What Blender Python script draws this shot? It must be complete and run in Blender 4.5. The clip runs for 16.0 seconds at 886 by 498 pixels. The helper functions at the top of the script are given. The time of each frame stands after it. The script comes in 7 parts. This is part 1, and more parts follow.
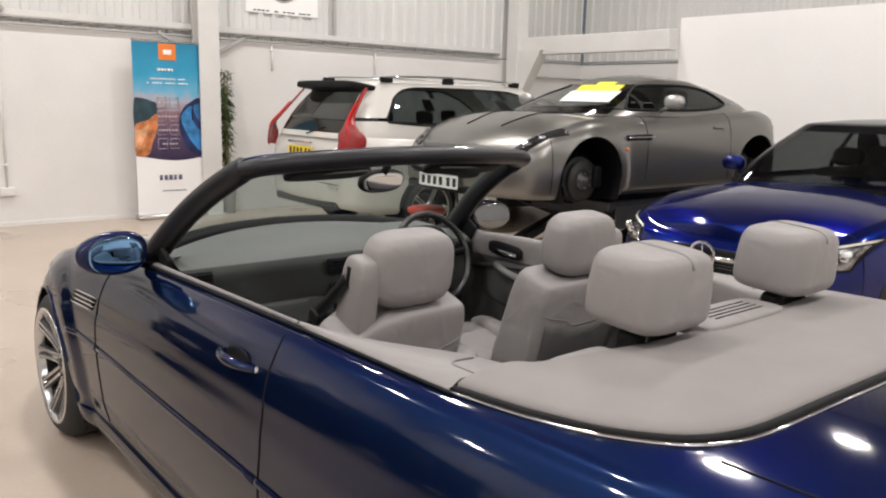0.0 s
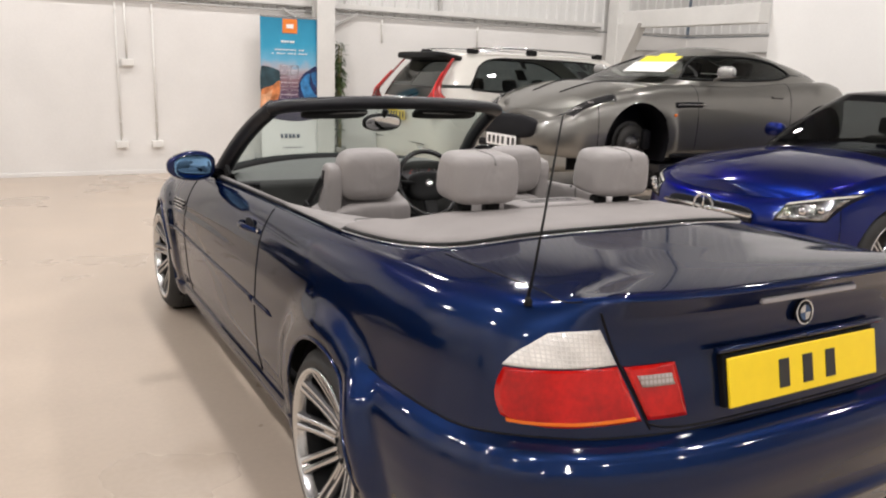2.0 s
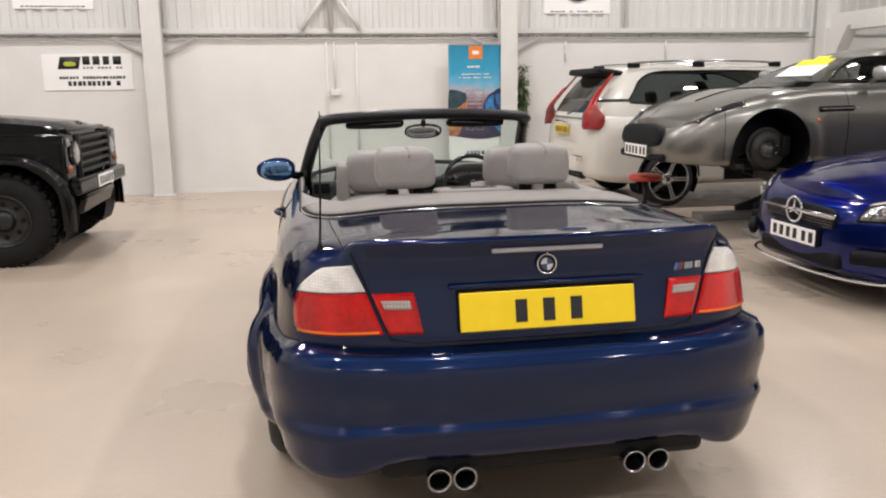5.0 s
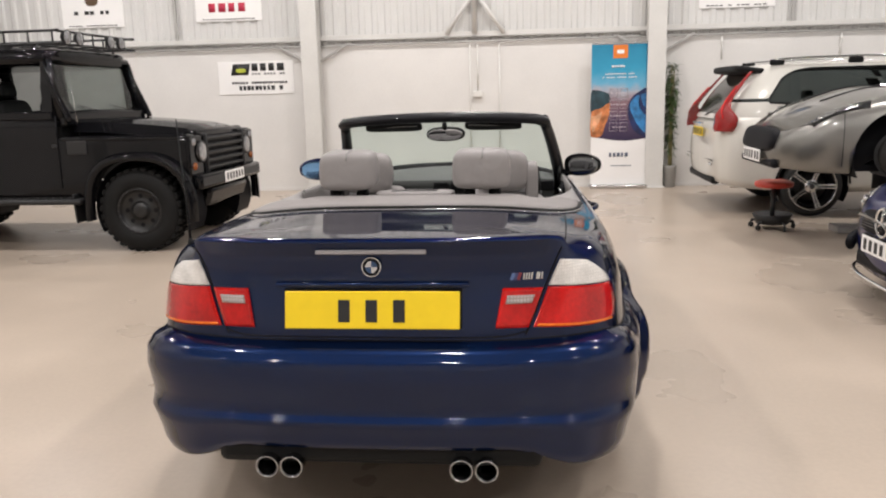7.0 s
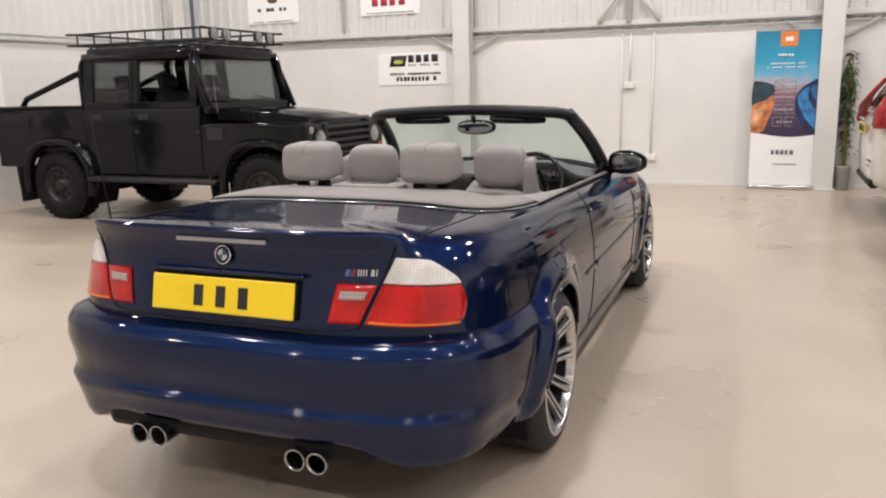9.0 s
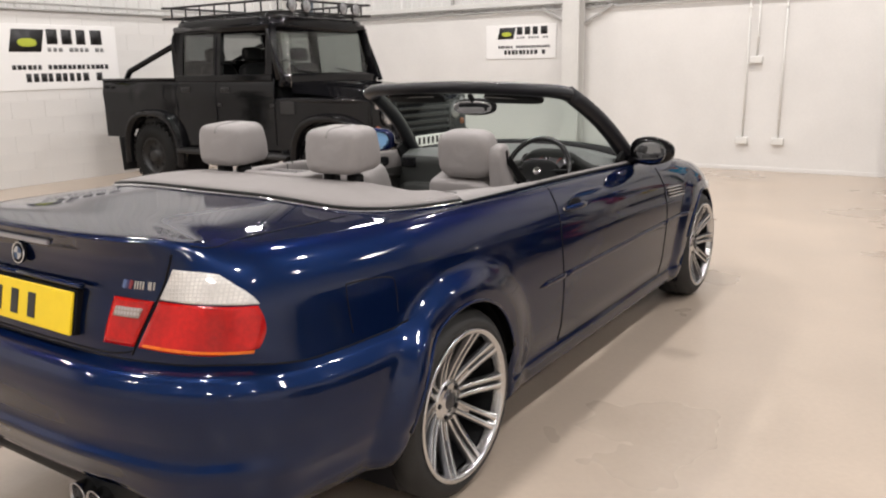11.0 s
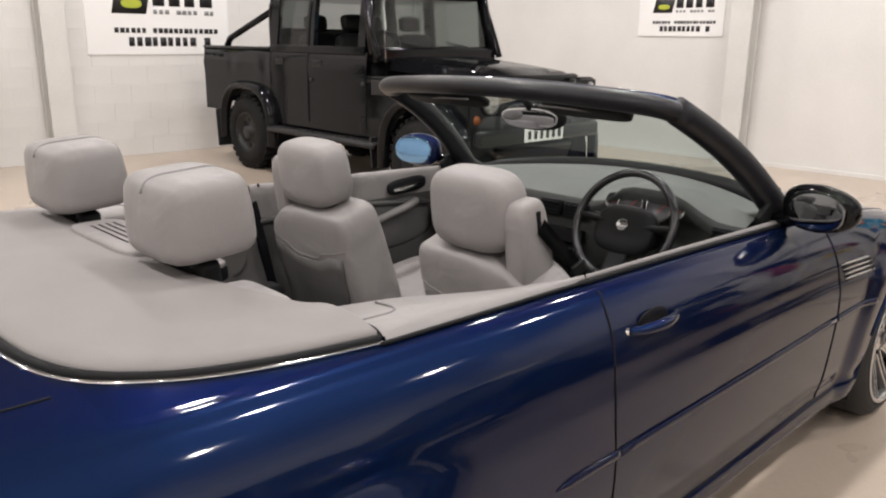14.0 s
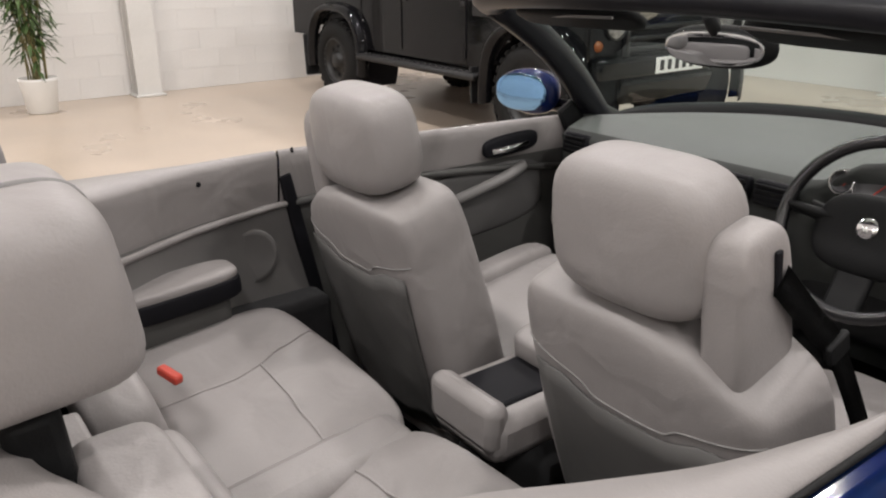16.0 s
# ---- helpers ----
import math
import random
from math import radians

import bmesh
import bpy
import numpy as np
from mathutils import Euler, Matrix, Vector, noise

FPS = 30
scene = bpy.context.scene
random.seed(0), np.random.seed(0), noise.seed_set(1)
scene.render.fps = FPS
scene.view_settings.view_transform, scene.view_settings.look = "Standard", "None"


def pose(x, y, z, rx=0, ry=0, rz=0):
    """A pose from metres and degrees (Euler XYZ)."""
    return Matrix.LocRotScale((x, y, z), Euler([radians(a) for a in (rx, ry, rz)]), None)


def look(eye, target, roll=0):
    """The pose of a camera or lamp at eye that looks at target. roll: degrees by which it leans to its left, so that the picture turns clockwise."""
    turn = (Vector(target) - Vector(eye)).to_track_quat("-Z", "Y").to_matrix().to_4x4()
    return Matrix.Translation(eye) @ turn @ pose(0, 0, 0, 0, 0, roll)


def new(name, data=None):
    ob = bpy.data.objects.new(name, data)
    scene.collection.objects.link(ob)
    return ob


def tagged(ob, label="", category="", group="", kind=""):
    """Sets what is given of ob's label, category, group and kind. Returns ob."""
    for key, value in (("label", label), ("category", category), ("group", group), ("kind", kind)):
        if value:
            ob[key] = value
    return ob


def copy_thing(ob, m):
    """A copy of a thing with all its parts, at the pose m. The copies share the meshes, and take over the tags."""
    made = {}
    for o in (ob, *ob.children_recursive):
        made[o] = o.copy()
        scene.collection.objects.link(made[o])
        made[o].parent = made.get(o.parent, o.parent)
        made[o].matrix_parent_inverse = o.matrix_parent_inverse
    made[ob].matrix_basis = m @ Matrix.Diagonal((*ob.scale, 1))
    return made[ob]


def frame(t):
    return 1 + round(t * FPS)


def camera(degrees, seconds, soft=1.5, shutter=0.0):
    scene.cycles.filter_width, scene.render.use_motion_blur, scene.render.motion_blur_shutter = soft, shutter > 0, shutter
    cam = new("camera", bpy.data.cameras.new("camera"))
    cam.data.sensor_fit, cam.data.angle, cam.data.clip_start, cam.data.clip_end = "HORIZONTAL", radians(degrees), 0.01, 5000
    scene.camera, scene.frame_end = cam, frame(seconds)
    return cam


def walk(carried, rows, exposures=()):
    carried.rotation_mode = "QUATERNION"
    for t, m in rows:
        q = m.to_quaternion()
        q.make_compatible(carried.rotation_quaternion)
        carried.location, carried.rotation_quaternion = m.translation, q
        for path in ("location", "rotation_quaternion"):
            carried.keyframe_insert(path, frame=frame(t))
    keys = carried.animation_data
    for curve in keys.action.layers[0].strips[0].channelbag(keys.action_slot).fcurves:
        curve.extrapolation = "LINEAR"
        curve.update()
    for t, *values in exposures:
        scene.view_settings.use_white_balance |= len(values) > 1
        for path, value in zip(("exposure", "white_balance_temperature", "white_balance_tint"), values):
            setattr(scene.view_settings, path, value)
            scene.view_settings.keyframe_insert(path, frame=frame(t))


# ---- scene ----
cam = camera(59.0, 16.0, 2.1)

PATH = [
    (0, (-1.642, 0.119, 1.503), (-0.388, 1.633, 1.132), 1.5),
    (0.5, (-1.608, -0.206, 1.508), (-0.461, 1.395, 1.16), 1.5),
    (1, (-1.663, -0.513, 1.473), (-0.552, 1.108, 1.103), 1.8),
    (1.5, (-1.685, -0.812, 1.478), (-0.618, 0.825, 1.05), 2.6),
    (2, (-1.651, -1.128, 1.473), (-0.693, 0.57, 1.029), 2.0),
    (2.5, (-1.691, -1.387, 1.453), (-0.771, 0.339, 1.036), 1.0),
    (3, (-1.665, -1.629, 1.46), (-0.819, 0.131, 1.028), 0.5),
    (3.5, (-1.482, -1.878, 1.445), (-0.765, -0.064, 1.004), -0.1),
    (3.7, (-1.383, -1.941, 1.452), (-0.739, -0.099, 1.013), -0.1),
    (5.8, (-0.249, -2.212, 1.438), (-0.11, -0.255, 1.051), -1.1),
    (6, (-0.138, -2.215, 1.436), (-0.067, -0.254, 1.048), -1.0),
    (6.5, (0.147, -2.23, 1.447), (0.078, -0.273, 1.037), -0.5),
    (7, (0.457, -2.276, 1.448), (0.256, -0.324, 1.06), -1.4),
    (7.5, (0.742, -2.243, 1.43), (0.417, -0.306, 1.051), -1.8),
    (8, (0.996, -2.177, 1.438), (0.539, -0.271, 1.043), -1.2),
    (8.5, (1.322, -2.171, 1.454), (0.728, -0.302, 1.059), -1.7),
    (8.7, (1.418, -2.109, 1.448), (0.771, -0.259, 1.051), -1.5),
    (10.8, (2.145, -1.211, 1.408), (1.071, 0.419, 0.973), -1.1),
    (11, (2.158, -1.093, 1.42), (1.078, 0.528, 0.966), -1.0),
    (11.5, (2.217, -0.82, 1.426), (1.098, 0.773, 0.968), -2.0),
    (12, (2.224, -0.564, 1.448), (0.955, 0.911, 0.985), -1.6),
    (12.5, (2.056, -0.296, 1.444), (0.774, 1.17, 0.987), -0.2),
    (13, (1.91, -0.075, 1.462), (0.626, 1.386, 1.0), 0.3),
    (13.5, (1.806, 0.165, 1.47), (0.478, 1.581, 0.989), 0.1),
    (14, (1.688, 0.383, 1.467), (0.314, 1.739, 0.945), 0.8),
    (14.5, (1.504, 0.619, 1.469), (0.128, 1.973, 0.947), 0.8),
    (15, (1.359, 0.796, 1.465), (-0.084, 2.067, 0.916), 0.5),
    (15.5, (1.224, 0.927, 1.44), (-0.299, 2.089, 0.865), 0.2),
    (16, (0.989, 1.012, 1.389), (-0.512, 2.134, 0.689), -0.3),
]
walk(cam, [(t, look(eye, target, roll)) for t, eye, target, roll in PATH], [(0, -0.14), (0.5, -0.22), (1, -0.28), (1.5, -0.12), (2.5, -0.1), (3, -0.14), (3.5, -0.22), (6, -0.16), (8.5, -0.17), (11, -0.06), (12, -0.06), (14, -0.01), (16, 0.04)])

# ---- light ----
world = bpy.data.worlds.new("world")
scene.world = world
world.use_nodes = True
world.node_tree.nodes["Background"].inputs[0].default_value = (0.75, 0.85, 1.0, 1)
world.node_tree.nodes["Background"].inputs[1].default_value = 0.15

CEILING = 6.2
for ly in (-5.2, -0.8, 3.6, 7.6):
    for lx in (-6.3, -3.2, 0.0, 3.3, 6.6):
        lamp = bpy.data.lights.new("high_bay_light", "AREA")
        lamp.shape, lamp.size, lamp.energy = "DISK", 0.30, 93.0
        lamp.color = (1.0, 0.952, 0.93)
        new("high_bay_light", lamp).matrix_world = pose(lx, ly, CEILING - 0.62)

# ---- materials ----


def mat(name, color, rough=0.5, metal=0.0, var=0.06, scale=6.0, bump=0.0, fine=60.0, coat=0.0, spec=0.5, rvar=0.0):
    """A surface with colour variation at two scales, a varied gloss and fine relief."""
    m = bpy.data.materials.new(name)
    m.use_nodes = True
    nt = m.node_tree
    b = nt.nodes["Principled BSDF"]
    b.inputs["Roughness"].default_value, b.inputs["Metallic"].default_value = rough, metal
    b.inputs["Coat Weight"].default_value, b.inputs["Coat Roughness"].default_value = coat, 0.03
    b.inputs["Specular IOR Level"].default_value = spec
    geo = nt.nodes.new("ShaderNodeTexCoord")
    big, small = nt.nodes.new("ShaderNodeTexNoise"), nt.nodes.new("ShaderNodeTexNoise")
    big.inputs["Scale"].default_value, small.inputs["Scale"].default_value = scale, fine
    big.inputs["Detail"].default_value, small.inputs["Detail"].default_value = 4, 3
    for n in (big, small):
        nt.links.new(geo.outputs["Object"], n.inputs["Vector"])
    mix = nt.nodes.new("ShaderNodeMix")
    mix.data_type = "RGBA"
    add = nt.nodes.new("ShaderNodeMath")
    add.operation = "MULTIPLY_ADD"
    nt.links.new(small.outputs["Fac"], add.inputs[0])
    add.inputs[1].default_value = 0.35
    nt.links.new(big.outputs["Fac"], add.inputs[2])
    ramp = nt.nodes.new("ShaderNodeMapRange")
    ramp.inputs["From Min"].default_value, ramp.inputs["From Max"].default_value = 0.45, 0.9
    nt.links.new(add.outputs[0], ramp.inputs["Value"])
    nt.links.new(ramp.outputs[0], mix.inputs["Factor"])
    mix.inputs["A"].default_value = (*[max(0, c * (1 - var)) for c in color], 1)
    mix.inputs["B"].default_value = (*[min(1, c * (1 + var)) for c in color], 1)
    nt.links.new(mix.outputs["Result"], b.inputs["Base Color"])
    if rvar:
        rr = nt.nodes.new("ShaderNodeMapRange")
        rr.inputs["To Min"].default_value, rr.inputs["To Max"].default_value = max(0.02, rough - rvar), rough + rvar
        nt.links.new(big.outputs["Fac"], rr.inputs["Value"])
        nt.links.new(rr.outputs[0], b.inputs["Roughness"])
    if bump:
        bp = nt.nodes.new("ShaderNodeBump")
        bp.inputs["Strength"].default_value, bp.inputs["Distance"].default_value = bump, 0.003
        nt.links.new(small.outputs["Fac"], bp.inputs["Height"])
        nt.links.new(bp.outputs[0], b.inputs["Normal"])
    return m


def paint(name, color, flake=0.35, rough=0.32, coat=1.0):
    """Metallic car paint: a flaked base under a clear coat."""
    m = mat(name, color, rough, flake, 0.10, 900.0, 0.0, 2000.0, coat, 0.0)
    m.node_tree.nodes["Principled BSDF"].inputs["Coat Roughness"].default_value = 0.06
    m.node_tree.nodes["Principled BSDF"].inputs["Coat IOR"].default_value = 1.40
    edge = max(color)
    m.node_tree.nodes["Principled BSDF"].inputs["Specular Tint"].default_value = (*[min(1.0, 0.12 + 0.6 * c / edge) * min(1.0, 0.12 + 3 * edge) for c in color], 1)
    return m


def glass(name, tint=(0.85, 0.92, 0.9), rough=0.0):
    m = bpy.data.materials.new(name)
    m.use_nodes = True
    nt = m.node_tree
    nt.nodes.remove(nt.nodes["Principled BSDF"])
    out = nt.nodes["Material Output"]
    tr, gl, mx, lw, pw, ma = (nt.nodes.new("ShaderNode" + k) for k in ("BsdfTransparent", "BsdfGlossy", "MixShader", "LayerWeight", "Math", "Math"))
    tr.inputs[0].default_value = (*tint, 1)
    gl.inputs["Roughness"].default_value = rough
    lw.inputs["Blend"].default_value = 0.5
    pw.operation, ma.operation = "POWER", "MULTIPLY_ADD"
    pw.inputs[1].default_value, ma.inputs[1].default_value, ma.inputs[2].default_value = 5.0, 0.9, 0.06
    nt.links.new(lw.outputs["Facing"], pw.inputs[0])
    nt.links.new(pw.outputs[0], ma.inputs[0])
    nt.links.new(ma.outputs[0], mx.inputs[0])
    nt.links.new(tr.outputs[0], mx.inputs[1])
    nt.links.new(gl.outputs[0], mx.inputs[2])
    nt.links.new(mx.outputs[0], out.inputs["Surface"])
    return m


def cell_lens(name, light, dark, size, rough, blot=0.12):
    """A lamp lens with rows of small cells showing through it."""
    m = mat(name, light, rough, 0, blot, 22.0, 0.0, 120, 0.6, 0.5)
    nt = m.node_tree
    b = nt.nodes["Principled BSDF"]
    base = b.inputs["Base Color"].links[0].from_socket
    sep, com, br, mx = (nt.nodes.new("ShaderNode" + k) for k in ("SeparateXYZ", "CombineXYZ", "TexBrick", "Mix"))
    nt.links.new(nt.nodes["Texture Coordinate"].outputs["Object"], sep.inputs[0])
    nt.links.new(sep.outputs["X"], com.inputs["X"])
    nt.links.new(sep.outputs["Z"], com.inputs["Y"])
    nt.links.new(com.outputs[0], br.inputs["Vector"])
    br.offset = 0.0
    br.inputs["Scale"].default_value = 1.0
    br.inputs["Brick Width"].default_value, br.inputs["Row Height"].default_value = size, size * 1.1
    br.inputs["Mortar Size"].default_value, br.inputs["Mortar Smooth"].default_value = size * 0.2, 0.8
    mx.data_type = "RGBA"
    nt.links.new(br.outputs["Fac"], mx.inputs["Factor"])
    nt.links.new(base, mx.inputs["A"])
    mx.inputs["B"].default_value = (*dark, 1)
    nt.links.new(mx.outputs["Result"], b.inputs["Base Color"])
    bp = nt.nodes.new("ShaderNodeBump")
    bp.inputs["Strength"].default_value, bp.inputs["Distance"].default_value = 0.5, 0.002
    nt.links.new(br.outputs["Fac"], bp.inputs["Height"])
    nt.links.new(bp.outputs[0], b.inputs["Normal"])
    return m


def floor_material():
    """Power-floated sealed concrete with patchy stains, scuffs and a faint sheen."""
    m = mat("sealed concrete", (0.468, 0.388, 0.315), 0.3, 0.0, 0.10, 0.9, 0.04, 40.0, 0.0, 0.5, 0.12)
    nt = m.node_tree
    b = nt.nodes["Principled BSDF"]
    base = b.inputs["Base Color"].links[0].from_socket
    geo = nt.nodes["Texture Coordinate"]
    stain = nt.nodes.new("ShaderNodeTexNoise")
    stain.inputs["Scale"].default_value, stain.inputs["Detail"].default_value, stain.inputs["Distortion"].default_value = 1.7, 3, 0.4
    nt.links.new(geo.outputs["Object"], stain.inputs["Vector"])
    ramp = nt.nodes.new("ShaderNodeMapRange")
    ramp.inputs["From Min"].default_value, ramp.inputs["From Max"].default_value = 0.42, 0.85
    ramp.inputs["To Max"].default_value = 0.32
    nt.links.new(stain.outputs["Fac"], ramp.inputs["Value"])
    mix = nt.nodes.new("ShaderNodeMix")
    mix.data_type = "RGBA"
    nt.links.new(ramp.outputs[0], mix.inputs["Factor"])
    nt.links.new(base, mix.inputs["A"])
    mix.inputs["B"].default_value = (0.37, 0.31, 0.255, 1)
    nt.links.new(mix.outputs["Result"], b.inputs["Base Color"])
    return m


FLOOR = floor_material()
WALL = mat("painted blockwork", (0.74, 0.725, 0.705), 0.6, 0, 0.05, 1.2, 0.25, 45)
CLAD = mat("grey white profiled sheet", (0.68, 0.675, 0.66), 0.45, 0, 0.05, 0.8, 0.0, 30)
ROOF = mat("dull grey roof sheet", (0.20, 0.20, 0.20), 0.6, 0, 0.08, 0.8, 0.0, 30)
STEEL = mat("painted steel column", (0.68, 0.67, 0.645), 0.45, 0, 0.06, 2.0, 0.05, 40)
WHITE = mat("white painted board", (0.87, 0.86, 0.84), 0.5, 0, 0.03, 1.0, 0.02, 30)
RAILM = mat("grey rail", (0.46, 0.45, 0.435), 0.45, 0.2, 0.08, 3.0)
PLASTIC_W = mat("white plastic", (0.75, 0.74, 0.71), 0.35, 0, 0.03)
BLUE = paint("dark blue metallic paint", (0.0060, 0.0165, 0.060), 0.85, 0.40)
GREY_P = paint("grey metallic paint", (0.20, 0.195, 0.182), 0.8, 0.32)
BLUE_P = paint("bright blue metallic paint", (0.005, 0.014, 0.125), 0.85, 0.30)
WHITE_P = paint("pearl white paint", (0.64, 0.62, 0.575), 0.1, 0.35)
BLACK_P = paint("gloss black paint", (0.005, 0.005, 0.006), 0.0, 0.35, 0.75)
LEATHER = mat("grey leather", (0.262, 0.245, 0.240), 0.48, 0, 0.05, 5.0, 0.16, 260)


def folded(m, scale, depth):
    """Soft folds under the fine grain of a surface."""
    nt = m.node_tree
    b = nt.nodes["Principled BSDF"]
    fine = b.inputs["Normal"].links[0].from_node
    n, bp = nt.nodes.new("ShaderNodeTexNoise"), nt.nodes.new("ShaderNodeBump")
    n.inputs["Scale"].default_value, n.inputs["Detail"].default_value, n.inputs["Distortion"].default_value = scale, 2.0, 0.8
    nt.links.new(nt.nodes["Texture Coordinate"].outputs["Object"], n.inputs["Vector"])
    nt.links.new(n.outputs["Fac"], bp.inputs["Height"])
    bp.inputs["Strength"].default_value, bp.inputs["Distance"].default_value = 0.55, depth
    nt.links.new(bp.outputs[0], fine.inputs["Normal"])
    return m


folded(LEATHER, 9.0, 0.012)
FABRIC = mat("grey roof cover cloth", (0.245, 0.227, 0.221), 0.75, 0, 0.05, 9.0, 0.3, 420)
TRIM_G = mat("grey moulded plastic", (0.20, 0.194, 0.19), 0.5, 0, 0.04, 5.0, 0.2, 300)
DARK = mat("dark soft plastic", (0.009, 0.0093, 0.0097), 0.55, 0, 0.1, 6.0, 0.2, 300, spec=0.16)
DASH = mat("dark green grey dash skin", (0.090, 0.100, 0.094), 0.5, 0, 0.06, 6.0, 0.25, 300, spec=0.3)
# the dash skin's hue again, darkened for the shade on its upright face
DASH_SHADE = mat("shaded green grey dash skin", (0.034, 0.037, 0.035), 0.5, 0, 0.1, 6.0, 0.25, 300, spec=0.3)
# grey lowered for the shade on the side panel under its crease
SIDE_G = mat("mid grey shaded side lining", (0.155, 0.150, 0.146), 0.55, 0, 0.08, 6.0, 0.25, 300, spec=0.35)
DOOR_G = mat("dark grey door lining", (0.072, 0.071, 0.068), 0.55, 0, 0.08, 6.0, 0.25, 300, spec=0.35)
CARPET = mat("black carpet", (0.015, 0.015, 0.016), 0.95, 0, 0.2, 30.0, 0.6, 500)
RUBBER = mat("tyre rubber", (0.018, 0.018, 0.018), 0.7, 0, 0.15, 12.0, 0.3, 120)
ALLOY = mat("polished alloy", (0.60, 0.60, 0.60), 0.22, 1.0, 0.05, 6.0, 0.0, 80, 0, 0.5, 0.06)
ALLOY_D = mat("dark grey alloy", (0.09, 0.09, 0.095), 0.35, 0.8, 0.08)
CHROME = mat("chrome", (0.75, 0.76, 0.77), 0.08, 1.0, 0.03)
DISC = mat("brake disc iron", (0.05, 0.048, 0.046), 0.55, 0.6, 0.1, 12.0)
SEAM = mat("black shut line", (0.006, 0.006, 0.008), 0.6, 0, 0.1, spec=0.15)
GLASS = glass("clear windscreen glass", (0.80, 0.90, 0.87))
RED_L = mat("red lamp lens", (0.62, 0.010, 0.008), 0.3, 0, 0.3, 26.0, 0.25, 120, 0.5, 0.2)
WHITE_L = mat("clear lamp lens", (0.62, 0.60, 0.56), 0.15, 0, 0.1, 40.0, 0.2, 160, 0.8)
AMBER_L = mat("amber lamp lens", (0.75, 0.16, 0.01), 0.2, 0, 0.1, 30.0)
YELLOW = mat("yellow reflective plate", (0.86, 0.62, 0.01), 0.4, 0, 0.03, 20.0)
INK = mat("black printed ink", (0.012, 0.012, 0.013), 0.5, 0, 0.05)
SIGN_W = mat("white sign board", (0.90, 0.89, 0.88), 0.45, 0, 0.02, 2.0)
MIRROR_B = mat("blue tinted mirror glass", (0.22, 0.42, 0.70), 0.03, 1.0, 0.02)
MIRROR = mat("mirror glass", (0.62, 0.64, 0.65), 0.02, 1.0, 0.01)
RED = mat("red vinyl", (0.50, 0.05, 0.03), 0.4, 0, 0.06)

# ---- mesh helpers ----


def obj(name, bm, material, parent=None, label="", smooth=True):
    me = bpy.data.meshes.new(name)
    bm.to_mesh(me)
    bm.free()
    for p in me.polygons:
        p.use_smooth = smooth
    for m in material if isinstance(material, (list, tuple)) else (material,):
        me.materials.append(m)
    ob = new(name, me)
    if parent is not None:
        ob.parent = parent
    if label:
        ob["label"] = label
    return ob


def part(name, bm, material, parent, label="", smooth=True):
    return obj(name, bm, material, parent, label, smooth)


def empty(name, m=None):
    e = new(name)
    e.empty_display_size = 0.1
    if m is not None:
        e.matrix_world = m
    return e


def rbox(sx, sy, sz, r=0.01, m=None, seg=2, bm=None):
    """A box with rounded edges, centred on m."""
    b = bmesh.new()
    bmesh.ops.create_cube(b, size=1, matrix=Matrix.Diagonal((sx, sy, sz, 1)))
    r = min(r, 0.49 * min(sx, sy, sz))
    if r > 0:
        bmesh.ops.bevel(b, geom=b.edges[:], offset=r, segments=seg, profile=0.5, affect="EDGES")
    # the flat sides keep their own shading
    b.normal_update()
    for f in b.faces:
        if max(abs(c) for c in f.normal) > 0.999:
            for e in f.edges:
                e.smooth = False
    if m is not None:
        b.transform(m)
    return join(bm, b)


def join(bm, b):
    if bm is None:
        return b
    me = bpy.data.meshes.new("tmp")
    b.to_mesh(me)
    b.free()
    bm.from_mesh(me)
    bpy.data.meshes.remove(me)
    return bm


def box(x0, x1, y0, y1, z0, z1, r=0.0, bm=None, seg=2):
    return rbox(x1 - x0, y1 - y0, z1 - z0, r, pose((x0 + x1) / 2, (y0 + y1) / 2, (z0 + z1) / 2), seg, bm)


def grid(P, closed_u=False, closed_v=False, bm=None, flip=False, keep=None):
    """A surface through an array of points [u][v]."""
    b = bmesh.new() if bm is None else bm
    V = [[b.verts.new(p) for p in row] for row in P]
    nu, nv = len(V), len(V[0])
    for i in range(nu if closed_u else nu - 1):
        for j in range(nv if closed_v else nv - 1):
            if keep is not None and not keep(i, j):
                continue
            q = [V[i][j], V[(i + 1) % nu][j], V[(i + 1) % nu][(j + 1) % nv], V[i][(j + 1) % nv]]
            if flip:
                q.reverse()
            try:
                b.faces.new(q)
            except ValueError:
                pass
    return b


def tidy(b, dist=0.0004):
    bmesh.ops.remove_doubles(b, verts=b.verts[:], dist=dist)
    loose = [v for v in b.verts if not v.link_faces]
    bmesh.ops.delete(b, geom=loose, context="VERTS")
    return b


def mirrored(b):
    """Adds the other half at -x."""
    me = bpy.data.meshes.new("tmp")
    b.to_mesh(me)
    c = bmesh.new()
    c.from_mesh(me)
    bpy.data.meshes.remove(me)
    c.transform(Matrix.Diagonal((-1, 1, 1, 1)))
    bmesh.ops.reverse_faces(c, faces=c.faces[:])
    return join(b, c)


def lathe(profile, n=32, axis="Z", m=None, bm=None):
    """Turns (radius, height) round an axis."""
    P = []
    for i in range(n):
        a = 2 * math.pi * i / n
        row = []
        for r, h in profile:
            c, s = r * math.cos(a), r * math.sin(a)
            row.append((c, s, h) if axis == "Z" else (h, c, s) if axis == "X" else (s, h, c))
        P.append(row)
    b = tidy(grid(P, closed_u=True))
    bmesh.ops.recalc_face_normals(b, faces=b.faces[:])
    if m is not None:
        b.transform(m)
    return join(bm, b)


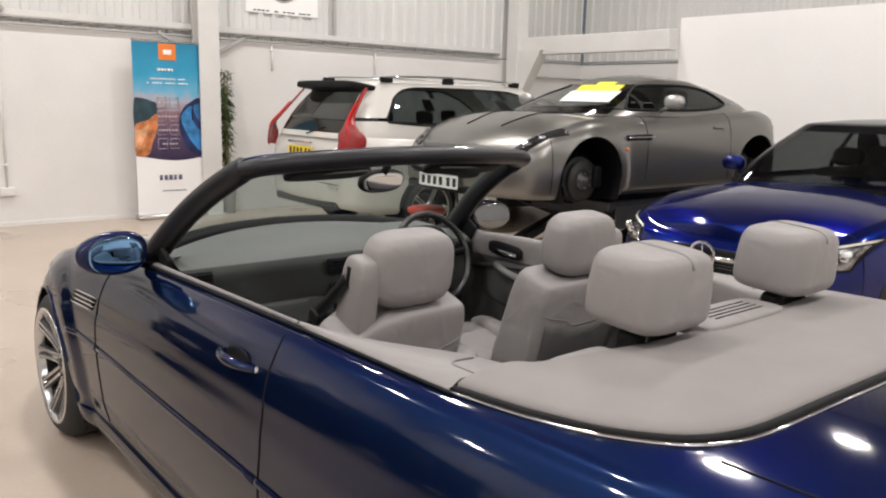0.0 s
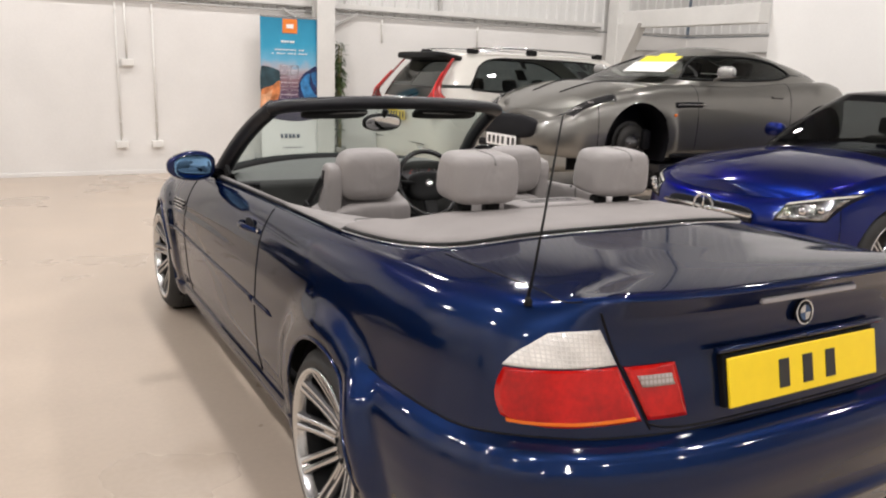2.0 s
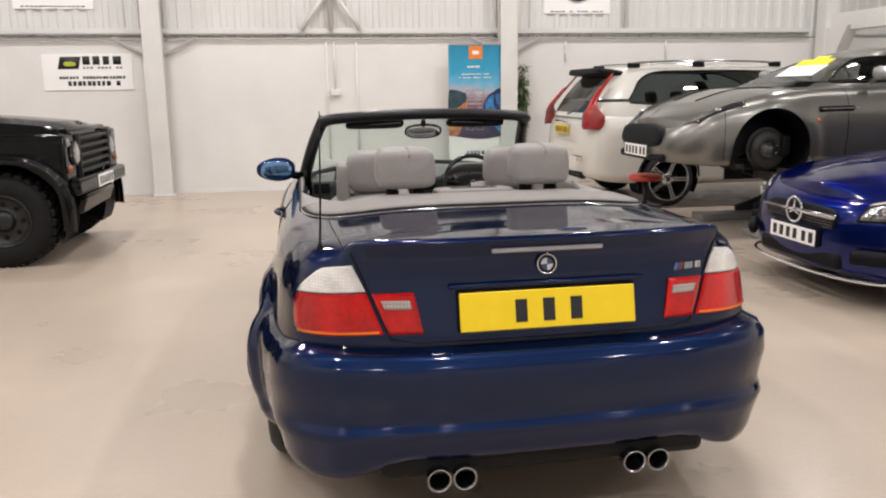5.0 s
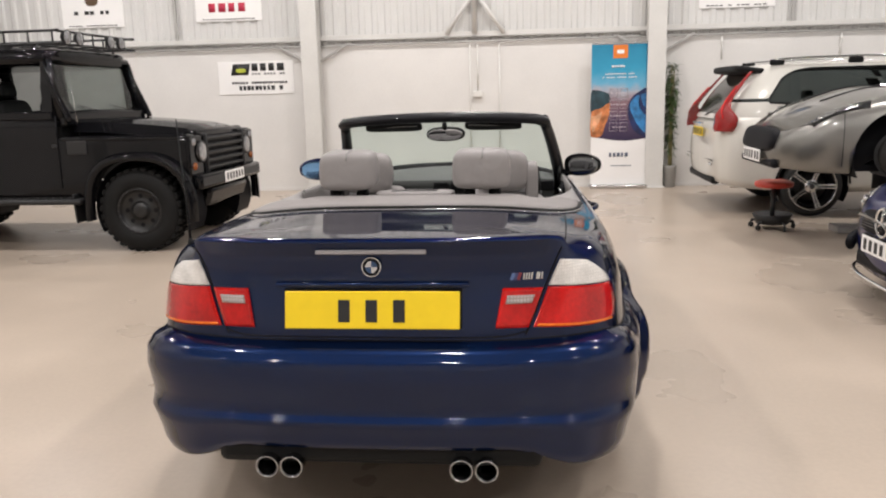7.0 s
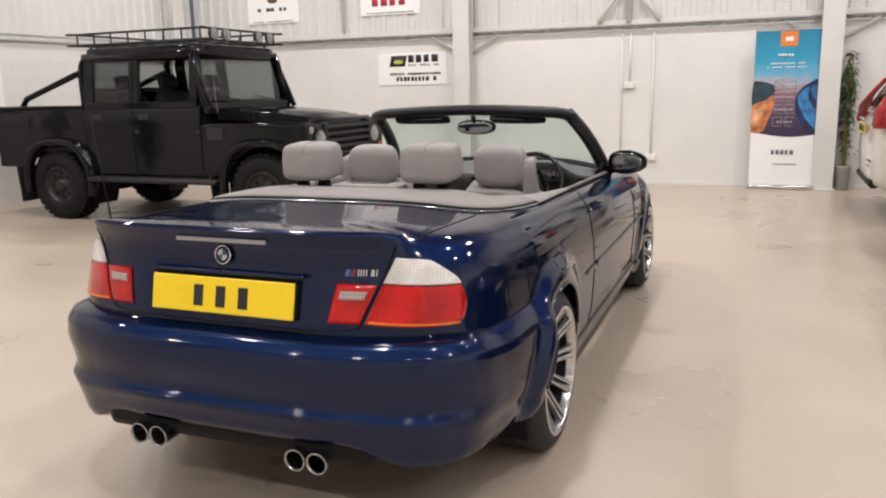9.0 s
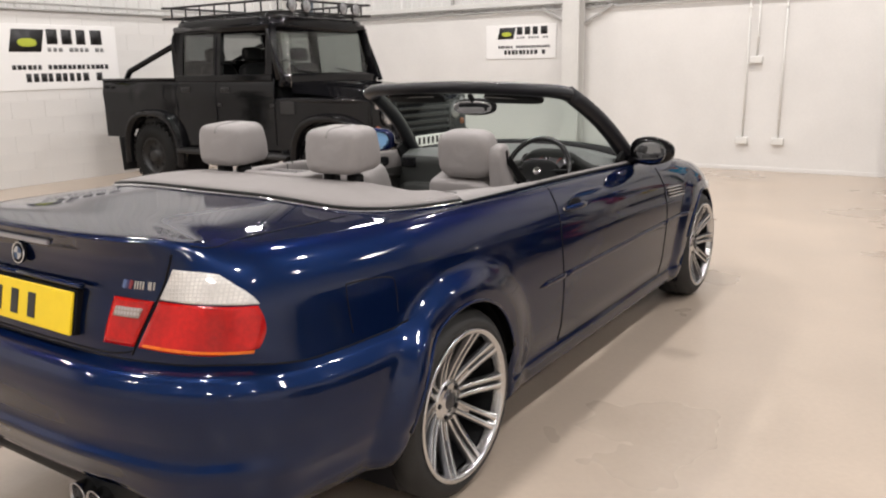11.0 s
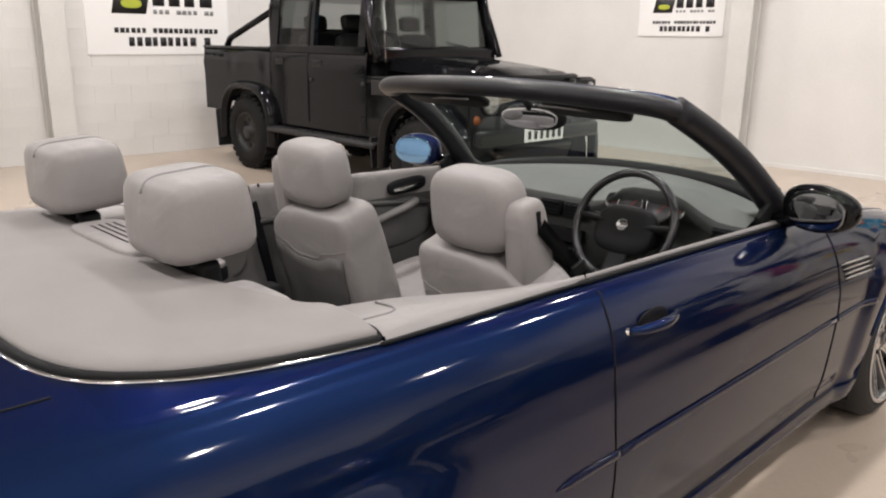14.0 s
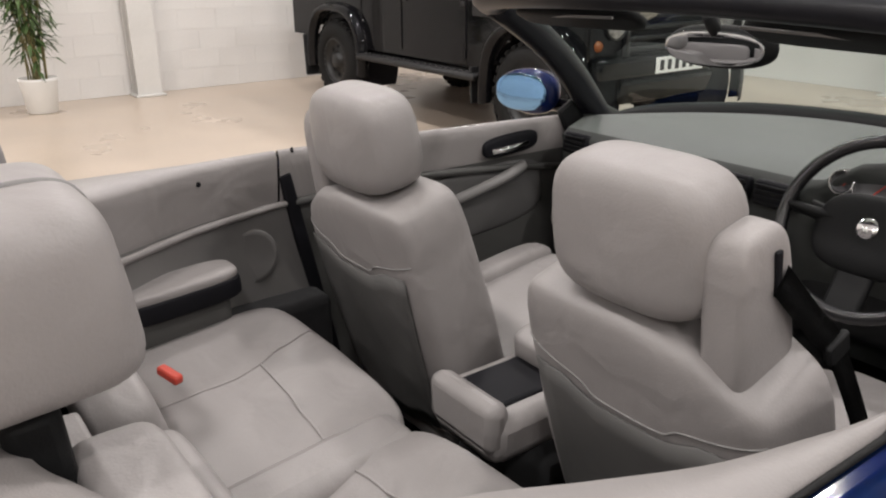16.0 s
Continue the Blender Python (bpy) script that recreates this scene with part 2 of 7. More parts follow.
def smooth_path(pts, n=8, closed=False):
    """A rounded line through the points."""
    pts = [Vector(p) for p in pts]
    k = len(pts)
    out = []
    for i in range(k if closed else k - 1):
        g = (lambda j: pts[j % k]) if closed else (lambda j: pts[min(max(j, 0), k - 1)])
        p0, p1, p2, p3 = g(i - 1), g(i), g(i + 1), g(i + 2)
        for s in range(n):
            t = s / n
            out.append(0.5 * ((2 * p1) + (p2 - p0) * t + (2 * p0 - 5 * p1 + 4 * p2 - p3) * t * t + (3 * p1 - p0 - 3 * p2 + p3) * t ** 3))
    if not closed:
        out.append(pts[-1])
    return out


def tube(pts, r, seg=8, bm=None, closed=False, flat=1.0):
    """A bar of radius r along points; flat squeezes it across its upright."""
    pts = [Vector(p) for p in pts]
    k = len(pts)
    P = []
    up = Vector((0, 0, 1))
    for i, p in enumerate(pts):
        a = pts[(i - 1) % k] if closed else pts[max(i - 1, 0)]
        c = pts[(i + 1) % k] if closed else pts[min(i + 1, k - 1)]
        t = (c - a).normalized()
        side = t.cross(up)
        if side.length < 0.05:
            side = t.cross(Vector((1, 0, 0)))
        side.normalize()
        nrm = side.cross(t).normalized()
        rr = r[i] if isinstance(r, (list, tuple)) else r
        P.append([p + rr * (math.cos(2 * math.pi * s / seg) * side * flat + math.sin(2 * math.pi * s / seg) * nrm) for s in range(seg)])
    b = grid(P, closed_u=closed, closed_v=True)
    if not closed:
        for ring in (P[0], P[-1]):
            b.faces.new([b.verts.new(q) for q in ring])
        tidy(b)
    bmesh.ops.recalc_face_normals(b, faces=b.faces[:])
    return join(bm, b)


def pill(sx, sy, sz, e1=0.5, e2=0.5, m=None, bm=None, nu=28, nv=16, bend=None):
    """A stuffed, rounded block (superellipsoid); the lower e1 and e2 are, the squarer it is."""
    f = lambda v, e: math.copysign(abs(v) ** e, v)
    P = []
    for i in range(nu):
        a = 2 * math.pi * i / nu
        row = []
        for j in range(nv + 1):
            t = -math.pi / 2 + math.pi * j / nv
            x, y, z = f(math.cos(t), e1) * f(math.cos(a), e2), f(math.cos(t), e1) * f(math.sin(a), e2), f(math.sin(t), e1)
            p = Vector((x * sx / 2, y * sy / 2, z * sz / 2))
            row.append(bend(p) if bend else p)
        P.append(row)
    b = tidy(grid(P, closed_u=True), 0.0003)
    bmesh.ops.recalc_face_normals(b, faces=b.faces[:])
    if m is not None:
        b.transform(m)
    return join(bm, b)


def curve(xs, ys):
    """A smooth function through a few values."""
    xs, ys = np.array(xs, float), np.array(ys, float)
    d = np.diff(ys) / np.diff(xs)
    s = np.concatenate([[d[0]], np.where(d[:-1] * d[1:] > 0, 2 * d[:-1] * d[1:] / np.where(d[:-1] + d[1:] == 0, 1, d[:-1] + d[1:]), 0), [d[-1]]])

    def at(x):
        x = min(max(float(x), xs[0]), xs[-1])
        i = min(max(int(np.searchsorted(xs, x)) - 1, 0), len(xs) - 2)
        h = xs[i + 1] - xs[i]
        t = (x - xs[i]) / h
        return float((1 + 2 * t) * (1 - t) ** 2 * ys[i] + t * (1 - t) ** 2 * h * s[i] + t * t * (3 - 2 * t) * ys[i + 1] + t * t * (t - 1) * h * s[i + 1])
    return at


def step(a, b, x):
    t = min(max((x - a) / (b - a), 0.0), 1.0)
    return t * t * (3 - 2 * t)


def around(pts, n):
    """n points at even steps along a rounded plan line, with outward normals (the line runs from the rear round the right side to the nose)."""
    line = smooth_path([(x, y, 0) for x, y in pts], 24)
    d = np.concatenate([[0], np.cumsum([(line[i + 1] - line[i]).length for i in range(len(line) - 1)])])
    s = np.linspace(0, d[-1], n)
    xs, ys = np.interp(s, d, [p.x for p in line]), np.interp(s, d, [p.y for p in line])
    tx, ty = np.gradient(xs), np.gradient(ys)
    h = np.hypot(tx, ty)
    return [(xs[i], ys[i], ty[i] / h[i], -tx[i] / h[i]) for i in range(n)]

# ---- the building ----
BACK, LEFT, RIGHT, FRONT = 9.86, -7.9, 9.6, -9.0
RAIL = 2.21


def setting(ob, label, category):
    return tagged(ob, label, category, kind="structure")


setting(obj("floor", box(LEFT - 0.3, RIGHT + 0.3, FRONT - 0.3, BACK + 0.3, -0.2, 0.0), FLOOR, smooth=False), "pale beige sealed concrete workshop floor with scuffs", "floor")


def lower_wall(name, x0, x1, y0, y1):
    b = box(x0, x1, y0, y1, 0.0, RAIL)
    return setting(obj(name, b, WALL, smooth=False), "white painted blockwork wall below the cladding", "wall")


def sheet_wall(name, along, a0, a1, at, face):
    """Ribbed cladding above the blockwork: trapezoid ribs in plan, drawn up to the roof."""
    pitch, deep = 0.2, 0.022
    n = int((a1 - a0) / pitch)
    line = []
    for i in range(n + 1):
        a = a0 + i * pitch
        line += [(a, 0), (a + 0.09, 0), (a + 0.115, deep), (a + 0.175, deep)]
    line = [(min(a, a1), d) for a, d in line]
    P = []
    for a, d in line:
        q = at + face * d
        P.append([(a, q, RAIL + 0.02) if along == "x" else (q, a, RAIL + 0.02), (a, q, CEILING) if along == "x" else (q, a, CEILING)])
    b = grid(P)
    for p in ((a0, a1),):
        back = at - face * 0.12
        quad = [(p[0], back), (p[1], back)]
        P2 = [[(a, w, RAIL + 0.02) if along == "x" else (w, a, RAIL + 0.02), (a, w, CEILING) if along == "x" else (w, a, CEILING)] for a, w in quad]
        grid(P2, bm=b)
    return setting(obj(name, b, CLAD, smooth=False), "grey white ribbed steel cladding", "wall")


lower_wall("wall_north", LEFT - 0.3, 7.7, BACK, BACK + 0.25)
lower_wall("wall_north_2", 7.7, RIGHT + 0.3, BACK, BACK + 0.25)
lower_wall("wall_west", LEFT - 0.25, LEFT, FRONT, BACK)
lower_wall("wall_east", RIGHT, RIGHT + 0.25, FRONT, BACK)
lower_wall("wall_south", LEFT - 0.3, RIGHT + 0.3, FRONT - 0.25, FRONT)
sheet_wall("cladding_north", "x", LEFT, RIGHT, BACK + 0.06, -1)
sheet_wall("cladding_west", "y", FRONT, BACK, LEFT - 0.06, 1)
sheet_wall("cladding_east", "y", FRONT, BACK, RIGHT + 0.06, -1)
sheet_wall("cladding_south", "x", LEFT, RIGHT, FRONT - 0.06, 1)
setting(obj("ceiling", box(LEFT - 0.3, RIGHT + 0.3, FRONT - 0.3, BACK + 0.3, CEILING, CEILING + 0.15), ROOF, smooth=False), "dull grey sheeted roof", "ceiling")


def rail_bar(name, p0, p1, r=0.015):
    return setting(obj(name, tube([p0, p1], r, 8), RAILM), "grey painted horizontal cladding rail", "trim")


for dz in (0.0, 0.075):
    rail_bar("rail", (LEFT, BACK - 0.035, RAIL + dz), (7.5, BACK - 0.035, RAIL + dz))
    rail_bar("rail", (LEFT + 0.035, FRONT, RAIL + dz), (LEFT + 0.035, BACK - 0.08, RAIL + dz))
setting(obj("trim", box(LEFT, 7.5, BACK - 0.03, BACK, RAIL + 0.085, RAIL + 0.15, 0.004), STEEL), "grey painted flashing over the blockwork", "trim")
setting(obj("baseboard", box(LEFT, 7.5, BACK - 0.012, BACK, 0, 0.05, 0.002), WALL), "painted plinth strip at the foot of the wall", "trim")
for vx in (-4.88, -0.23, 4.35):
    setting(obj("trim", box(vx - 0.02, vx + 0.02, BACK - 0.01, BACK + 0.03, RAIL + 0.15, CEILING), RAILM, smooth=False), "vertical sheet joint strip", "trim")


def column(x, y, turn=0.0, brace=0):
    """A rolled steel H column with a base plate; the web faces the wall."""
    c = empty("steel_column", pose(x, y, 0, 0, 0, turn))
    b = box(-0.13, 0.13, -0.012, 0.012, 0, CEILING - 0.05, 0.003)
    box(-0.13, 0.13, 0.176, 0.2, 0, CEILING - 0.05, 0.003, b)
    box(-0.007, 0.007, 0.012, 0.176, 0, CEILING - 0.05, 0.0, b)
    part("shaft", b, STEEL, c, smooth=False)
    part("base_plate", box(-0.16, 0.16, -0.05, 0.22, 0.001, 0.02, 0.004), STEEL, c)
    if brace:
        for s in (1, -1):
            # the darker rail grey stands in for the shadow on the braces
            part("brace", rbox(0.50, 0.035, 0.035, 0.004, pose(s * 0.34, 0.19, RAIL - 0.10, 0, -s * 30)), RAILM, c)
    return setting(c, "grey painted steel column standing against the wall", "column")


column(-2.72, 9.62, 0, 1)
column(2.41, 9.62, 0, 1)
column(-7.66, 3.57, 90, 0)
column(-7.66, -1.9, 90, 0)
column(-7.66, 9.2, 90, 0)

# diagonal sway rods over the middle door panel
v = obj("roof_brace", tube([(-0.23, BACK - 0.06, RAIL + 0.72), (-0.66, BACK - 0.06, RAIL + 0.12)], 0.035, 6), STEEL)
b2 = tube([(-0.23, BACK - 0.06, RAIL + 0.72), (0.20, BACK - 0.06, RAIL + 0.12)], 0.035, 6)
tube([(-0.23, BACK - 0.06, RAIL + 0.12), (-0.23, BACK - 0.06, CEILING - 0.1)], 0.04, 6, b2)
tagged(v, "grey painted steel wall bracing", "brace", kind="structure")
tagged(obj("roof_brace", b2, STEEL), "grey painted steel wall bracing", "brace", kind="structure")

# office frontage: white board, beam and the gap beneath it
setting(obj("partition", box(7.86, 8.01, FRONT, 6.63, 0, 2.70, 0.004), WHITE, smooth=False), "plain white painted partition board", "wall")
setting(obj("beam", box(7.63, 7.84, 6.64, 9.46, 2.27, 2.54, 0.01), STEEL, smooth=False), "grey white painted steel beam", "beam")
c = empty("steel_column", pose(7.66, 9.58, 0))
part("shaft", box(-0.12, 0.12, -0.12, 0.12, 0, CEILING - 0.05, 0.006), STEEL, c, smooth=False)
hb = bmesh.new()
hv = [hb.verts.new(p) for p in ((-0.1, -0.12, 1.5), (0.1, -0.12, 1.5), (0.1, -0.12, 2.34), (-0.1, -0.12, 2.34), (-0.1, -0.62, 2.34), (0.1, -0.62, 2.34))]
for f in ((0, 1, 2, 3), (0, 4, 5, 1), (3, 2, 5, 4), (0, 3, 4), (1, 5, 2)):
    hb.faces.new([hv[i] for i in f])
bmesh.ops.recalc_face_normals(hb, faces=hb.faces[:])
part("haunch", hb, STEEL, c, smooth=False)
setting(c, "grey painted corner column with a haunch under the beam", "column")
for dz in (0.0, 0.3):
    rail_bar("rail", (7.9, BACK - 0.03, 1.95 + dz), (RIGHT, BACK - 0.03, 1.95 + dz))
    rail_bar("rail", (RIGHT - 0.03, 5.0, 1.95 + dz), (RIGHT - 0.03, BACK, 1.95 + dz))

# high bay lamp housings
HOUSING = mat("lamp housing", (0.12, 0.12, 0.13), 0.5, 0.3)
first = None
for ly in (-5.2, -0.8, 3.6, 7.6):
    for lx in (-6.3, -3.2, 0.0, 3.3, 6.6):
        m = pose(lx, ly, CEILING)
        if first is None:
            first = empty("high_bay_lamp", m)
            part("housing", lathe([(0, -0.44), (0.10, -0.44), (0.16, -0.5), (0.25, -0.56), (0.25, -0.6), (0.235, -0.6), (0.23, -0.56), (0, -0.55)], 24), HOUSING, first)
            part("rod", tube([(0, 0, -0.45), (0, 0, -0.001)], 0.012, 6), HOUSING, first)
            tagged(first, "round dark high bay lamp hung from the roof", "ceiling lamp", "high bay lamps")
        else:
            copy_thing(first, m)


def bars(b, x0, x1, z0, z1, n, rng, y):
    """A line of writing too small to read, as short blocks."""
    w = (x1 - x0) / n
    for i in range(n):
        if n < 6 or rng.random() < 0.9:
            box(x0 + i * w, x0 + i * w + w * (0.6 + 0.25 * rng.random()), y, y + 0.003, z0, z1 * 1.0, 0, b)
    return b


def small(ob):
    ob["kind"] = "stuff"
    return ob


def company_sign(m, w, h, label):
    """White board with a dark car emblem, a name block and lines of small print; it faces -y."""
    s = empty("wall_sign", m)
    part("board", box(0, w, 0, 0.012, 0, h, 0.002), SIGN_W, s)
    rng = random.Random(4)
    e = bmesh.new()
    q = [(0.17, 0.58), (0.40, 0.58), (0.435, 0.92), (0.205, 0.92)]
    vs = [e.verts.new((x * w, -0.003, z * h)) for x, z in q]
    e.faces.new(vs)
    r = bmesh.ops.extrude_face_region(e, geom=e.faces[:])
    bmesh.ops.translate(e, vec=(0, 0.003, 0), verts=[g for g in r["geom"] if isinstance(g, bmesh.types.BMVert)])
    bmesh.ops.recalc_face_normals(e, faces=e.faces[:])
    part("emblem", e, INK, s, "dark slanted emblem block")
    part("emblem_car", pill(0.14 * w, 0.003, 0.13 * h, 0.8, 0.8, pose(0.305 * w, -0.005, 0.72 * h), None, 16, 8), mat("lime print", (0.45, 0.50, 0.05), 0.5), s, "lime green car shape")
    n = bars(bmesh.new(), 0.45 * w, 0.90 * w, 0.70 * h, 0.93 * h, 4, random.Random(9), -0.003)
    small(part("name_block", n, INK, s, "large dark lettering as bars"))
    small(part("small_name_block", bars(bmesh.new(), 0.45 * w, 0.90 * w, 0.585 * h, 0.645 * h, 11, rng, -0.003), mat("grey print", (0.25, 0.25, 0.25), 0.5), s))
    small(part("print_line", bars(bmesh.new(), 0.18 * w, 0.92 * w, 0.31 * h, 0.38 * h, 20, rng, -0.003), INK, s))
    small(part("print_line", bars(bmesh.new(), 0.27 * w, 0.86 * w, 0.12 * h, 0.25 * h, 11, rng, -0.003), INK, s))
    return tagged(s, label, "sign")


company_sign(pose(-4.25, BACK - 0.014, 1.52), 1.20, 0.50, "small white sign board with a dark emblem on the blockwork")
company_sign(pose(LEFT + 0.014, 4.0, 1.215, 0, 0, 90), 1.83, 0.82, "large white sign board with a dark emblem on the blockwork")


def maker_sign(x0, x1, z0, color, name, emblem):
    """White board with a plain emblem (a crest, a roundel or none) over bars for its lettering."""
    s = empty("wall_sign", pose(x0, BACK + 0.025, z0))
    w = x1 - x0
    part("board", box(0, w, 0, 0.012, 0, 0.95, 0.002), SIGN_W, s)
    ink = mat(name, color, 0.5)
    rng = random.Random(int(x0 * 10))
    disc = lambda r, y, z: lathe([(0, y), (r, y), (r, y + 0.003), (0, y + 0.003)], 32, "Y", pose(w / 2, 0, z))
    if emblem == "roundel":
        part("emblem", disc(0.27, -0.004, 0.44), ink, s, "dark round emblem")
        part("emblem_middle", disc(0.155, -0.007, 0.44), mat("pale blue print", (0.06, 0.20, 0.45), 0.5), s, "blue middle of the emblem")
        part("emblem_edge", tube([(w / 2 + 0.27 * math.cos(a), -0.004, 0.44 + 0.27 * math.sin(a)) for a in np.linspace(0, 2 * math.pi, 33)[:-1]], 0.012, 6, None, True), mat("grey emblem edge", (0.4, 0.4, 0.4), 0.4), s)
    else:
        if emblem == "crest":
            part("emblem", pill(0.22, 0.006, 0.30, 0.6, 0.7, pose(w / 2, -0.002, 0.48)), mat("brown crest print", (0.10, 0.06, 0.03), 0.5), s, "dark crest")
        z = (0.20, 0.255) if emblem == "crest" else (0.14, 0.27)
        small(part("print_line", bars(bmesh.new(), 0.20 * w, 0.80 * w, *z, 7 if emblem == "crest" else 4, rng, -0.003), ink, s))
    small(part("small_print", bars(bmesh.new(), 0.10 * w, 0.90 * w, 0.025, 0.04, 14, rng, -0.003), INK, s))
    return tagged(s, "white showroom sign with a plain emblem high on the wall", "sign")


maker_sign(-4.55, -3.5, 2.63, (0.5, 0.02, 0.06), "red print", "")
maker_sign(-6.73, -5.72, 2.60, (0.03, 0.03, 0.03), "black print", "crest")
maker_sign(3.03, 4.10, 2.58, (0.02, 0.025, 0.03), "dark print", "roundel")


def banner():
    """Roll-up banner: base cassette, printed sheet with a bright landscape, white foot, and a top bar."""
    s = empty("roll_up_banner", pose(1.483, 9.665, 0))
    w, h = 0.817, 2.10
    art = bpy.data.materials.new("printed banner")
    art.use_nodes = True
    nt = art.node_tree
    b = nt.nodes["Principled BSDF"]
    b.inputs["Roughness"].default_value = 0.45
    tc, sep = nt.nodes.new("ShaderNodeTexCoord"), nt.nodes.new("ShaderNodeSeparateXYZ")
    nt.links.new(tc.outputs["Object"], sep.inputs[0])
    wob = nt.nodes.new("ShaderNodeTexNoise")
    wob.inputs["Scale"].default_value, wob.inputs["Detail"].default_value = 5.0, 6.0
    nt.links.new(tc.outputs["Object"], wob.inputs["Vector"])
    mad = nt.nodes.new("ShaderNodeMath")
    mad.operation = "MULTIPLY_ADD"
    mad.inputs[1].default_value = 0.28
    nt.links.new(wob.outputs["Fac"], mad.inputs[0])
    nt.links.new(sep.outputs[2], mad.inputs[2])
    span = nt.nodes.new("ShaderNodeMapRange")
    span.inputs["From Min"].default_value, span.inputs["From Max"].default_value = 0.88, 2.24
    nt.links.new(mad.outputs[0], span.inputs["Value"])
    cr = nt.nodes.new("ShaderNodeValToRGB")
    els = cr.color_ramp.elements
    els[0].position, els[0].color = 0.0, (0.030, 0.018, 0.060, 1)
    els[1].position, els[1].color = 1.0, (0.012, 0.22, 0.38, 1)
    for p, c in ((0.22, (0.10, 0.06, 0.12, 1)), (0.40, (0.26, 0.15, 0.18, 1)), (0.50, (0.42, 0.42, 0.48, 1)), (0.58, (0.14, 0.42, 0.62, 1)), (0.75, (0.03, 0.32, 0.52, 1))):
        e = els.new(p)
        e.color = c
    nt.links.new(span.outputs[0], cr.inputs[0])
    nt.links.new(cr.outputs[0], b.inputs["Base Color"])
    P = [[(w * i / 12, -0.012, 0.74 + 0.035 * math.sin(2.2 + 4.2 * i / 12)) if j == 0 else (w * i / 12, -0.012, h) for j in (0, 1)] for i in range(13)]
    g = grid(P)
    bmesh.ops.recalc_face_normals(g, faces=g.faces[:])
    part("printed_sheet", g, art, s, "blue and orange landscape print")
    def print_shape(name, edge, color, y, label):
        """A flat printed shape inside a closed smooth edge, as a fan round its middle."""
        line = smooth_path([(x, y, z) for x, z in edge], 6, True)
        mid = sum(line, Vector()) / len(line)
        f = grid([[mid, mid.lerp(q, 0.5), q] for q in line], True)
        bmesh.ops.recalc_face_normals(f, faces=f.faces[:])
        part(name, f, mat(name.replace("_", " ") + " ink", color, 0.45, 0, 0.55, 9.0), s, label)
    print_shape("dark_hill", [(0.0, 1.10), (0.0, 1.42), (0.08, 1.45), (0.20, 1.42), (0.27, 1.37), (0.26, 1.20), (0.12, 1.12)], (0.020, 0.050, 0.065), -0.0128, "dark hill in the print")
    print_shape("orange_rock", [(0.0, 0.79), (0.0, 1.10), (0.05, 1.16), (0.15, 1.19), (0.25, 1.26), (0.28, 1.22), (0.25, 1.05), (0.20, 0.92), (0.15, 0.78)], (0.58, 0.20, 0.07), -0.0134, "orange rock in the print")
    print_shape("pale_rock", [(0.0, 0.90), (0.0, 1.06), (0.07, 1.08), (0.16, 1.14), (0.13, 1.02), (0.07, 0.90), (0.03, 0.84)], (0.66, 0.33, 0.18), -0.0140, "pale rock in the print")
    print_shape("dark_wave", [(0.53, 1.16), (0.58, 1.32), (0.68, 1.41), (0.817, 1.42), (0.817, 0.78), (0.76, 0.77), (0.64, 0.84), (0.56, 1.0)], (0.012, 0.022, 0.09), -0.0128, "dark blue wave in the print")
    print_shape("blue_wave", [(0.56, 1.22), (0.64, 1.34), (0.70, 1.36), (0.69, 1.24), (0.76, 1.10), (0.817, 1.04), (0.817, 0.84), (0.76, 0.84), (0.64, 1.00)], (0.035, 0.20, 0.46), -0.0134, "bright blue wave in the print")
    print_shape("upper_wave", [(0.72, 1.37), (0.817, 1.38), (0.817, 1.18), (0.76, 1.22), (0.73, 1.29)], (0.03, 0.15, 0.36), -0.0134, "blue crest in the print")
    part("backing_sheet", box(0, w, -0.0095, -0.006, 0.055, h, 0), SIGN_W, s, "white foot of the banner", smooth=False)
    part("cassette", box(-0.015, w + 0.015, -0.10, 0.09, 0.0, 0.06, 0.02), ALLOY, s, "grey metal base cassette")
    part("top_bar", box(-0.005, w + 0.005, -0.018, 0.0, h, h + 0.025, 0.005), CHROME, s)
    part("emblem", box(0.31, 0.52, -0.017, -0.0125, 1.90, 2.09, 0.02), mat("orange print", (0.80, 0.22, 0.03), 0.5), s, "orange square emblem")
    part("emblem_mark", box(0.365, 0.465, -0.02, -0.0175, 1.965, 2.02, 0.01), SIGN_W, s)
    rng = random.Random(3)
    t = bars(bmesh.new(), 0.29, 0.53, 1.77, 1.80, 6, rng, -0.017)
    bars(t, 0.2, 0.63, 1.67, 1.685, 14, rng, -0.017)
    bars(t, 0.16, 0.66, 1.62, 1.635, 16, rng, -0.017)
    small(part("print_line", t, SIGN_W, s))
    boxes = bmesh.new()
    for k in range(4):
        bars(boxes, 0.28, 0.52, 0.90 + k * 0.165, 0.915 + k * 0.165, 6, rng, -0.0165)
        z = 0.85 + k * 0.165
        for x in (0.27, 0.42):
            tube([(x, -0.016, z), (x + 0.11, -0.016, z), (x + 0.11, -0.016, z + 0.12), (x, -0.016, z + 0.12)], 0.005, 4, boxes, True)
    small(part("print_boxes", boxes, mat("pale print", (0.62, 0.55, 0.58), 0.5), s))
    t2 = bars(bmesh.new(), 0.27, 0.56, 0.47, 0.53, 5, rng, -0.013)
    bars(t2, 0.3, 0.6, 0.33, 0.345, 10, rng, -0.013)
    small(part("print_line", t2, mat("grey blue print", (0.12, 0.14, 0.2), 0.5), s))
    return tagged(s, "roll-up banner with a blue and orange print beside the column", "banner")


banner()


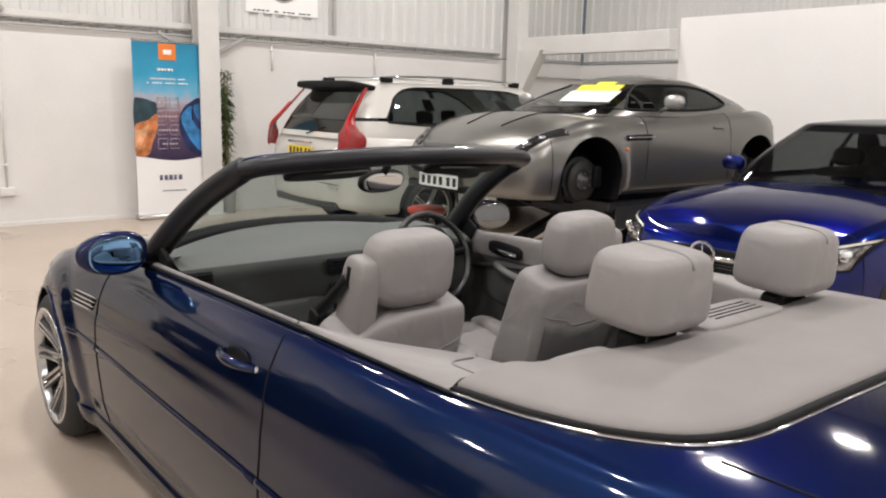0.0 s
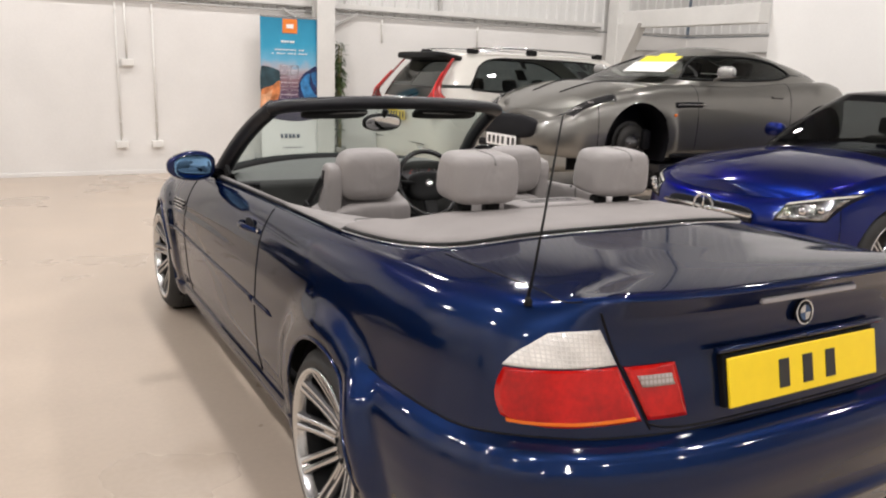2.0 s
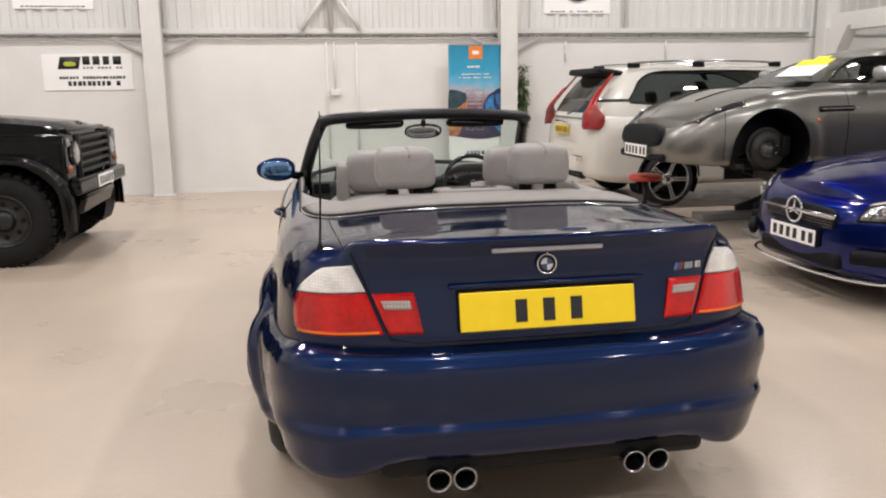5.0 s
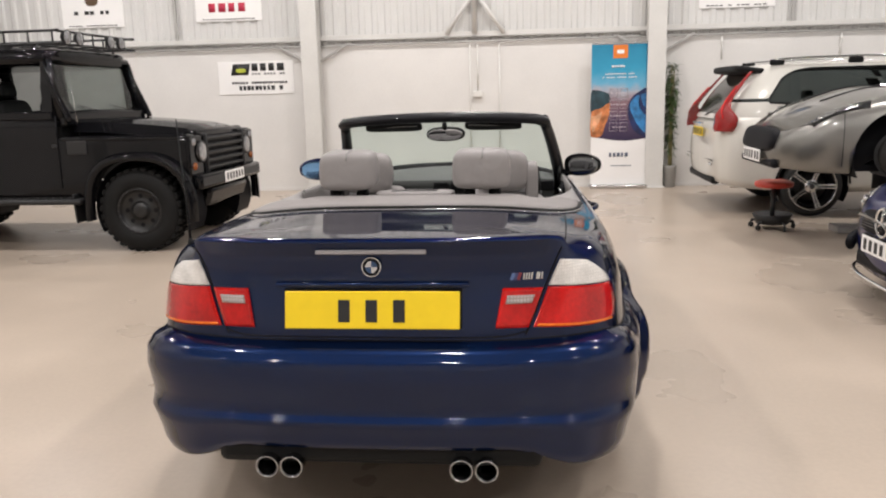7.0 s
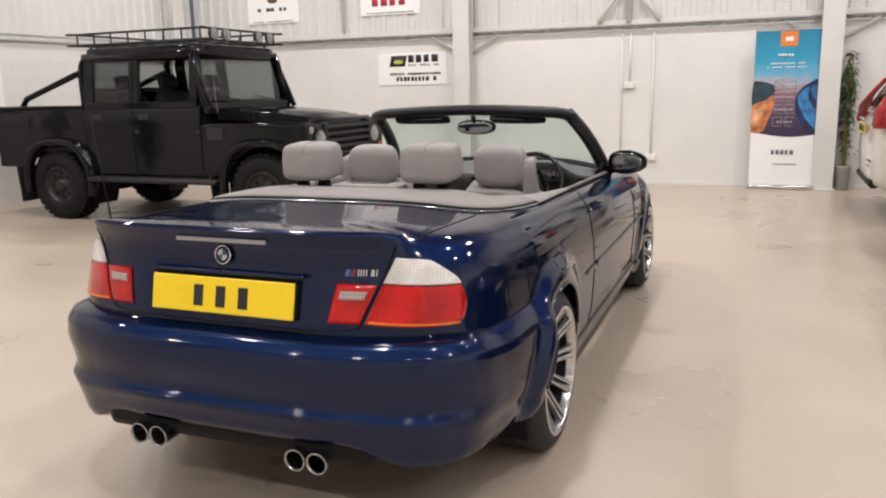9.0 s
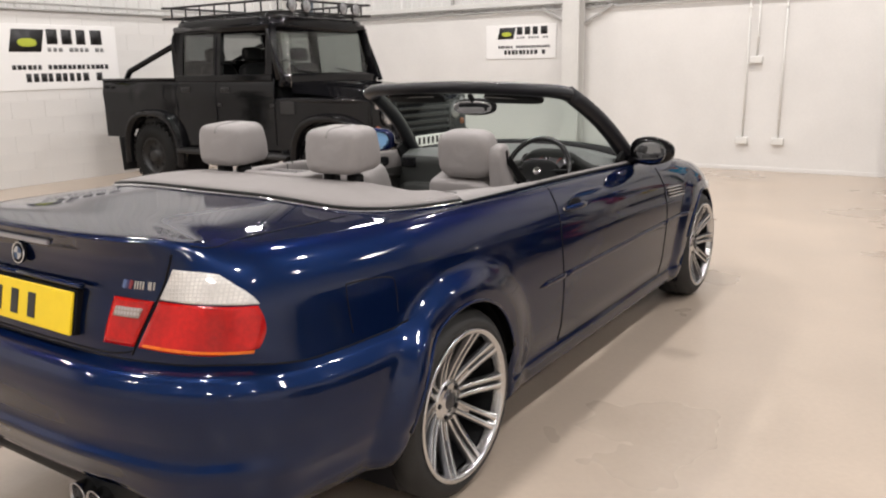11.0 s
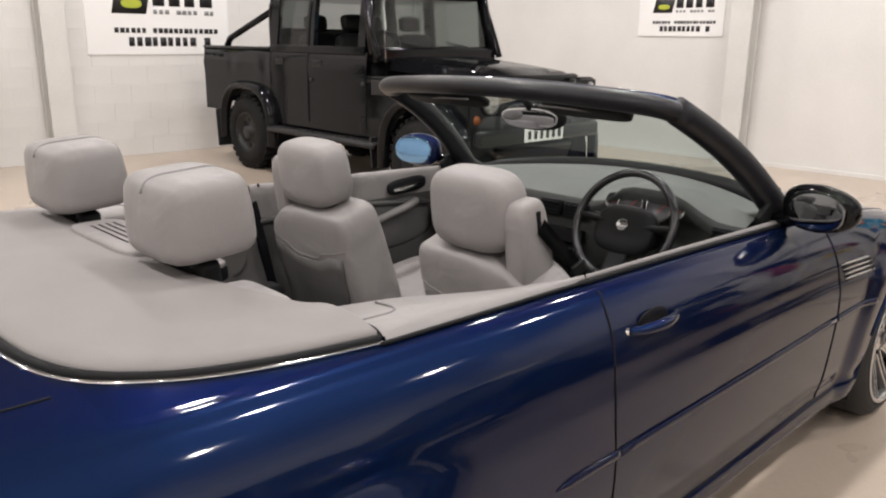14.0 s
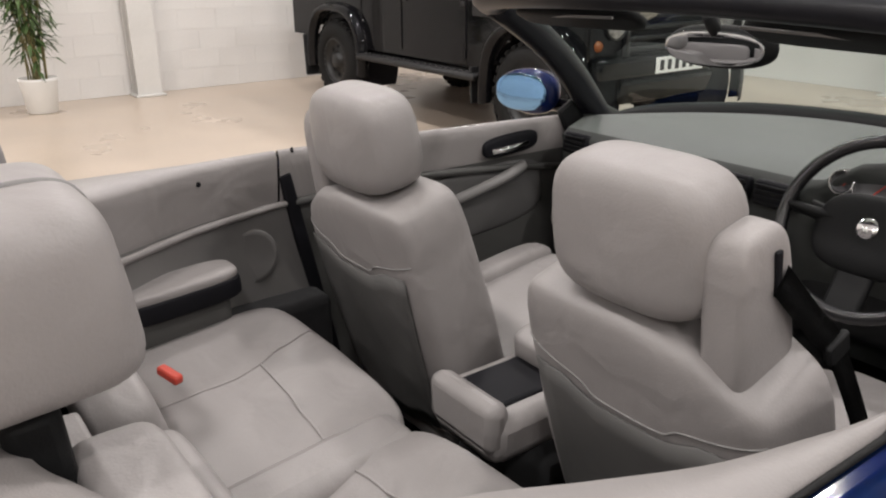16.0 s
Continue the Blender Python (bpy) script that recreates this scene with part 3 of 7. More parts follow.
def socket(x, z):
    s = empty("wall_socket", pose(x, BACK, z))
    part("box", box(-0.075, 0.075, -0.055, -0.001, -0.045, 0.045, 0.006), PLASTIC_W, s)
    part("face", box(-0.07, 0.07, -0.062, -0.056, -0.04, 0.04, 0.004), PLASTIC_W, s)
    part("rocker", box(-0.05, -0.035, -0.066, -0.0625, -0.012, 0.012, 0.002), PLASTIC_W, s)
    return tagged(s, "white surface mounted double socket on the wall", "socket", "wall sockets")


def conduit(x, z0, z1):
    s = empty("conduit", pose(x, BACK, 0))
    part("pipe", tube([(0, -0.02, z0), (0, -0.02, z1)], 0.0125, 8), PLASTIC_W, s)
    for z in np.arange(z0 + 0.25, z1, 0.7):
        part("clip", box(-0.022, 0.022, -0.036, -0.001, z - 0.01, z + 0.01, 0.003), PLASTIC_W, s)
    return tagged(s, "white plastic conduit pipe on the wall", "conduit", "conduits")


socket(-0.312, 0.395)
socket(0.13, 0.395)
socket(-0.198, 1.437)
conduit(-0.312, 0.44, 2.17)
conduit(0.13, 0.44, 2.17)
conduit(-0.198, 1.48, 2.17)
for sx in (3.37, 5.03):
    conduit(sx, 1.85, 2.17)

# ---- car building ----


def finer(lv, k, soft):
    """More levels between the given ones: straight, or through a smooth curve by the weight soft."""
    out = []
    for i in range(len(lv) - 1):
        a, b = lv[i], lv[i + 1]
        p, q = lv[max(i - 1, 0)], lv[min(i + 2, len(lv) - 1)]
        for m in range(k):
            f = m / k
            row = []
            for c in (0, 1):
                lin = a[c] + (b[c] - a[c]) * f
                cur = 0.5 * (2 * a[c] + (b[c] - p[c]) * f + (2 * p[c] - 5 * a[c] + 4 * b[c] - q[c]) * f * f + (3 * a[c] - p[c] - 3 * b[c] + q[c]) * f ** 3)
                row.append(lin + (cur - lin) * (soft if c == 0 else 0))
            out.append(tuple(row))
    return out + [lv[-1]]


def half_shell(outline, n, section, arches, split=1):
    """The right half of a car's outer skin: columns round the plan, levels up the side. arches: (y, z, radius, flare)."""
    cols = around(outline, n)
    P = []
    for x, y, nx, ny in cols:
        lv = section(y, x)
        if split > 1:
            lv = finer(lv, split, step(0.5, 0.8, y) * (1 - step(3.6, 3.9, y)))
        zs, ds = [z for d, z in lv], [d for d, z in lv]
        low = -1.0
        for ya, za, R, fl in arches:
            if abs(y - ya) < R and x > 0.55:
                low = max(low, za + math.sqrt(R * R - (y - ya) ** 2))
        row = []
        for d, z in lv:
            if z < low:
                z, d = low, float(np.interp(low, zs, ds))
            if x > 0.55:
                for ya, za, R, fl in arches:
                    if fl > 0.04:
                        r, ahead = math.hypot(y - ya, z - za), step(0.0, 0.34, y - ya)
                        d -= fl * (1 - step(R + 0.035, R + 0.118 + 0.07 * ahead, r)) * (1 - 0.5 * step(0, 0.25, za - z)) * (1 - 0.4 * ahead)
                        continue
                    r = math.hypot(y - ya, z - za) + 0.09 * step(0.0, 0.22, y - ya)
                    d -= fl * (1 - step(R + 0.07, R + 0.18, r)) * (1 - step(za + 0.50, za + 0.68, z)) * (1 - 0.5 * step(0, 0.25, za - z)) * (1 - 0.45 * step(0, 0.3, y - ya))
            row.append(Vector((max(x - d * nx, 0.0) if len(P) not in (0, n - 1) else 0.0, y - d * ny, z)))
        P.append(row)
    return cols, P


def blend(lists, weights):
    s = sum(weights)
    return [tuple(sum(w * l[i][k] for w, l in zip(weights, lists)) / s for k in (0, 1)) for i in range(len(lists[0]))]


def arch_liner(ya, za, R, x0, x1):
    """The dark wheel housing behind an arch."""
    P = []
    for i in range(25):
        a = math.radians(-28 + 236 * i / 24)
        P.append([(x0, ya + R * math.cos(a), za + R * math.sin(a)), (x1, ya + R * math.cos(a), za + R * math.sin(a))])
    b = grid(P)
    c = b.verts.new((x0, ya, za))
    b.verts.ensure_lookup_table()
    for i in range(24):
        b.faces.new([b.verts[2 * i], b.verts[2 * i + 2], c])
    return b


def wheel(root, m, R=0.325, rim=0.262, width=0.25, spokes=10, split=True, alloy=None, side=1, disc=True, deep=0.0):
    """Tyre, barrel, twin spokes, hub and brake disc; the outer face looks along +x for side 1; deep: how far the hub lies back."""
    alloy = alloy or ALLOY
    w = empty("wheel", None)
    w.parent = root
    w.matrix_local = m
    h = width / 2
    prof = [(rim - 0.012, h - 0.012), (rim + 0.002, h), (rim + 0.02, h + 0.004), (R - 0.035, h - 0.004), (R - 0.012, h - 0.022), (R, h - 0.05), (R, -h + 0.05), (R - 0.012, -h + 0.022), (R - 0.035, -h), (rim - 0.012, -h + 0.01)]
    t = lathe(prof, 56, "X")
    part("tyre", t, RUBBER, w, "black rubber tyre")
    g = bmesh.new()
    for gx in (-0.045, 0.0, 0.045):
        lathe([(R + 0.0005, gx - 0.004), (R + 0.0005, gx + 0.004)], 40, "X", None, g)
    part("tread_groove", g, SEAM, w)
    flange = [(rim - 0.002, h - 0.002), (rim + 0.004, h + 0.003), (rim - 0.002, h + 0.008), (rim - 0.012, h + 0.006), (rim - 0.018, h - 0.004), (rim - 0.022, h - 0.03)]
    part("rim_flange", lathe(flange, 56, "X"), alloy, w)
    part("rim_barrel", lathe([(rim - 0.032, h - 0.03), (rim - 0.045, 0.0), (rim - 0.05, -h + 0.02), (rim - 0.01, -h)], 56, "X"), DARK, w)
    r0, r1 = 0.055, rim - 0.013
    half_gap = 0.0142 if split else 0.0
    for i in range(spokes):
        sp = bmesh.new()
        a = 2 * math.pi * i / spokes
        rad, tan = Vector((0, math.cos(a), math.sin(a))), Vector((0, -math.sin(a), math.cos(a)))
        dish = lambda f: h - 0.030 - deep + (0.030 + deep) * f ** 1.4
        for sg in ((-1, 1) if split else (0,)):
            P = []
            for k in range(9):
                f = k / 8
                r = r0 + (r1 - r0) * f
                wd = (0.0195 if split else 0.036) / 2 + 0.006 * max(0, f - 0.8) / 0.2
                c = rad * r + tan * sg * (half_gap + 0.003 * f * f)
                dx = dish(f)
                P.append([c - tan * wd + Vector((dx - 0.026, 0, 0)), c - tan * wd * 0.86 + Vector((dx, 0, 0)), c + tan * wd * 0.86 + Vector((dx, 0, 0)), c + tan * wd + Vector((dx - 0.026, 0, 0))])
            grid(P, bm=sp)
        if split and spokes == 10:
            # every other pair is solid near the hub
            end = 0.40 if i % 2 else 0.12
            P = []
            for k in range(6):
                f = end * k / 5
                c = rad * (r0 + (r1 - r0) * f) + Vector((dish(f) - 0.001, 0, 0))
                P.append([c - tan * 0.0075, c + tan * 0.0075])
            grid(P, bm=sp)
        bmesh.ops.recalc_face_normals(sp, faces=sp.faces[:])
        for f in sp.faces:
            f.material_index = 1 if abs(f.normal.x) < 0.75 else 0
        part("spoke", sp, [alloy, ALLOY_D], w, "polished twin spoke with dark flanks" if split else "")
    hub = lathe([(0, h - deep - 0.018), (0.03, h - deep - 0.018), (0.034, h - deep - 0.022), (0.05, h - deep - 0.024), (0.074, h - deep - 0.027), (0.078, h - deep - 0.05), (0.0, h - deep - 0.07)], 28, "X")
    part("hub", hub, alloy, w)
    part("cap", lathe([(0, h - deep - 0.013), (0.024, h - deep - 0.014), (0.03, h - deep - 0.0185)], 20, "X"), ALLOY_D, w, "dark centre cap")
    for i in range(5):
        a = 2 * math.pi * (i + 0.5) / 5
        part("wheel_bolt", lathe([(0, h - deep - 0.02), (0.009, h - deep - 0.021), (0.010, h - deep - 0.035)], 8, "X", pose(0, 0.056 * math.cos(a), 0.056 * math.sin(a))), SEAM, w)
    if disc:
        part("brake_disc", lathe([(0.07, h - deep - 0.10), (0.165, h - deep - 0.10), (0.165, h - deep - 0.125), (0.07, h - deep - 0.125)], 36, "X"), DISC, w)
        part("caliper", rbox(0.06, 0.09, 0.16, 0.02, pose(h - deep - 0.11, -0.15, 0.03)), ALLOY_D, w)
    part("barrel_back", lathe([(0, h - deep - 0.14), (rim - 0.05, h - deep - 0.14)], 36, "X"), SEAM, w)
    return w


def drape(tree, pts, offset=0.0012):
    """Points pressed onto a skin, from straight outside along a given way: (point, way)."""
    out = []
    for p, way in pts:
        hit, nrm, _, _ = tree.ray_cast(Vector(p) - 0.6 * Vector(way).normalized(), Vector(way).normalized(), 1.6)
        if hit is not None:
            out.append(hit + nrm * math.copysign(offset, -nrm.dot(Vector(way))))
    return out


# ---- the blue convertible ----
from mathutils.bvhtree import BVHTree

car = empty("convertible_car")
tagged(car, "dark blue metallic two-door convertible with its roof down and grey leather", "car")
R_AX, F_AX, AXZ = 0.955, 3.72, 0.322

OUTLINE = [(0, 0.0), (0.2, 0.002), (0.36, 0.010), (0.50, 0.035), (0.64, 0.088), (0.752, 0.200), (0.812, 0.40), (0.838, 0.70), (0.850, 1.1), (0.853, 1.7), (0.858, 2.4), (0.860, 3.0),
           (0.864, 3.5), (0.851, 3.85), (0.800, 4.12), (0.68, 4.31), (0.5, 4.41), (0.25, 4.46), (0, 4.475)]
top_z = curve([0, 0.12, 0.3, 0.6, 1.2, 1.8, 2.4, 2.95, 3.3, 3.7, 4.1, 4.475], [1.0, 0.985, 0.978, 0.968, 0.953, 0.940, 0.925, 0.905, 0.885, 0.84, 0.76, 0.64])


def section(y, x):
    h = top_z(y)
    side = [(0.075, 0.165), (0.05, 0.185), (0.030, 0.21), (0.022, 0.27), (0.030, 0.285), (0.014, 0.36), (0.006, 0.45), (0.0, 0.55), (0.0, min(0.62, h - 0.262)), (0.002, min(0.66, h - 0.240)), (0.005, min(0.71, h - 0.215)), (0.012, h - 0.19),
            (0.018, h - 0.150), (0.029, h - 0.112), (0.044, h - 0.076), (0.063, h - 0.044), (0.084, h - 0.018), (0.105, h - 0.004), (0.128, h)]
    corner = [(0.05, 0.27), (0.012, 0.28), (-0.006, 0.305), (-0.020, 0.335), (-0.028, 0.375), (-0.044, 0.42), (-0.052, 0.48), (-0.056, 0.55), (-0.050, 0.625), (-0.022, 0.662), (0.002, 0.680), (0.010, 0.73),
              (0.021, h - 0.150), (0.033, h - 0.112), (0.048, h - 0.076), (0.068, h - 0.044), (0.092, h - 0.018), (0.117, h - 0.004), (0.145, h)]
    lift = 0.070 * (1 - step(0.40, 0.64, x))
    rear = [(0.03, 0.285 + lift), (-0.02, 0.29 + lift), (-0.045, 0.30 + lift), (-0.056, 0.325 + 0.9 * lift), (-0.066, 0.37 + 0.7 * lift), (-0.088, 0.452 + 0.25 * lift), (-0.068, 0.485 + 0.1 * lift), (-0.090, 0.60), (-0.084, 0.657), (-0.060, 0.692), (-0.004, 0.710), (0.0, 0.748)]
    # the lid ends in a lip, the wing beside it rolls over into the lamp
    roll = step(0.55, 0.68, x)
    lid = [(0.010, 0.80), (0.026, 0.86), (0.034, 0.915), (0.028, 0.962), (0.006, 1.004), (-0.002, 1.018), (0.014, 1.025)]
    wing = [(0.012, 0.80), (0.024, 0.86), (0.036, 0.905), (0.056, 0.942), (0.084, 0.966), (0.112, 0.977), (0.140, 0.982)]
    rear += [tuple(p + (q - p) * roll for p, q in zip(u, v)) for u, v in zip(lid, wing)]
    front = [(0.05, 0.16), (0.01, 0.175), (-0.01, 0.20), (-0.025, 0.24), (-0.035, 0.29), (-0.04, 0.34), (-0.04, 0.39), (-0.038, 0.43), (-0.03, 0.47), (-0.015, 0.495), (0.0, 0.51), (0.005, 0.535),
             (0.012, 0.555), (0.022, 0.575), (0.036, h - 0.05), (0.056, h - 0.032), (0.084, h - 0.016), (0.115, h - 0.004), (0.145, h)]
    wr = 1 - step(0.09, 0.34, y)
    wc = step(0.09, 0.34, y) * (1 - step(0.62, 0.80, y))
    wf = step(3.95, 4.25, y)
    ws = max(0.0, 1 - wr - wc - wf)
    return blend((rear, corner, side, front), (wr, wc, ws, wf))


FINE = 3
ARCH = [(R_AX, AXZ, 0.356, 0.046), (F_AX, AXZ, 0.350, 0.022)]
COLS, SKIN = half_shell(OUTLINE, 330, section, ARCH, FINE)
col_y = [c[1] for c in COLS]
mid_y = [(col_y[i] + col_y[i + 1]) / 2 for i in range(len(col_y) - 1)]
DOOR = (1.765, 3.03)
LEDGE = 10 * FINE  # level of the bumper's upper edge


def which(i, j):
    y, x = mid_y[i], COLS[i][0]
    if y < 0.75 and j < LEDGE:
        return "rear_bumper"
    if y < 0.2 and x < 0.555:
        return "boot_rear"
    if y < DOOR[0]:
        return "sill" if j < 5 * FINE and y > 1.2 else "rear_wing"
    if y < DOOR[1]:
        return "sill" if j < 5 * FINE else "door_skin"
    if y > 3.98 and j < 11 * FINE:
        return "front_bumper"
    return "sill" if j < 5 * FINE and y < 3.4 else "front_wing"


def skin_piece(kind):
    return tidy(grid(SKIN, keep=lambda i, j: which(i, j) == kind), 0.0003)


def sides(kind, name, label=""):
    """The same panel on both sides, each an object."""
    made = []
    for s in (1, -1):
        b = skin_piece(kind)
        if s < 0:
            b.transform(Matrix.Diagonal((-1, 1, 1, 1)))
        bmesh.ops.recalc_face_normals(b, faces=b.faces[:])
        # panels face outwards
        tot = sum((f.calc_center_median() - Vector((0, f.calc_center_median().y * 0.5 + 1.1, 0.6))).dot(f.normal) * f.calc_area() for f in b.faces)
        if tot < 0:
            bmesh.ops.reverse_faces(b, faces=b.faces[:])
        made.append(part(name, b, BLUE, car, label))
    return made


sides("rear_wing", "rear_wing")
DOORS = sides("door_skin", "door")
sides("front_wing", "front_wing")
sides("sill", "sill")
for kind in ("rear_bumper", "front_bumper"):
    b = mirrored(skin_piece(kind))
    tidy(b, 0.0006)
    bmesh.ops.recalc_face_normals(b, faces=b.faces[:])
    part(kind, b, BLUE, car)


EDGE = [(p[-1].y, p[-1].x, p[-1].z) for p, c in zip(SKIN, COLS) if c[0] > 0.5 and 0.15 < p[-1].y < 1.6]


def deck_z(x, y):
    """The height of the rear deck between the wings."""
    ex = float(np.interp(y, [e[0] for e in EDGE], [e[1] for e in EDGE]))
    ez = float(np.interp(y, [e[0] for e in EDGE], [e[2] for e in EDGE]))
    return ez + (1.022 - ez) * (1 - min(1.0, abs(x) / ex) ** 3.4)


def deck(cols, medial_y, crown, centre_z, nw=14):
    """A crowned lid between the skin's upper edge and the car's middle line."""
    P = []
    n = len(cols)
    for k, i in enumerate(cols):
        e = SKIN[i][-1]
        my = medial_y(k / (n - 1))
        mz = centre_z(my)
        row = []
        for w in range(nw + 1):
            f = w / nw
            x = e.x * (1 - f)
            y = e.y + (my - e.y) * f
            s = 1 - (1 - f) ** crown
            z = e.z + (mz - e.z) * s
            if y < 1.5:
                wz = step(0.06, 0.34, y)
                z = z * (1 - wz) + deck_z(x, y) * wz
            row.append(Vector((x, y, z)))
        P.append(row)
    return P


rear_cols = [i for i in range(len(COLS)) if col_y[i] <= 0.74]
hood_cols = [i for i in range(len(COLS)) if col_y[i] >= 2.96]
BOOT = deck(rear_cols, lambda f: 0.22 + 0.46 * f, 2.0, curve([0, 0.3, 0.7], [1.026, 1.028, 1.024]))
HOOD = deck(hood_cols, lambda f: 3.27 + 1.1 * f, 2.0, curve([3.0, 3.3, 3.8, 4.4], [0.945, 0.93, 0.835, 0.68]))
b = tidy(mirrored(tidy(join(grid(BOOT), skin_piece("boot_rear")))), 0.0006)
bmesh.ops.recalc_face_normals(b, faces=b.faces[:])
part("boot_lid", b, BLUE, car)
b = tidy(mirrored(tidy(grid(HOOD))), 0.0006)
bmesh.ops.recalc_face_normals(b, faces=b.faces[:])
part("bonnet", b, BLUE, car)

# one skin of everything, to lay lines on
full = bmesh.new()
grid(SKIN, bm=full)
grid(BOOT, bm=full)
grid(HOOD, bm=full)
full = mirrored(full)
full.normal_update()
TREE = BVHTree.FromBMesh(full)
full.free()

# panels take their shading from one unbroken skin, so that it flows across the joints
whole = bmesh.new()
grid(SKIN, bm=whole, keep=lambda i, j: which(i, j) != "rear_bumper")
grid(BOOT, bm=whole)
grid(HOOD, bm=whole)
whole = tidy(mirrored(tidy(whole)), 0.0006)
bmesh.ops.recalc_face_normals(whole, faces=whole.faces[:])
whole.normal_update()
from mathutils.kdtree import KDTree
KD = KDTree(len(whole.verts))
FLOW = []
for n_, v in enumerate(whole.verts):
    v.index = n_
    KD.insert(v.co, n_)
    FLOW.append(v.normal.copy())
KD.balance()
# the rounded shoulders over the lamps flow evenly
shoulder = [v for v in whole.verts if abs(v.co.x) > 0.54 and v.co.y < 0.75 and v.co.z > 0.80]
around_it = {v.index: [e.other_vert(v).index for e in v.link_edges] for v in shoulder}
for _ in range(30):
    calm = {n_: (sum((FLOW[k] for k in near), Vector()) + FLOW[n_]).normalized() for n_, near in around_it.items()}
    for n_, k in calm.items():
        FLOW[n_] = k
whole.free()
for panel in [o_ for o_ in car.children if o_.name.split(".")[0] in ("rear_wing", "door", "front_wing", "sill", "front_bumper", "boot_lid", "bonnet")]:
    normals = []
    for v in panel.data.vertices:
        _, n_, far = KD.find(v.co)
        k = FLOW[n_] if far < 0.003 else v.normal
        normals.append(-k if k.dot(v.normal) < 0 else k)
    panel.data.normals_split_custom_set_from_vertices(normals)


def seam(pts, way, r=0.0032, name="shut_line", material=None, n=10):
    for s in (1, -1):
        line = smooth_path([(p[0] * s, p[1], p[2]) for p in pts], n)
        q = drape(TREE, [(p, (way[0] * s, way[1], way[2])) for p in line], 0.0)
        if len(q) > 2:
            part(name, tube(q, r, 6), material or SEAM, car)
        if not any(p[0] for p in pts) and not way[0]:
            break


# door shut lines, bumper joint, boot lid joint, fuel flap
seam([(0.9, DOOR[0], 0.29), (0.9, DOOR[0] - 0.005, 0.5), (0.9, DOOR[0] - 0.02, 0.7), (0.9, DOOR[0] + 0.0, 0.88), (0.9, DOOR[0] + 0.02, 0.93)], (-1, 0, 0))
seam([(0.9, DOOR[1], 0.29), (0.9, DOOR[1] + 0.01, 0.5), (0.9, DOOR[1] + 0.02, 0.7), (0.9, DOOR[1] + 0.0, 0.87)], (-1, 0, 0))
seam([(0.9, DOOR[0], 0.287), (0.9, 2.4, 0.285), (0.9, DOOR[1], 0.287)], (-1, 0, 0))
for s in (1, -1):
    ledge = [Vector((s * p[LEDGE].x, p[LEDGE].y, p[LEDGE].z)) for p, y_, c in zip(SKIN, col_y, COLS) if y_ < 0.70]
    part("shut_line", tube(ledge, 0.0032, 6), SEAM, car)
seam([(0.466, -0.2, 0.725), (0.478, -0.2, 0.75), (0.528, -0.2, 0.866), (0.560, -0.2, 0.945), (0.578, -0.2, 0.985)], (0, 1, 0))
seam([(0.588, 0.135, 1.2), (0.598, 0.25, 1.2), (0.612, 0.5, 1.2), (0.618, 0.69, 1.2)], (0, 0, -1), 0.0025)
seam([(0.468, -0.2, 0.735), (0.40, -0.2, 0.722), (0.2, -0.2, 0.720), (0.0, -0.2, 0.720)], (0, 1, 0), 0.0026)
seam([(0.72, 2.95, 1.1), (0.735, 3.3, 1.1), (0.72, 3.7, 1.1), (0.66, 4.1, 1.1)], (0, 0, -1))
for flap in ([(0.9, 0.47, 0.71), (0.9, 0.47, 0.83), (0.9, 0.50, 0.845), (0.9, 0.64, 0.83), (0.9, 0.665, 0.80), (0.9, 0.66, 0.72)],):
    q = drape(TREE, [(p, (-1, 0, 0)) for p in smooth_path(flap, 6)], 0.0)
    part("fuel_flap_line", tube(q, 0.0021, 6), SEAM, car)

# rubbing strip along the doors, sill lip
RUBM = paint("body colour rubbing strip", (0.004, 0.008, 0.034), 0.3, 0.4)
for s in (1, -1):
    for y0, y1 in ((1.54, DOOR[0] - 0.006), (DOOR[0] + 0.006, DOOR[1] - 0.006), (DOOR[1] + 0.006, 3.36)):
        q = drape(TREE, [((0.95 * s, y0 + (y1 - y0) * k / 24, 0.58), (-s, 0, 0)) for k in range(25)], 0.002)
        part("rubbing_strip", tube(q, [0.012 * min(1, 0.15 + k / 6) if y0 < 1.6 else 0.012 for k in range(len(q))], 8, None, False, 0.55), RUBM, car)

for s in (1, -1):
    for ya, za, R, fl in ARCH:
        part("wheel_housing", arch_liner(ya, za, R + 0.008, s * 0.52, s * 0.83), SEAM, car)
        # rolled arch lip
        pts = []
        for i, c in enumerate(COLS):
            if abs(c[1] - ya) < R - 0.002 and c[0] > 0.5:
                pts.append(Vector((s * SKIN[i][0].x, SKIN[i][0].y, SKIN[i][0].z)))
        part("arch_lip", tube(pts, 0.007, 6), BLUE, car)

DULL = mat("dull chrome", (0.42, 0.42, 0.43), 0.18, 1.0, 0.1, 20.0)
part("underbody", box(-0.70, 0.70, 0.55, 4.2, 0.17, 0.22, 0.02), SEAM, car, "black underbody")
part("rear_valance", box(-0.52, 0.52, -0.02, 0.5, 0.30, 0.40, 0.03), DARK, car, "black plastic rear valance")
for s in (1, -1):
    for xx in (0.268, 0.346):
        e = lathe([(0.031, 0.19), (0.0345, 0.0), (0.0365, -0.004), (0.0365, -0.008), (0.0325, -0.008), (0.031, 0.0), (0.030, 0.15), (0.0, 0.15)], 28, "Y", pose(s * xx, -0.050, 0.310))
        part("exhaust_tip", e, DULL, car, "chrome round exhaust tip")

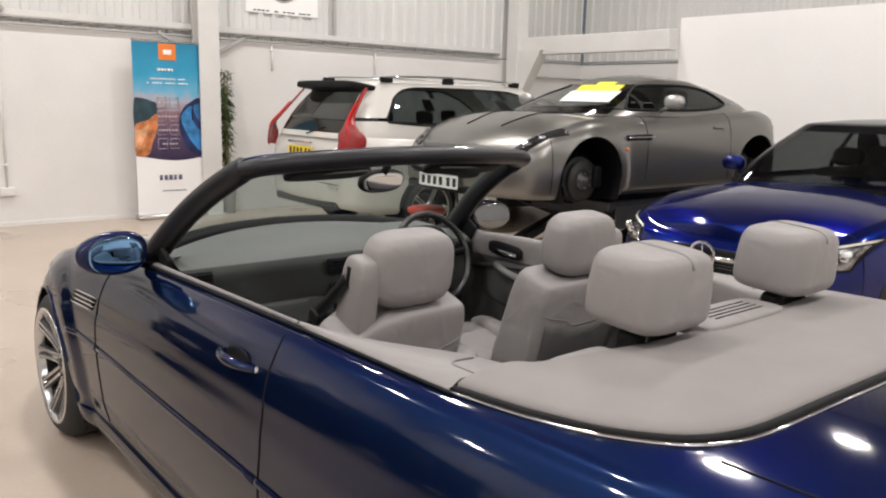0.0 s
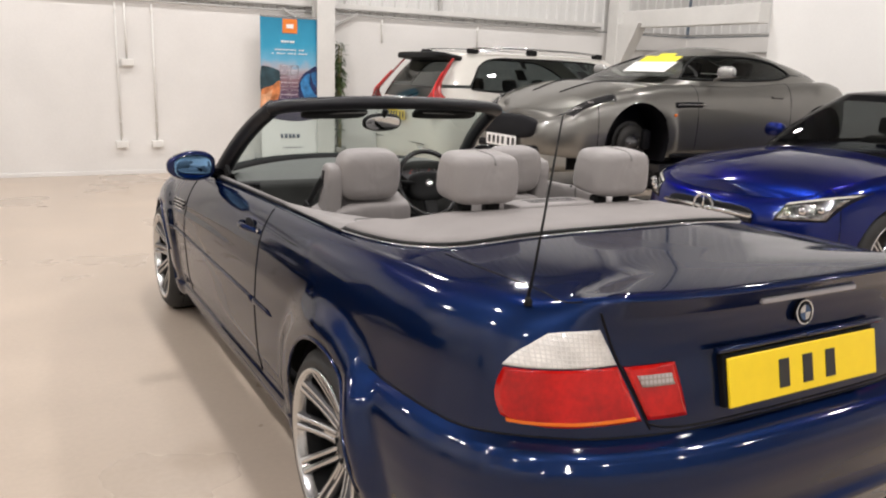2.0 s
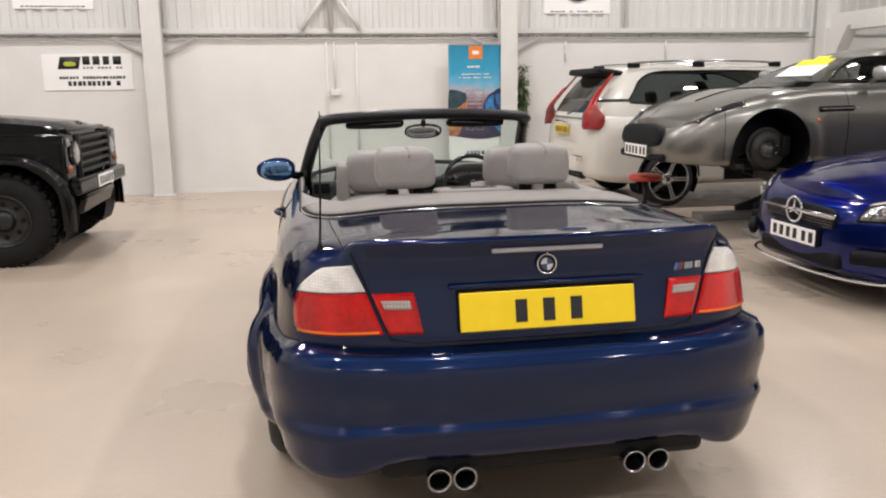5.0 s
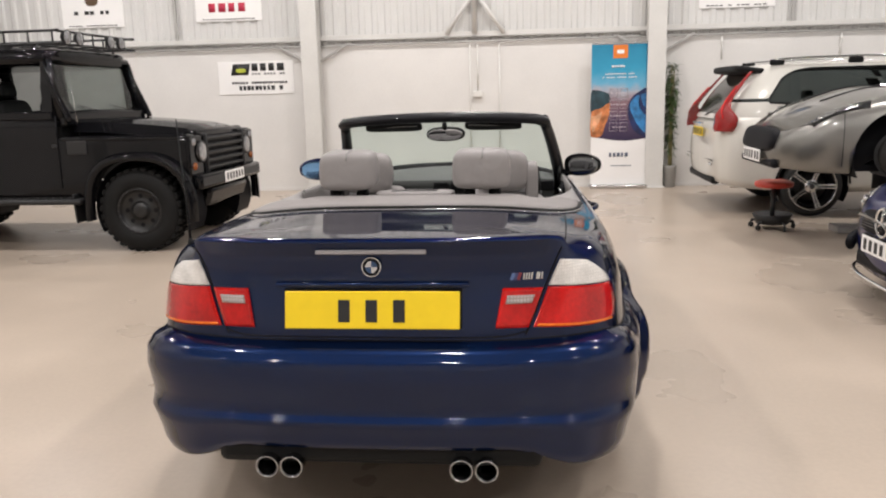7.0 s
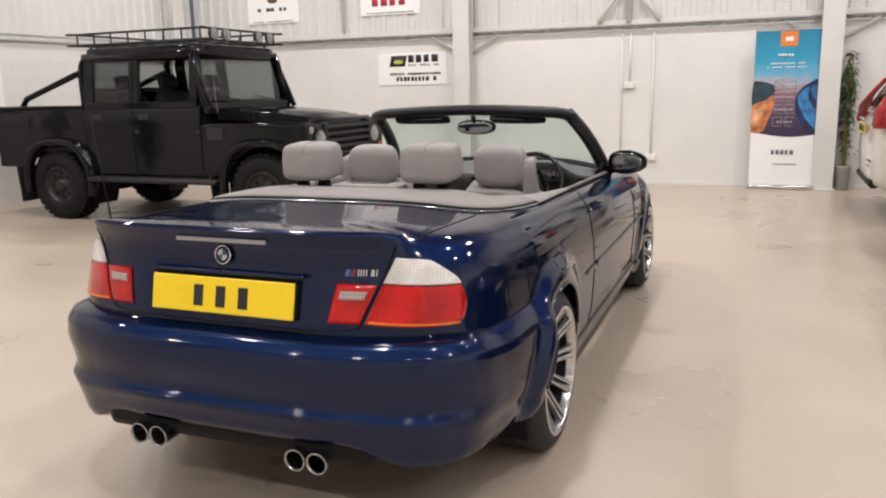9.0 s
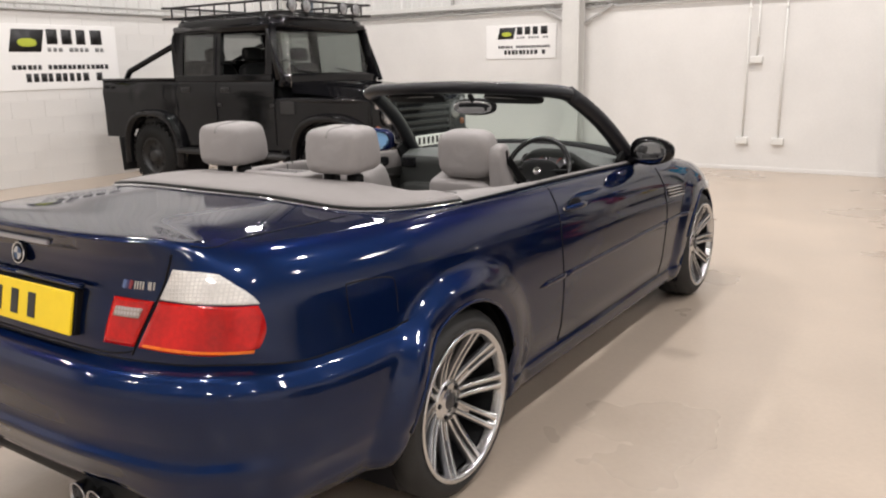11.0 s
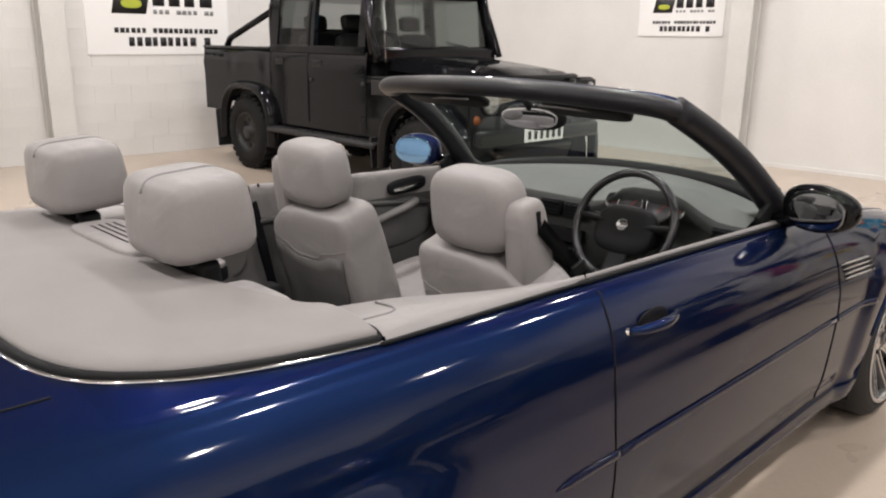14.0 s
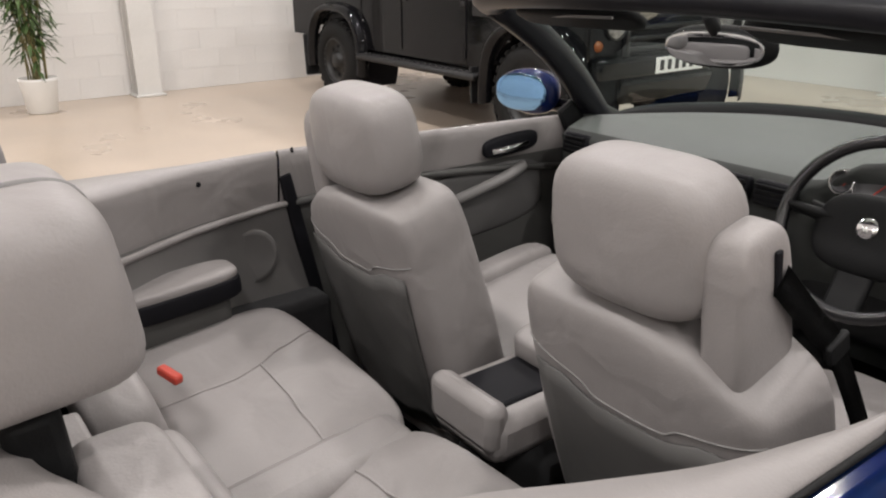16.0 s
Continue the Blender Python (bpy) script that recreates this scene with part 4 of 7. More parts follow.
for s in (1, -1):
    turn = 0 if s > 0 else 180
    wheel(car, pose(s * 0.746, R_AX, AXZ, 0, 0, turn), 0.325, 0.258, 0.26, 10, True, deep=0.046)
    wheel(car, pose(s * 0.752, F_AX, AXZ, 0, 0, turn), 0.322, 0.255, 0.235, 10, True, deep=0.02)

# tail lamps: an outer and an inner unit each side
CELLS = cell_lens("clear lens over small round cells", (0.74, 0.72, 0.69), (0.67, 0.655, 0.635), 0.0085, 0.08, 0.25)
RED_C = mat("red moulded lens", (0.46, 0.005, 0.004), 0.12, 0, 0.45, 7.0, 0.04, 70, 0.45, 0.25)
REV = cell_lens("grey reversing lens", (0.42, 0.38, 0.36), (0.25, 0.20, 0.19), 0.010, 0.12)
def lamp_patch(corners, material, name, parent, s, n=10, lift=0.006, way=(0, 1, 0), belly=0.0, rise=0.0):
    """A curved lens laid on the skin between four corners (x, z), seen from behind."""
    a, b_, c, d = corners
    P = []
    for i in range(n + 1):
        row = []
        for j in range(n + 1):
            u, v = i / n, j / n
            x = (a[0] * (1 - u) + b_[0] * u) * (1 - v) + (d[0] * (1 - u) + c[0] * u) * v + belly * math.sin(math.pi * min(1, 0.15 + 0.85 * v)) * u ** 2
            z = rise * max(0, (u - 0.62) / 0.38) ** 2 * (1 - v) + (a[1] * (1 - u) + b_[1] * u) * (1 - v) + (d[1] * (1 - u) + c[1] * u) * v
            w = Vector((-0.75 * step(0.45, 0.72, x) * s, 1, 0)) if way == (0, 1, 0) else Vector(way)
            start = Vector((x * s, 0.02 + 0.38 * max(0, x - 0.46) ** 1.2 * 2, z))
            q = drape(TREE, [(start, w)], lift)
            row.append(q[0] if q else start)
        P.append(row)
    g = grid(P)
    bmesh.ops.recalc_face_normals(g, faces=g.faces[:])
    r = bmesh.ops.solidify(g, geom=g.faces[:], thickness=0.005)
    return part(name, g, material, parent)


for s in (1, -1):
    lamp = empty("tail_lamp")
    lamp.parent = car
    lamp["label"] = "red tail lamp with a clear upper part"
    lamp_patch([(0.489, 0.747), (0.738, 0.727), (0.746, 0.846), (0.538, 0.864)], RED_C, "red_lens", lamp, s, 16, belly=0.018, rise=0.016)
    lamp_patch([(0.540, 0.868), (0.744, 0.850), (0.672, 0.926), (0.577, 0.946)], CELLS, "clear_lens", lamp, s, 14, belly=0.012)
    lamp_patch([(0.500, 0.749), (0.735, 0.732), (0.737, 0.739), (0.503, 0.756)], AMBER_L, "amber_strip", lamp, s, 8, 0.0072)
    inner = empty("boot_lamp")
    inner.parent = car
    lamp_patch([(0.375, 0.748), (0.474, 0.747), (0.522, 0.862), (0.398, 0.866)], RED_C, "red_lens", inner, s)
    lamp_patch([(0.405, 0.818), (0.484, 0.818), (0.494, 0.842), (0.411, 0.843)], REV, "reversing_lens", inner, s, 6, 0.010)

# plate, badge, high brake light
plate = empty("number_plate", None)
plate.parent = car
part("plate", rbox(0.54, 0.008, 0.115, 0.003, pose(0, -0.006, 0.808, -12)), YELLOW, plate, "yellow plate with dark bars")
for k, xx in enumerate((-0.085, 0.0, 0.085)):
    part("plate_bar", rbox(0.036, 0.003, 0.068, 0.001, pose(xx, -0.011, 0.806, -12)), INK, plate)
part("plate_recess", rbox(0.55, 0.03, 0.124, 0.006, pose(0, 0.014, 0.808, -12)), SEAM, car)
for s in (1, -1):
    part("plate_lamp_bar", rbox(0.30, 0.02, 0.012, 0.004, pose(s * 0.15, 0.012, 0.884)), BLUE, car)
badge = empty("roundel")
badge.parent = car
bm_ = lathe([(0, -0.005), (0.018, -0.0055), (0.0285, -0.003), (0.0295, 0.004)], 32, "Y", pose(0, 0.022, 0.937, -8))
part("ring", bm_, SEAM, badge)
part("edge", tube([(0.0285 * math.cos(a), 0.018 + 0.0042 * math.sin(a), 0.937 + 0.0285 * math.sin(a)) for a in np.linspace(0, 2 * math.pi, 33)[:-1]], 0.0025, 6, None, True), CHROME, badge)
for k in range(4):
    P = []
    for i in range(9):
        a = math.pi / 2 * (k + i / 8)
        P.append([(0, 0, 0), (0.0185 * math.cos(a), 0, 0.0185 * math.sin(a))])
    g = tidy(grid(P))
    g.transform(pose(0, 0.0155, 0.937, -8))
    part("quarter", g, ALLOY if k % 2 else mat("blue enamel", (0.03, 0.07, 0.16), 0.3), badge)
part("high_brake_light", rbox(0.34, 0.014, 0.014, 0.004, pose(0, 0.012, 0.985)), mat("pale lamp strip", (0.35, 0.34, 0.36), 0.2), car, "slim clear high brake light")
for xx, cc in ((0.428, (0.10, 0.16, 0.34)), (0.438, (0.04, 0.05, 0.14)), (0.448, (0.22, 0.03, 0.04))):
    q = drape(TREE, [((xx, -0.2, 0.899), (0, 1, 0))], 0.001)[0]
    part("badge_stripe", rbox(0.010, 0.004, 0.023, 0.001, pose(q.x, q.y, q.z, -8, 22)), mat("badge print", cc, 0.4), car)
for xx, w in ((0.462, 0.005), (0.470, 0.005), (0.478, 0.005), (0.486, 0.005), (0.505, 0.012), (0.517, 0.005)):
    q = drape(TREE, [((xx, -0.2, 0.899), (0, 1, 0))], 0.001)[0]
    part("model_badge", rbox(w, 0.004, 0.022, 0.001, pose(q.x, q.y, q.z, -8, 8, 8)), ALLOY, car, "small bright badge bar")
q = drape(TREE, [((-0.66, 0.235, 1.1), (0, 0, -1))])[0]
ant = empty("aerial")
ant.parent = car
part("foot", lathe([(0.010, 0), (0.009, 0.008), (0.005, 0.02), (0, 0.022)], 14, "Z", pose(q.x, q.y, q.z)), DARK, ant)
part("mast", tube([(q.x, q.y, q.z + 0.02), (q.x + 0.004, q.y - 0.012, q.z + 0.09), (q.x + 0.014, q.y - 0.062, q.z + 0.42)], [0.0042, 0.0034, 0.0018], 6), DARK, ant)

# side air vents behind the front wheels and door handles
for s in (1, -1):
    vent = empty("side_vent")
    vent.parent = car
    for k in range(4):
        z = 0.688 + 0.0175 * k
        run = [((0.95 * s, 3.375 - 0.012 * k - 0.27 * i / 8, z + 0.017 * i / 8), (-s, 0, 0)) for i in range(9)]
        part("slat", tube(drape(TREE, run, 0.002), [0.002 + 0.0035 * math.sin(math.pi * i / 8) ** 0.5 for i in range(9)], 6, None, False, 0.7), ALLOY, vent, "bright vent slat")
        if k < 3:
            part("gap", tube(drape(TREE, [((p[0], p[1], p[2] + 0.009), w_) for p, w_ in run], -0.001), 0.0045, 6), SEAM, vent)
    h = empty("door_handle")
    h.parent = DOORS[0 if s > 0 else 1]
    q = drape(TREE, [((0.95 * s, 1.82 + 0.2 * i / 12, 0.843 + 0.004 * math.sin(math.pi * i / 12)), (-s, 0, 0)) for i in range(13)], 0.0)
    bow = [p + Vector((s * (0.004 + 0.030 * math.sin(math.pi * min(1, max(0, (i - 0.5) / 11))) ** 0.6), 0, 0)) for i, p in enumerate(q)]
    part("pull", tube(bow, [0.009 + 0.005 * math.sin(math.pi * i / 12) for i in range(13)], 8), BLUE, h)
    mid = q[6]
    cup = pill(0.012, 0.13, 0.055, 1, 0.8, pose(mid.x, mid.y + 0.005, mid.z))
    part("cup", cup, SEAM, h)
    part("lock", lathe([(0, 0.004), (0.008, 0.003), (0.009, -0.004)], 14, "X", pose(q[0].x + s * 0.002, q[0].y - 0.0, q[0].z) @ pose(0, 0, 0, 0, 0, 0 if s > 0 else 180)), CHROME, h)

# headlamps and grilles
for s in (1, -1):
    hl = empty("headlamp")
    hl.parent = car
    part("lens", pill(0.46, 0.34, 0.15, 0.7, 0.8, pose(s * 0.54, 4.22, 0.605, 0, 0, s * -28)), WHITE_L, hl, "clear headlamp lens")
    part("kidney", rbox(0.17, 0.06, 0.1, 0.03, pose(s * 0.105, 4.47, 0.56, 12)), SEAM, car)
    part("kidney_frame", tube(smooth_path([(s * 0.02, 4.50, 0.515), (s * 0.19, 4.49, 0.515), (s * 0.19, 4.475, 0.605), (s * 0.02, 4.485, 0.605)], 6, True), 0.008, 6, None, True), CHROME, car)
part("lower_grille", rbox(1.0, 0.05, 0.13, 0.03, pose(0, 4.495, 0.30)), SEAM, car)

# ---- windscreen, mirrors, roof cover and cabin of the convertible ----
BASE = [(-0.705, 2.90, 0.905), (-0.62, 3.02, 0.935), (-0.35, 3.16, 0.962), (0, 3.21, 0.97), (0.35, 3.16, 0.962), (0.62, 3.02, 0.935), (0.705, 2.90, 0.905)]
HEAD = [(-0.588, 2.355, 1.283), (-0.525, 2.30, 1.303), (-0.28, 2.262, 1.318), (0, 2.248, 1.324), (0.28, 2.262, 1.318), (0.525, 2.30, 1.303), (0.588, 2.355, 1.283)]
base, head = smooth_path(BASE, 6), smooth_path(HEAD, 6)
P = []
for i in range(len(base)):
    row = []
    for j in range(13):
        f = j / 12
        q = base[i].lerp(head[i], f)
        q += Vector((0, 0.6, 0.75)).normalized() * 0.035 * math.sin(math.pi * f)
        row.append(q)
    P.append(row)
g = grid(P)
bmesh.ops.recalc_face_normals(g, faces=g.faces[:])
pane = part("windscreen", g, GLASS, car, "clear green tinted windscreen")
pane.visible_shadow = False
FRAME = mat("dark windscreen frame", (0.007, 0.0072, 0.010), 0.42, 0.0, 0.15, 40.0, 0.0, 80, 0.05, 0.3)
for s in (0, -1):
    edge = P[s]
    pts = [edge[0] + Vector((0, 0.10, -0.05))] + list(edge)
    part("windscreen_pillar", tube(pts, [0.054] + [0.050 - 0.010 * k / 12 for k in range(13)], 14, None, False, 0.72), FRAME, car)
part("windscreen_header", tube([q + Vector((0, -0.002, -0.006)) for q in head], 0.030, 14, None, False, 1.45), FRAME, car)
part("header_panel", tube([q + Vector((0, 0.046, 0.002)) for q in head], 0.022, 10, None, False, 1.0), BLUE, car, "blue painted windscreen header")
part("cowl", tube([q + Vector((0, 0.05, -0.03)) for q in base], 0.036, 8), DARK, car, "black scuttle panel")
for s in (1, -1):
    v = pill(0.335, 0.085, 0.030, 0.35, 0.45, pose(s * 0.292, 2.352, 1.262, -24, 0, s * -7))
    vis = part("sun_visor", v, DARK, car, "black folded sun visor")
    part("visor_edge", tube([(s * 0.150, 2.304, 1.268), (s * 0.29, 2.312, 1.264), (s * 0.43, 2.330, 1.257)], 0.0035, 6), TRIM_G, vis, "pale edge of the visor")
im = empty("interior_mirror")
im.parent = car
part("shell", pill(0.235, 0.05, 0.088, 0.8, 0.8, pose(0.004, 2.470, 1.212, 8, 0, 12)), DARK, im)
part("glass", pill(0.212, 0.008, 0.072, 0.8, 0.8, pose(0.0, 2.446, 1.210, 8, 0, 12)), MIRROR, im)
part("stalk", tube([(0, 2.47, 1.22), (0, 2.42, 1.275)], 0.014, 8), DARK, im)

for s in (1, -1):
    mr = empty("door_mirror")
    mx, my = (0.845, 2.80) if s > 0 else (0.872, 2.745)
    mr.parent = car
    shell = pill(0.235, 0.12, 0.145, 0.75, 0.75, pose(s * mx, my, 0.985, 0, 0, s * -8), None, 28, 16, lambda p: Vector((p.x, p.y * (1.0 if p.y > 0 else 0.5), p.z * (1 - 0.25 * (p.x * s > 0) * abs(p.x) / 0.12))))
    part("shell", shell, paint("mirror shell paint", (0.006, 0.013, 0.06), 0.45) if s < 0 else BLACK_P, mr, "rounded door mirror shell")
    # right glass has a dark reflection put into its colour
    part("glass", pill(0.19, 0.012, 0.115, 0.8, 0.75, pose(s * (mx - 0.003), my - 0.032, 0.985, -4, 0, s * -14)), MIRROR_B if s < 0 else mat("mirror glass with dark reflection", (0.24, 0.25, 0.26), 0.03, 1.0, 0.01), mr, "blue tinted mirror glass" if s < 0 else "mirror glass")
    part("arm", tube([(s * 0.70, 2.82, 0.925), (s * 0.76, 2.815, 0.94), (s * (mx - 0.045), my + 0.01, 0.96)], [0.03, 0.024, 0.02], 8), BLACK_P, mr)
    part("sail_panel", rbox(0.02, 0.16, 0.10, 0.008, pose(s * 0.695, 2.80, 0.945, 30)), DARK, mr)

# painted shoulder between the wing and the roof cover
for s in (1, -1):
    Q = []
    for i in range(len(COLS)):
        y = SKIN[i][-1].y
        if COLS[i][0] > 0.5 and 0.60 < y < 1.21:
            e = SKIN[i][-1]
            xi = 0.40 + 0.245 * step(0.62, 0.98, y)
            xs_ = [e.x + (xi - e.x) * k / 6 for k in range(7)]
            Q.append([Vector((s * xx, y, deck_z(xx, y) - (0.0006 if y < 0.74 else 0))) for xx in xs_])
    b = grid(Q)
    bmesh.ops.recalc_face_normals(b, faces=b.faces[:])
    part("shoulder_panel", b, BLUE, car)

# grey cover over the folded roof, with arms beside the seats
outer = smooth_path([(-0.704, 1.197, 0), (-0.684, 1.0, 0), (-0.642, 0.83, 0), (-0.560, 0.725, 0), (-0.40, 0.682, 0), (0, 0.662, 0), (0.40, 0.682, 0), (0.560, 0.725, 0), (0.642, 0.83, 0), (0.684, 1.0, 0), (0.704, 1.197, 0)], 8)
inner = smooth_path([(-0.535, 1.197, 0), (-0.512, 1.17, 0), (-0.475, 1.14, 0), (-0.42, 1.085, 0), (-0.33, 1.055, 0), (0, 1.045, 0), (0.33, 1.055, 0), (0.42, 1.085, 0), (0.475, 1.14, 0), (0.512, 1.17, 0), (0.535, 1.197, 0)], 8)
P = []
for o, n_ in zip(outer, inner):
    zo = deck_z(o.x, o.y) + 0.014
    zi = 0.982 + 0.042 * (1 - step(0.38, 0.545, abs(n_.x)))
    row = [Vector((o.x, o.y, zo - 0.03)), Vector((o.x, o.y, zo - 0.007))]
    for k in range(10):
        f = (k + 0.12) / 9.5
        row.append(Vector((o.x + (n_.x - o.x) * f, o.y + (n_.y - o.y) * f, zo + (zi - zo) * f + 0.012 * math.sin(math.pi * f) ** 0.7)))
    row += [Vector((n_.x, n_.y + 0.004, zi - 0.010)), Vector((n_.x, n_.y + 0.004, zi - 0.06))]
    P.append(row)
b = grid(P)
bmesh.ops.recalc_face_normals(b, faces=b.faces[:])
part("roof_cover", b, FABRIC, car, "grey cloth covered lid over the folded roof")
bead = [Vector((p[0].x * 1.008, p[0].y - 0.007 * (1 - step(0.7, 0.85, p[0].y)), deck_z(p[0].x * 1.008, p[0].y) + 0.004)) for p in P]
part("cover_bead", tube(bead, 0.0085, 8), DARK, car, "black rubber bead round the roof cover")
part("bright_trim", tube([q + Vector((0.011 * step(0.45, 0.62, abs(q.x)) * (1 if q.x > 0 else -1), -0.011 * (1 - step(0.7, 0.85, q.y)), -0.0035)) for q in bead], 0.004, 6), CHROME, car, "thin bright trim strip")

trim_in = curve([1.0, 1.20, 1.35, 1.45, 1.57, 1.66, 1.75, 1.83, 2.0, 2.5, 3.0], [0.50, 0.525, 0.558, 0.605, 0.657, 0.680, 0.699, 0.707, 0.708, 0.708, 0.69])
for s in (1, -1):
    # belt weatherstrip, rear side trim, door trim
    line = [SKIN[i][-1] for i in range(len(COLS)) if 1.19 < col_y[i] < 2.86 and COLS[i][0] > 0.5]
    line = [Vector((s * p.x, p.y, p.z + 0.004)) for p in line]
    part("weatherstrip", tube(line, [0.0045 if p.y < 1.76 else 0.007 for p in line], 6), DARK, car)
    def trim_strip(y0, y1, name, cover):
        sec = [p for p in line if y0 + 0.004 < p.y < y1 - 0.004]
        full = sorted(line, key=lambda p: p.y)
        at_y = lambda y: Vector((np.interp(y, [p.y for p in full], [p.x for p in full]), y, np.interp(y, [p.y for p in full], [p.z for p in full])))
        sec = [at_y(y0)] + sorted(sec, key=lambda p: p.y) + [at_y(y1)]
        Q = []
        for p in sec:
            xi, z, xo = float(trim_in(p.y)), p.z, abs(p.x)
            Q.append([Vector((s * xx, p.y, zz)) for xx, zz in ((xo - 0.003, z - 0.004), (xo - 0.006, z + 0.008), ((xo + xi) / 2 + 0.002, z + 0.014), (xi + 0.005, z + 0.010), (xi, z - 0.004), (xi + 0.003, z - 0.03), (xi + 0.010, z - 0.08), (xi + 0.018, z - 0.13))])
        b = grid(Q)
        bmesh.ops.recalc_face_normals(b, faces=b.faces[:])
        return part(name, b, LEATHER, car)
    trim_strip(1.204, 1.786, "side_trim_top", True)
    part("trim_flap_seam", tube([(s * 0.568, 1.305, 0.9675), (s * 0.612, 1.310, 0.969), (s * 0.630, 1.302, 0.969), (s * 0.636, 1.285, 0.969), (s * 0.636, 1.208, 0.970)], 0.0026, 5), TRIM_G, car)
    trim_strip(1.792, 2.84, "door_trim_top", True)
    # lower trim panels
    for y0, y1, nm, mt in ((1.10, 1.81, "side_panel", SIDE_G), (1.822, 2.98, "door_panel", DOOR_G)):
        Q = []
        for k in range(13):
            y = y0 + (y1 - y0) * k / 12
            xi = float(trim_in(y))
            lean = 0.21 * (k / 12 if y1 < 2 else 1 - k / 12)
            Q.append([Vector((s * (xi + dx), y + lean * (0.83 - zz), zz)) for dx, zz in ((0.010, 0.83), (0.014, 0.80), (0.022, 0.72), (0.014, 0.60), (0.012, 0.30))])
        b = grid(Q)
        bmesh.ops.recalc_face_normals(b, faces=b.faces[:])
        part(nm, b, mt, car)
    # carpet-black block also paints the floor shadow on the lower side
    part("lower_lining", box(min(s * 0.60, s * 0.70), max(s * 0.60, s * 0.70), 1.40, 1.86, 0.26, 0.605, 0.02), CARPET, car, "black lower side carpet with the floor shadow in it")
    part("trim_crease", tube([(s * (float(trim_in(yy)) + 0.009), yy, 0.812 + 0.02 * (yy - 1.24)) for yy in (1.24, 1.35, 1.45, 1.55, 1.65, 1.75, 1.805)], 0.009, 6), LEATHER, car)
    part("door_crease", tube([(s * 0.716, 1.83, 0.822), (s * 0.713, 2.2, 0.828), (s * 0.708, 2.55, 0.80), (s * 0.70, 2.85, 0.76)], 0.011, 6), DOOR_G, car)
    part("trim_stud", pill(0.006, 0.012, 0.012, 0.9, 0.9, pose(s * 0.661, 1.576, 0.923)), SEAM, car, "small dark trim stud")
    part("speaker", lathe([(0, 0.004), (0.055, 0.004), (0.066, 0.007), (0.07, 0.0)], 28, "X", pose(s * 0.706, 1.700, 0.710) @ pose(0, 0, 0, 0, 0, 180 if s > 0 else 0)), SIDE_G, car, "round grey speaker grille")
    arm = empty("side_armrest")
    arm.parent = car
    part("pad", pill(0.105, 0.27, 0.030, 0.5, 0.5, pose(s * 0.592, 1.475, 0.735, 4)), LEATHER, arm)
    part("band", pill(0.110, 0.278, 0.052, 0.3, 0.5, pose(s * 0.592, 1.477, 0.705, 4)), SEAM, arm)
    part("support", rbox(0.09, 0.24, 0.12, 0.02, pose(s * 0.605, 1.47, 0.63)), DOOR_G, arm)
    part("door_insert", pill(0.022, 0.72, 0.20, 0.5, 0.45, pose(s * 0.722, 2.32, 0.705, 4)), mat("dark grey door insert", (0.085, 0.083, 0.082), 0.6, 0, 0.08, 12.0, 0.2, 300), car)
    pull = empty("door_pull")
    pull.parent = car
    part("recess", pill(0.03, 0.21, 0.062, 0.6, 0.6, pose(s * 0.708, 2.53, 0.872, 4)), SEAM, pull)
    part("lever", tube([(s * 0.696, 2.45, 0.860), (s * 0.685, 2.51, 0.866), (s * 0.690, 2.58, 0.872)], 0.009, 8), CHROME, pull)
    part("grip", tube(smooth_path([(s * 0.71, 2.33, 0.735), (s * 0.68, 2.40, 0.765), (s * 0.675, 2.50, 0.79), (s * 0.705, 2.58, 0.80)], 5), 0.016, 8), TRIM_G, pull)
    pin = lathe([(0.004, 0), (0.004, 0.010), (0.002, 0.013), (0, 0.0135)], 10, "Z", pose(s * 0.712, 1.83, 0.948))
    part("lock_pin", pin, DARK, car)
    part("shut_strip", rbox(0.060, 0.034, 0.60, 0.006, pose(s * 0.738, 1.868, 0.605, 12)), SEAM, car, "black rubber door seal")
    part("arm_gap", tube([(s * 0.706, 1.201, 0.962), (s * 0.69, 1.201, 0.971), (s * 0.62, 1.201, 0.975), (s * 0.545, 1.201, 0.972)], 0.0065, 6), SEAM, car)


def headrest(m, w, d, h, posts, parent, pleat=False):
    hr = empty("headrest")
    hr.parent = parent
    hr.matrix_local = m
    def soft(p):
        f = p.z / h
        return Vector((p.x * (1 - (0.15 if pleat else 0.10) * max(0, f) - 0.03 * max(0, -f)), p.y * (1 - 0.12 * f) + 0.02 * (p.x / w) ** 2, p.z))
    part("pad", pill(w, d, h, 0.36 if pleat else 0.50, 0.44 if pleat else 0.56, None, None, 36, 20, soft), LEATHER, hr)
    # a seam over the top, front to back
    if pleat:
        ring = []
        for k in range(17):
            a = math.pi * (0.1 + 0.8 * k / 16)
            c, n_ = math.cos(a), math.sin(a)
            ring.append(soft(Vector((0.008, math.copysign(abs(c) ** 0.44, c) * d * 0.497, abs(n_) ** 0.36 * h * 0.497))))
        part("seam", tube(ring, 0.0042, 6), TRIM_G, hr)
    for s in (1, -1):
        part("post", tube([(s * 0.05, 0, -h / 2 + 0.01), (s * 0.05, 0.0, -h / 2 - posts)], 0.017 if posts > 0.04 else 0.01, 10), DARK if posts > 0.04 else CHROME, hr)
    return hr


# seat leather darkened in colour for the shade on the reclined back
BACK_SHADE = folded(mat("shaded seat back leather", (0.098, 0.096, 0.093), 0.55, 0, 0.10, 6.0, 0.15, 500), 7.0, 0.010)


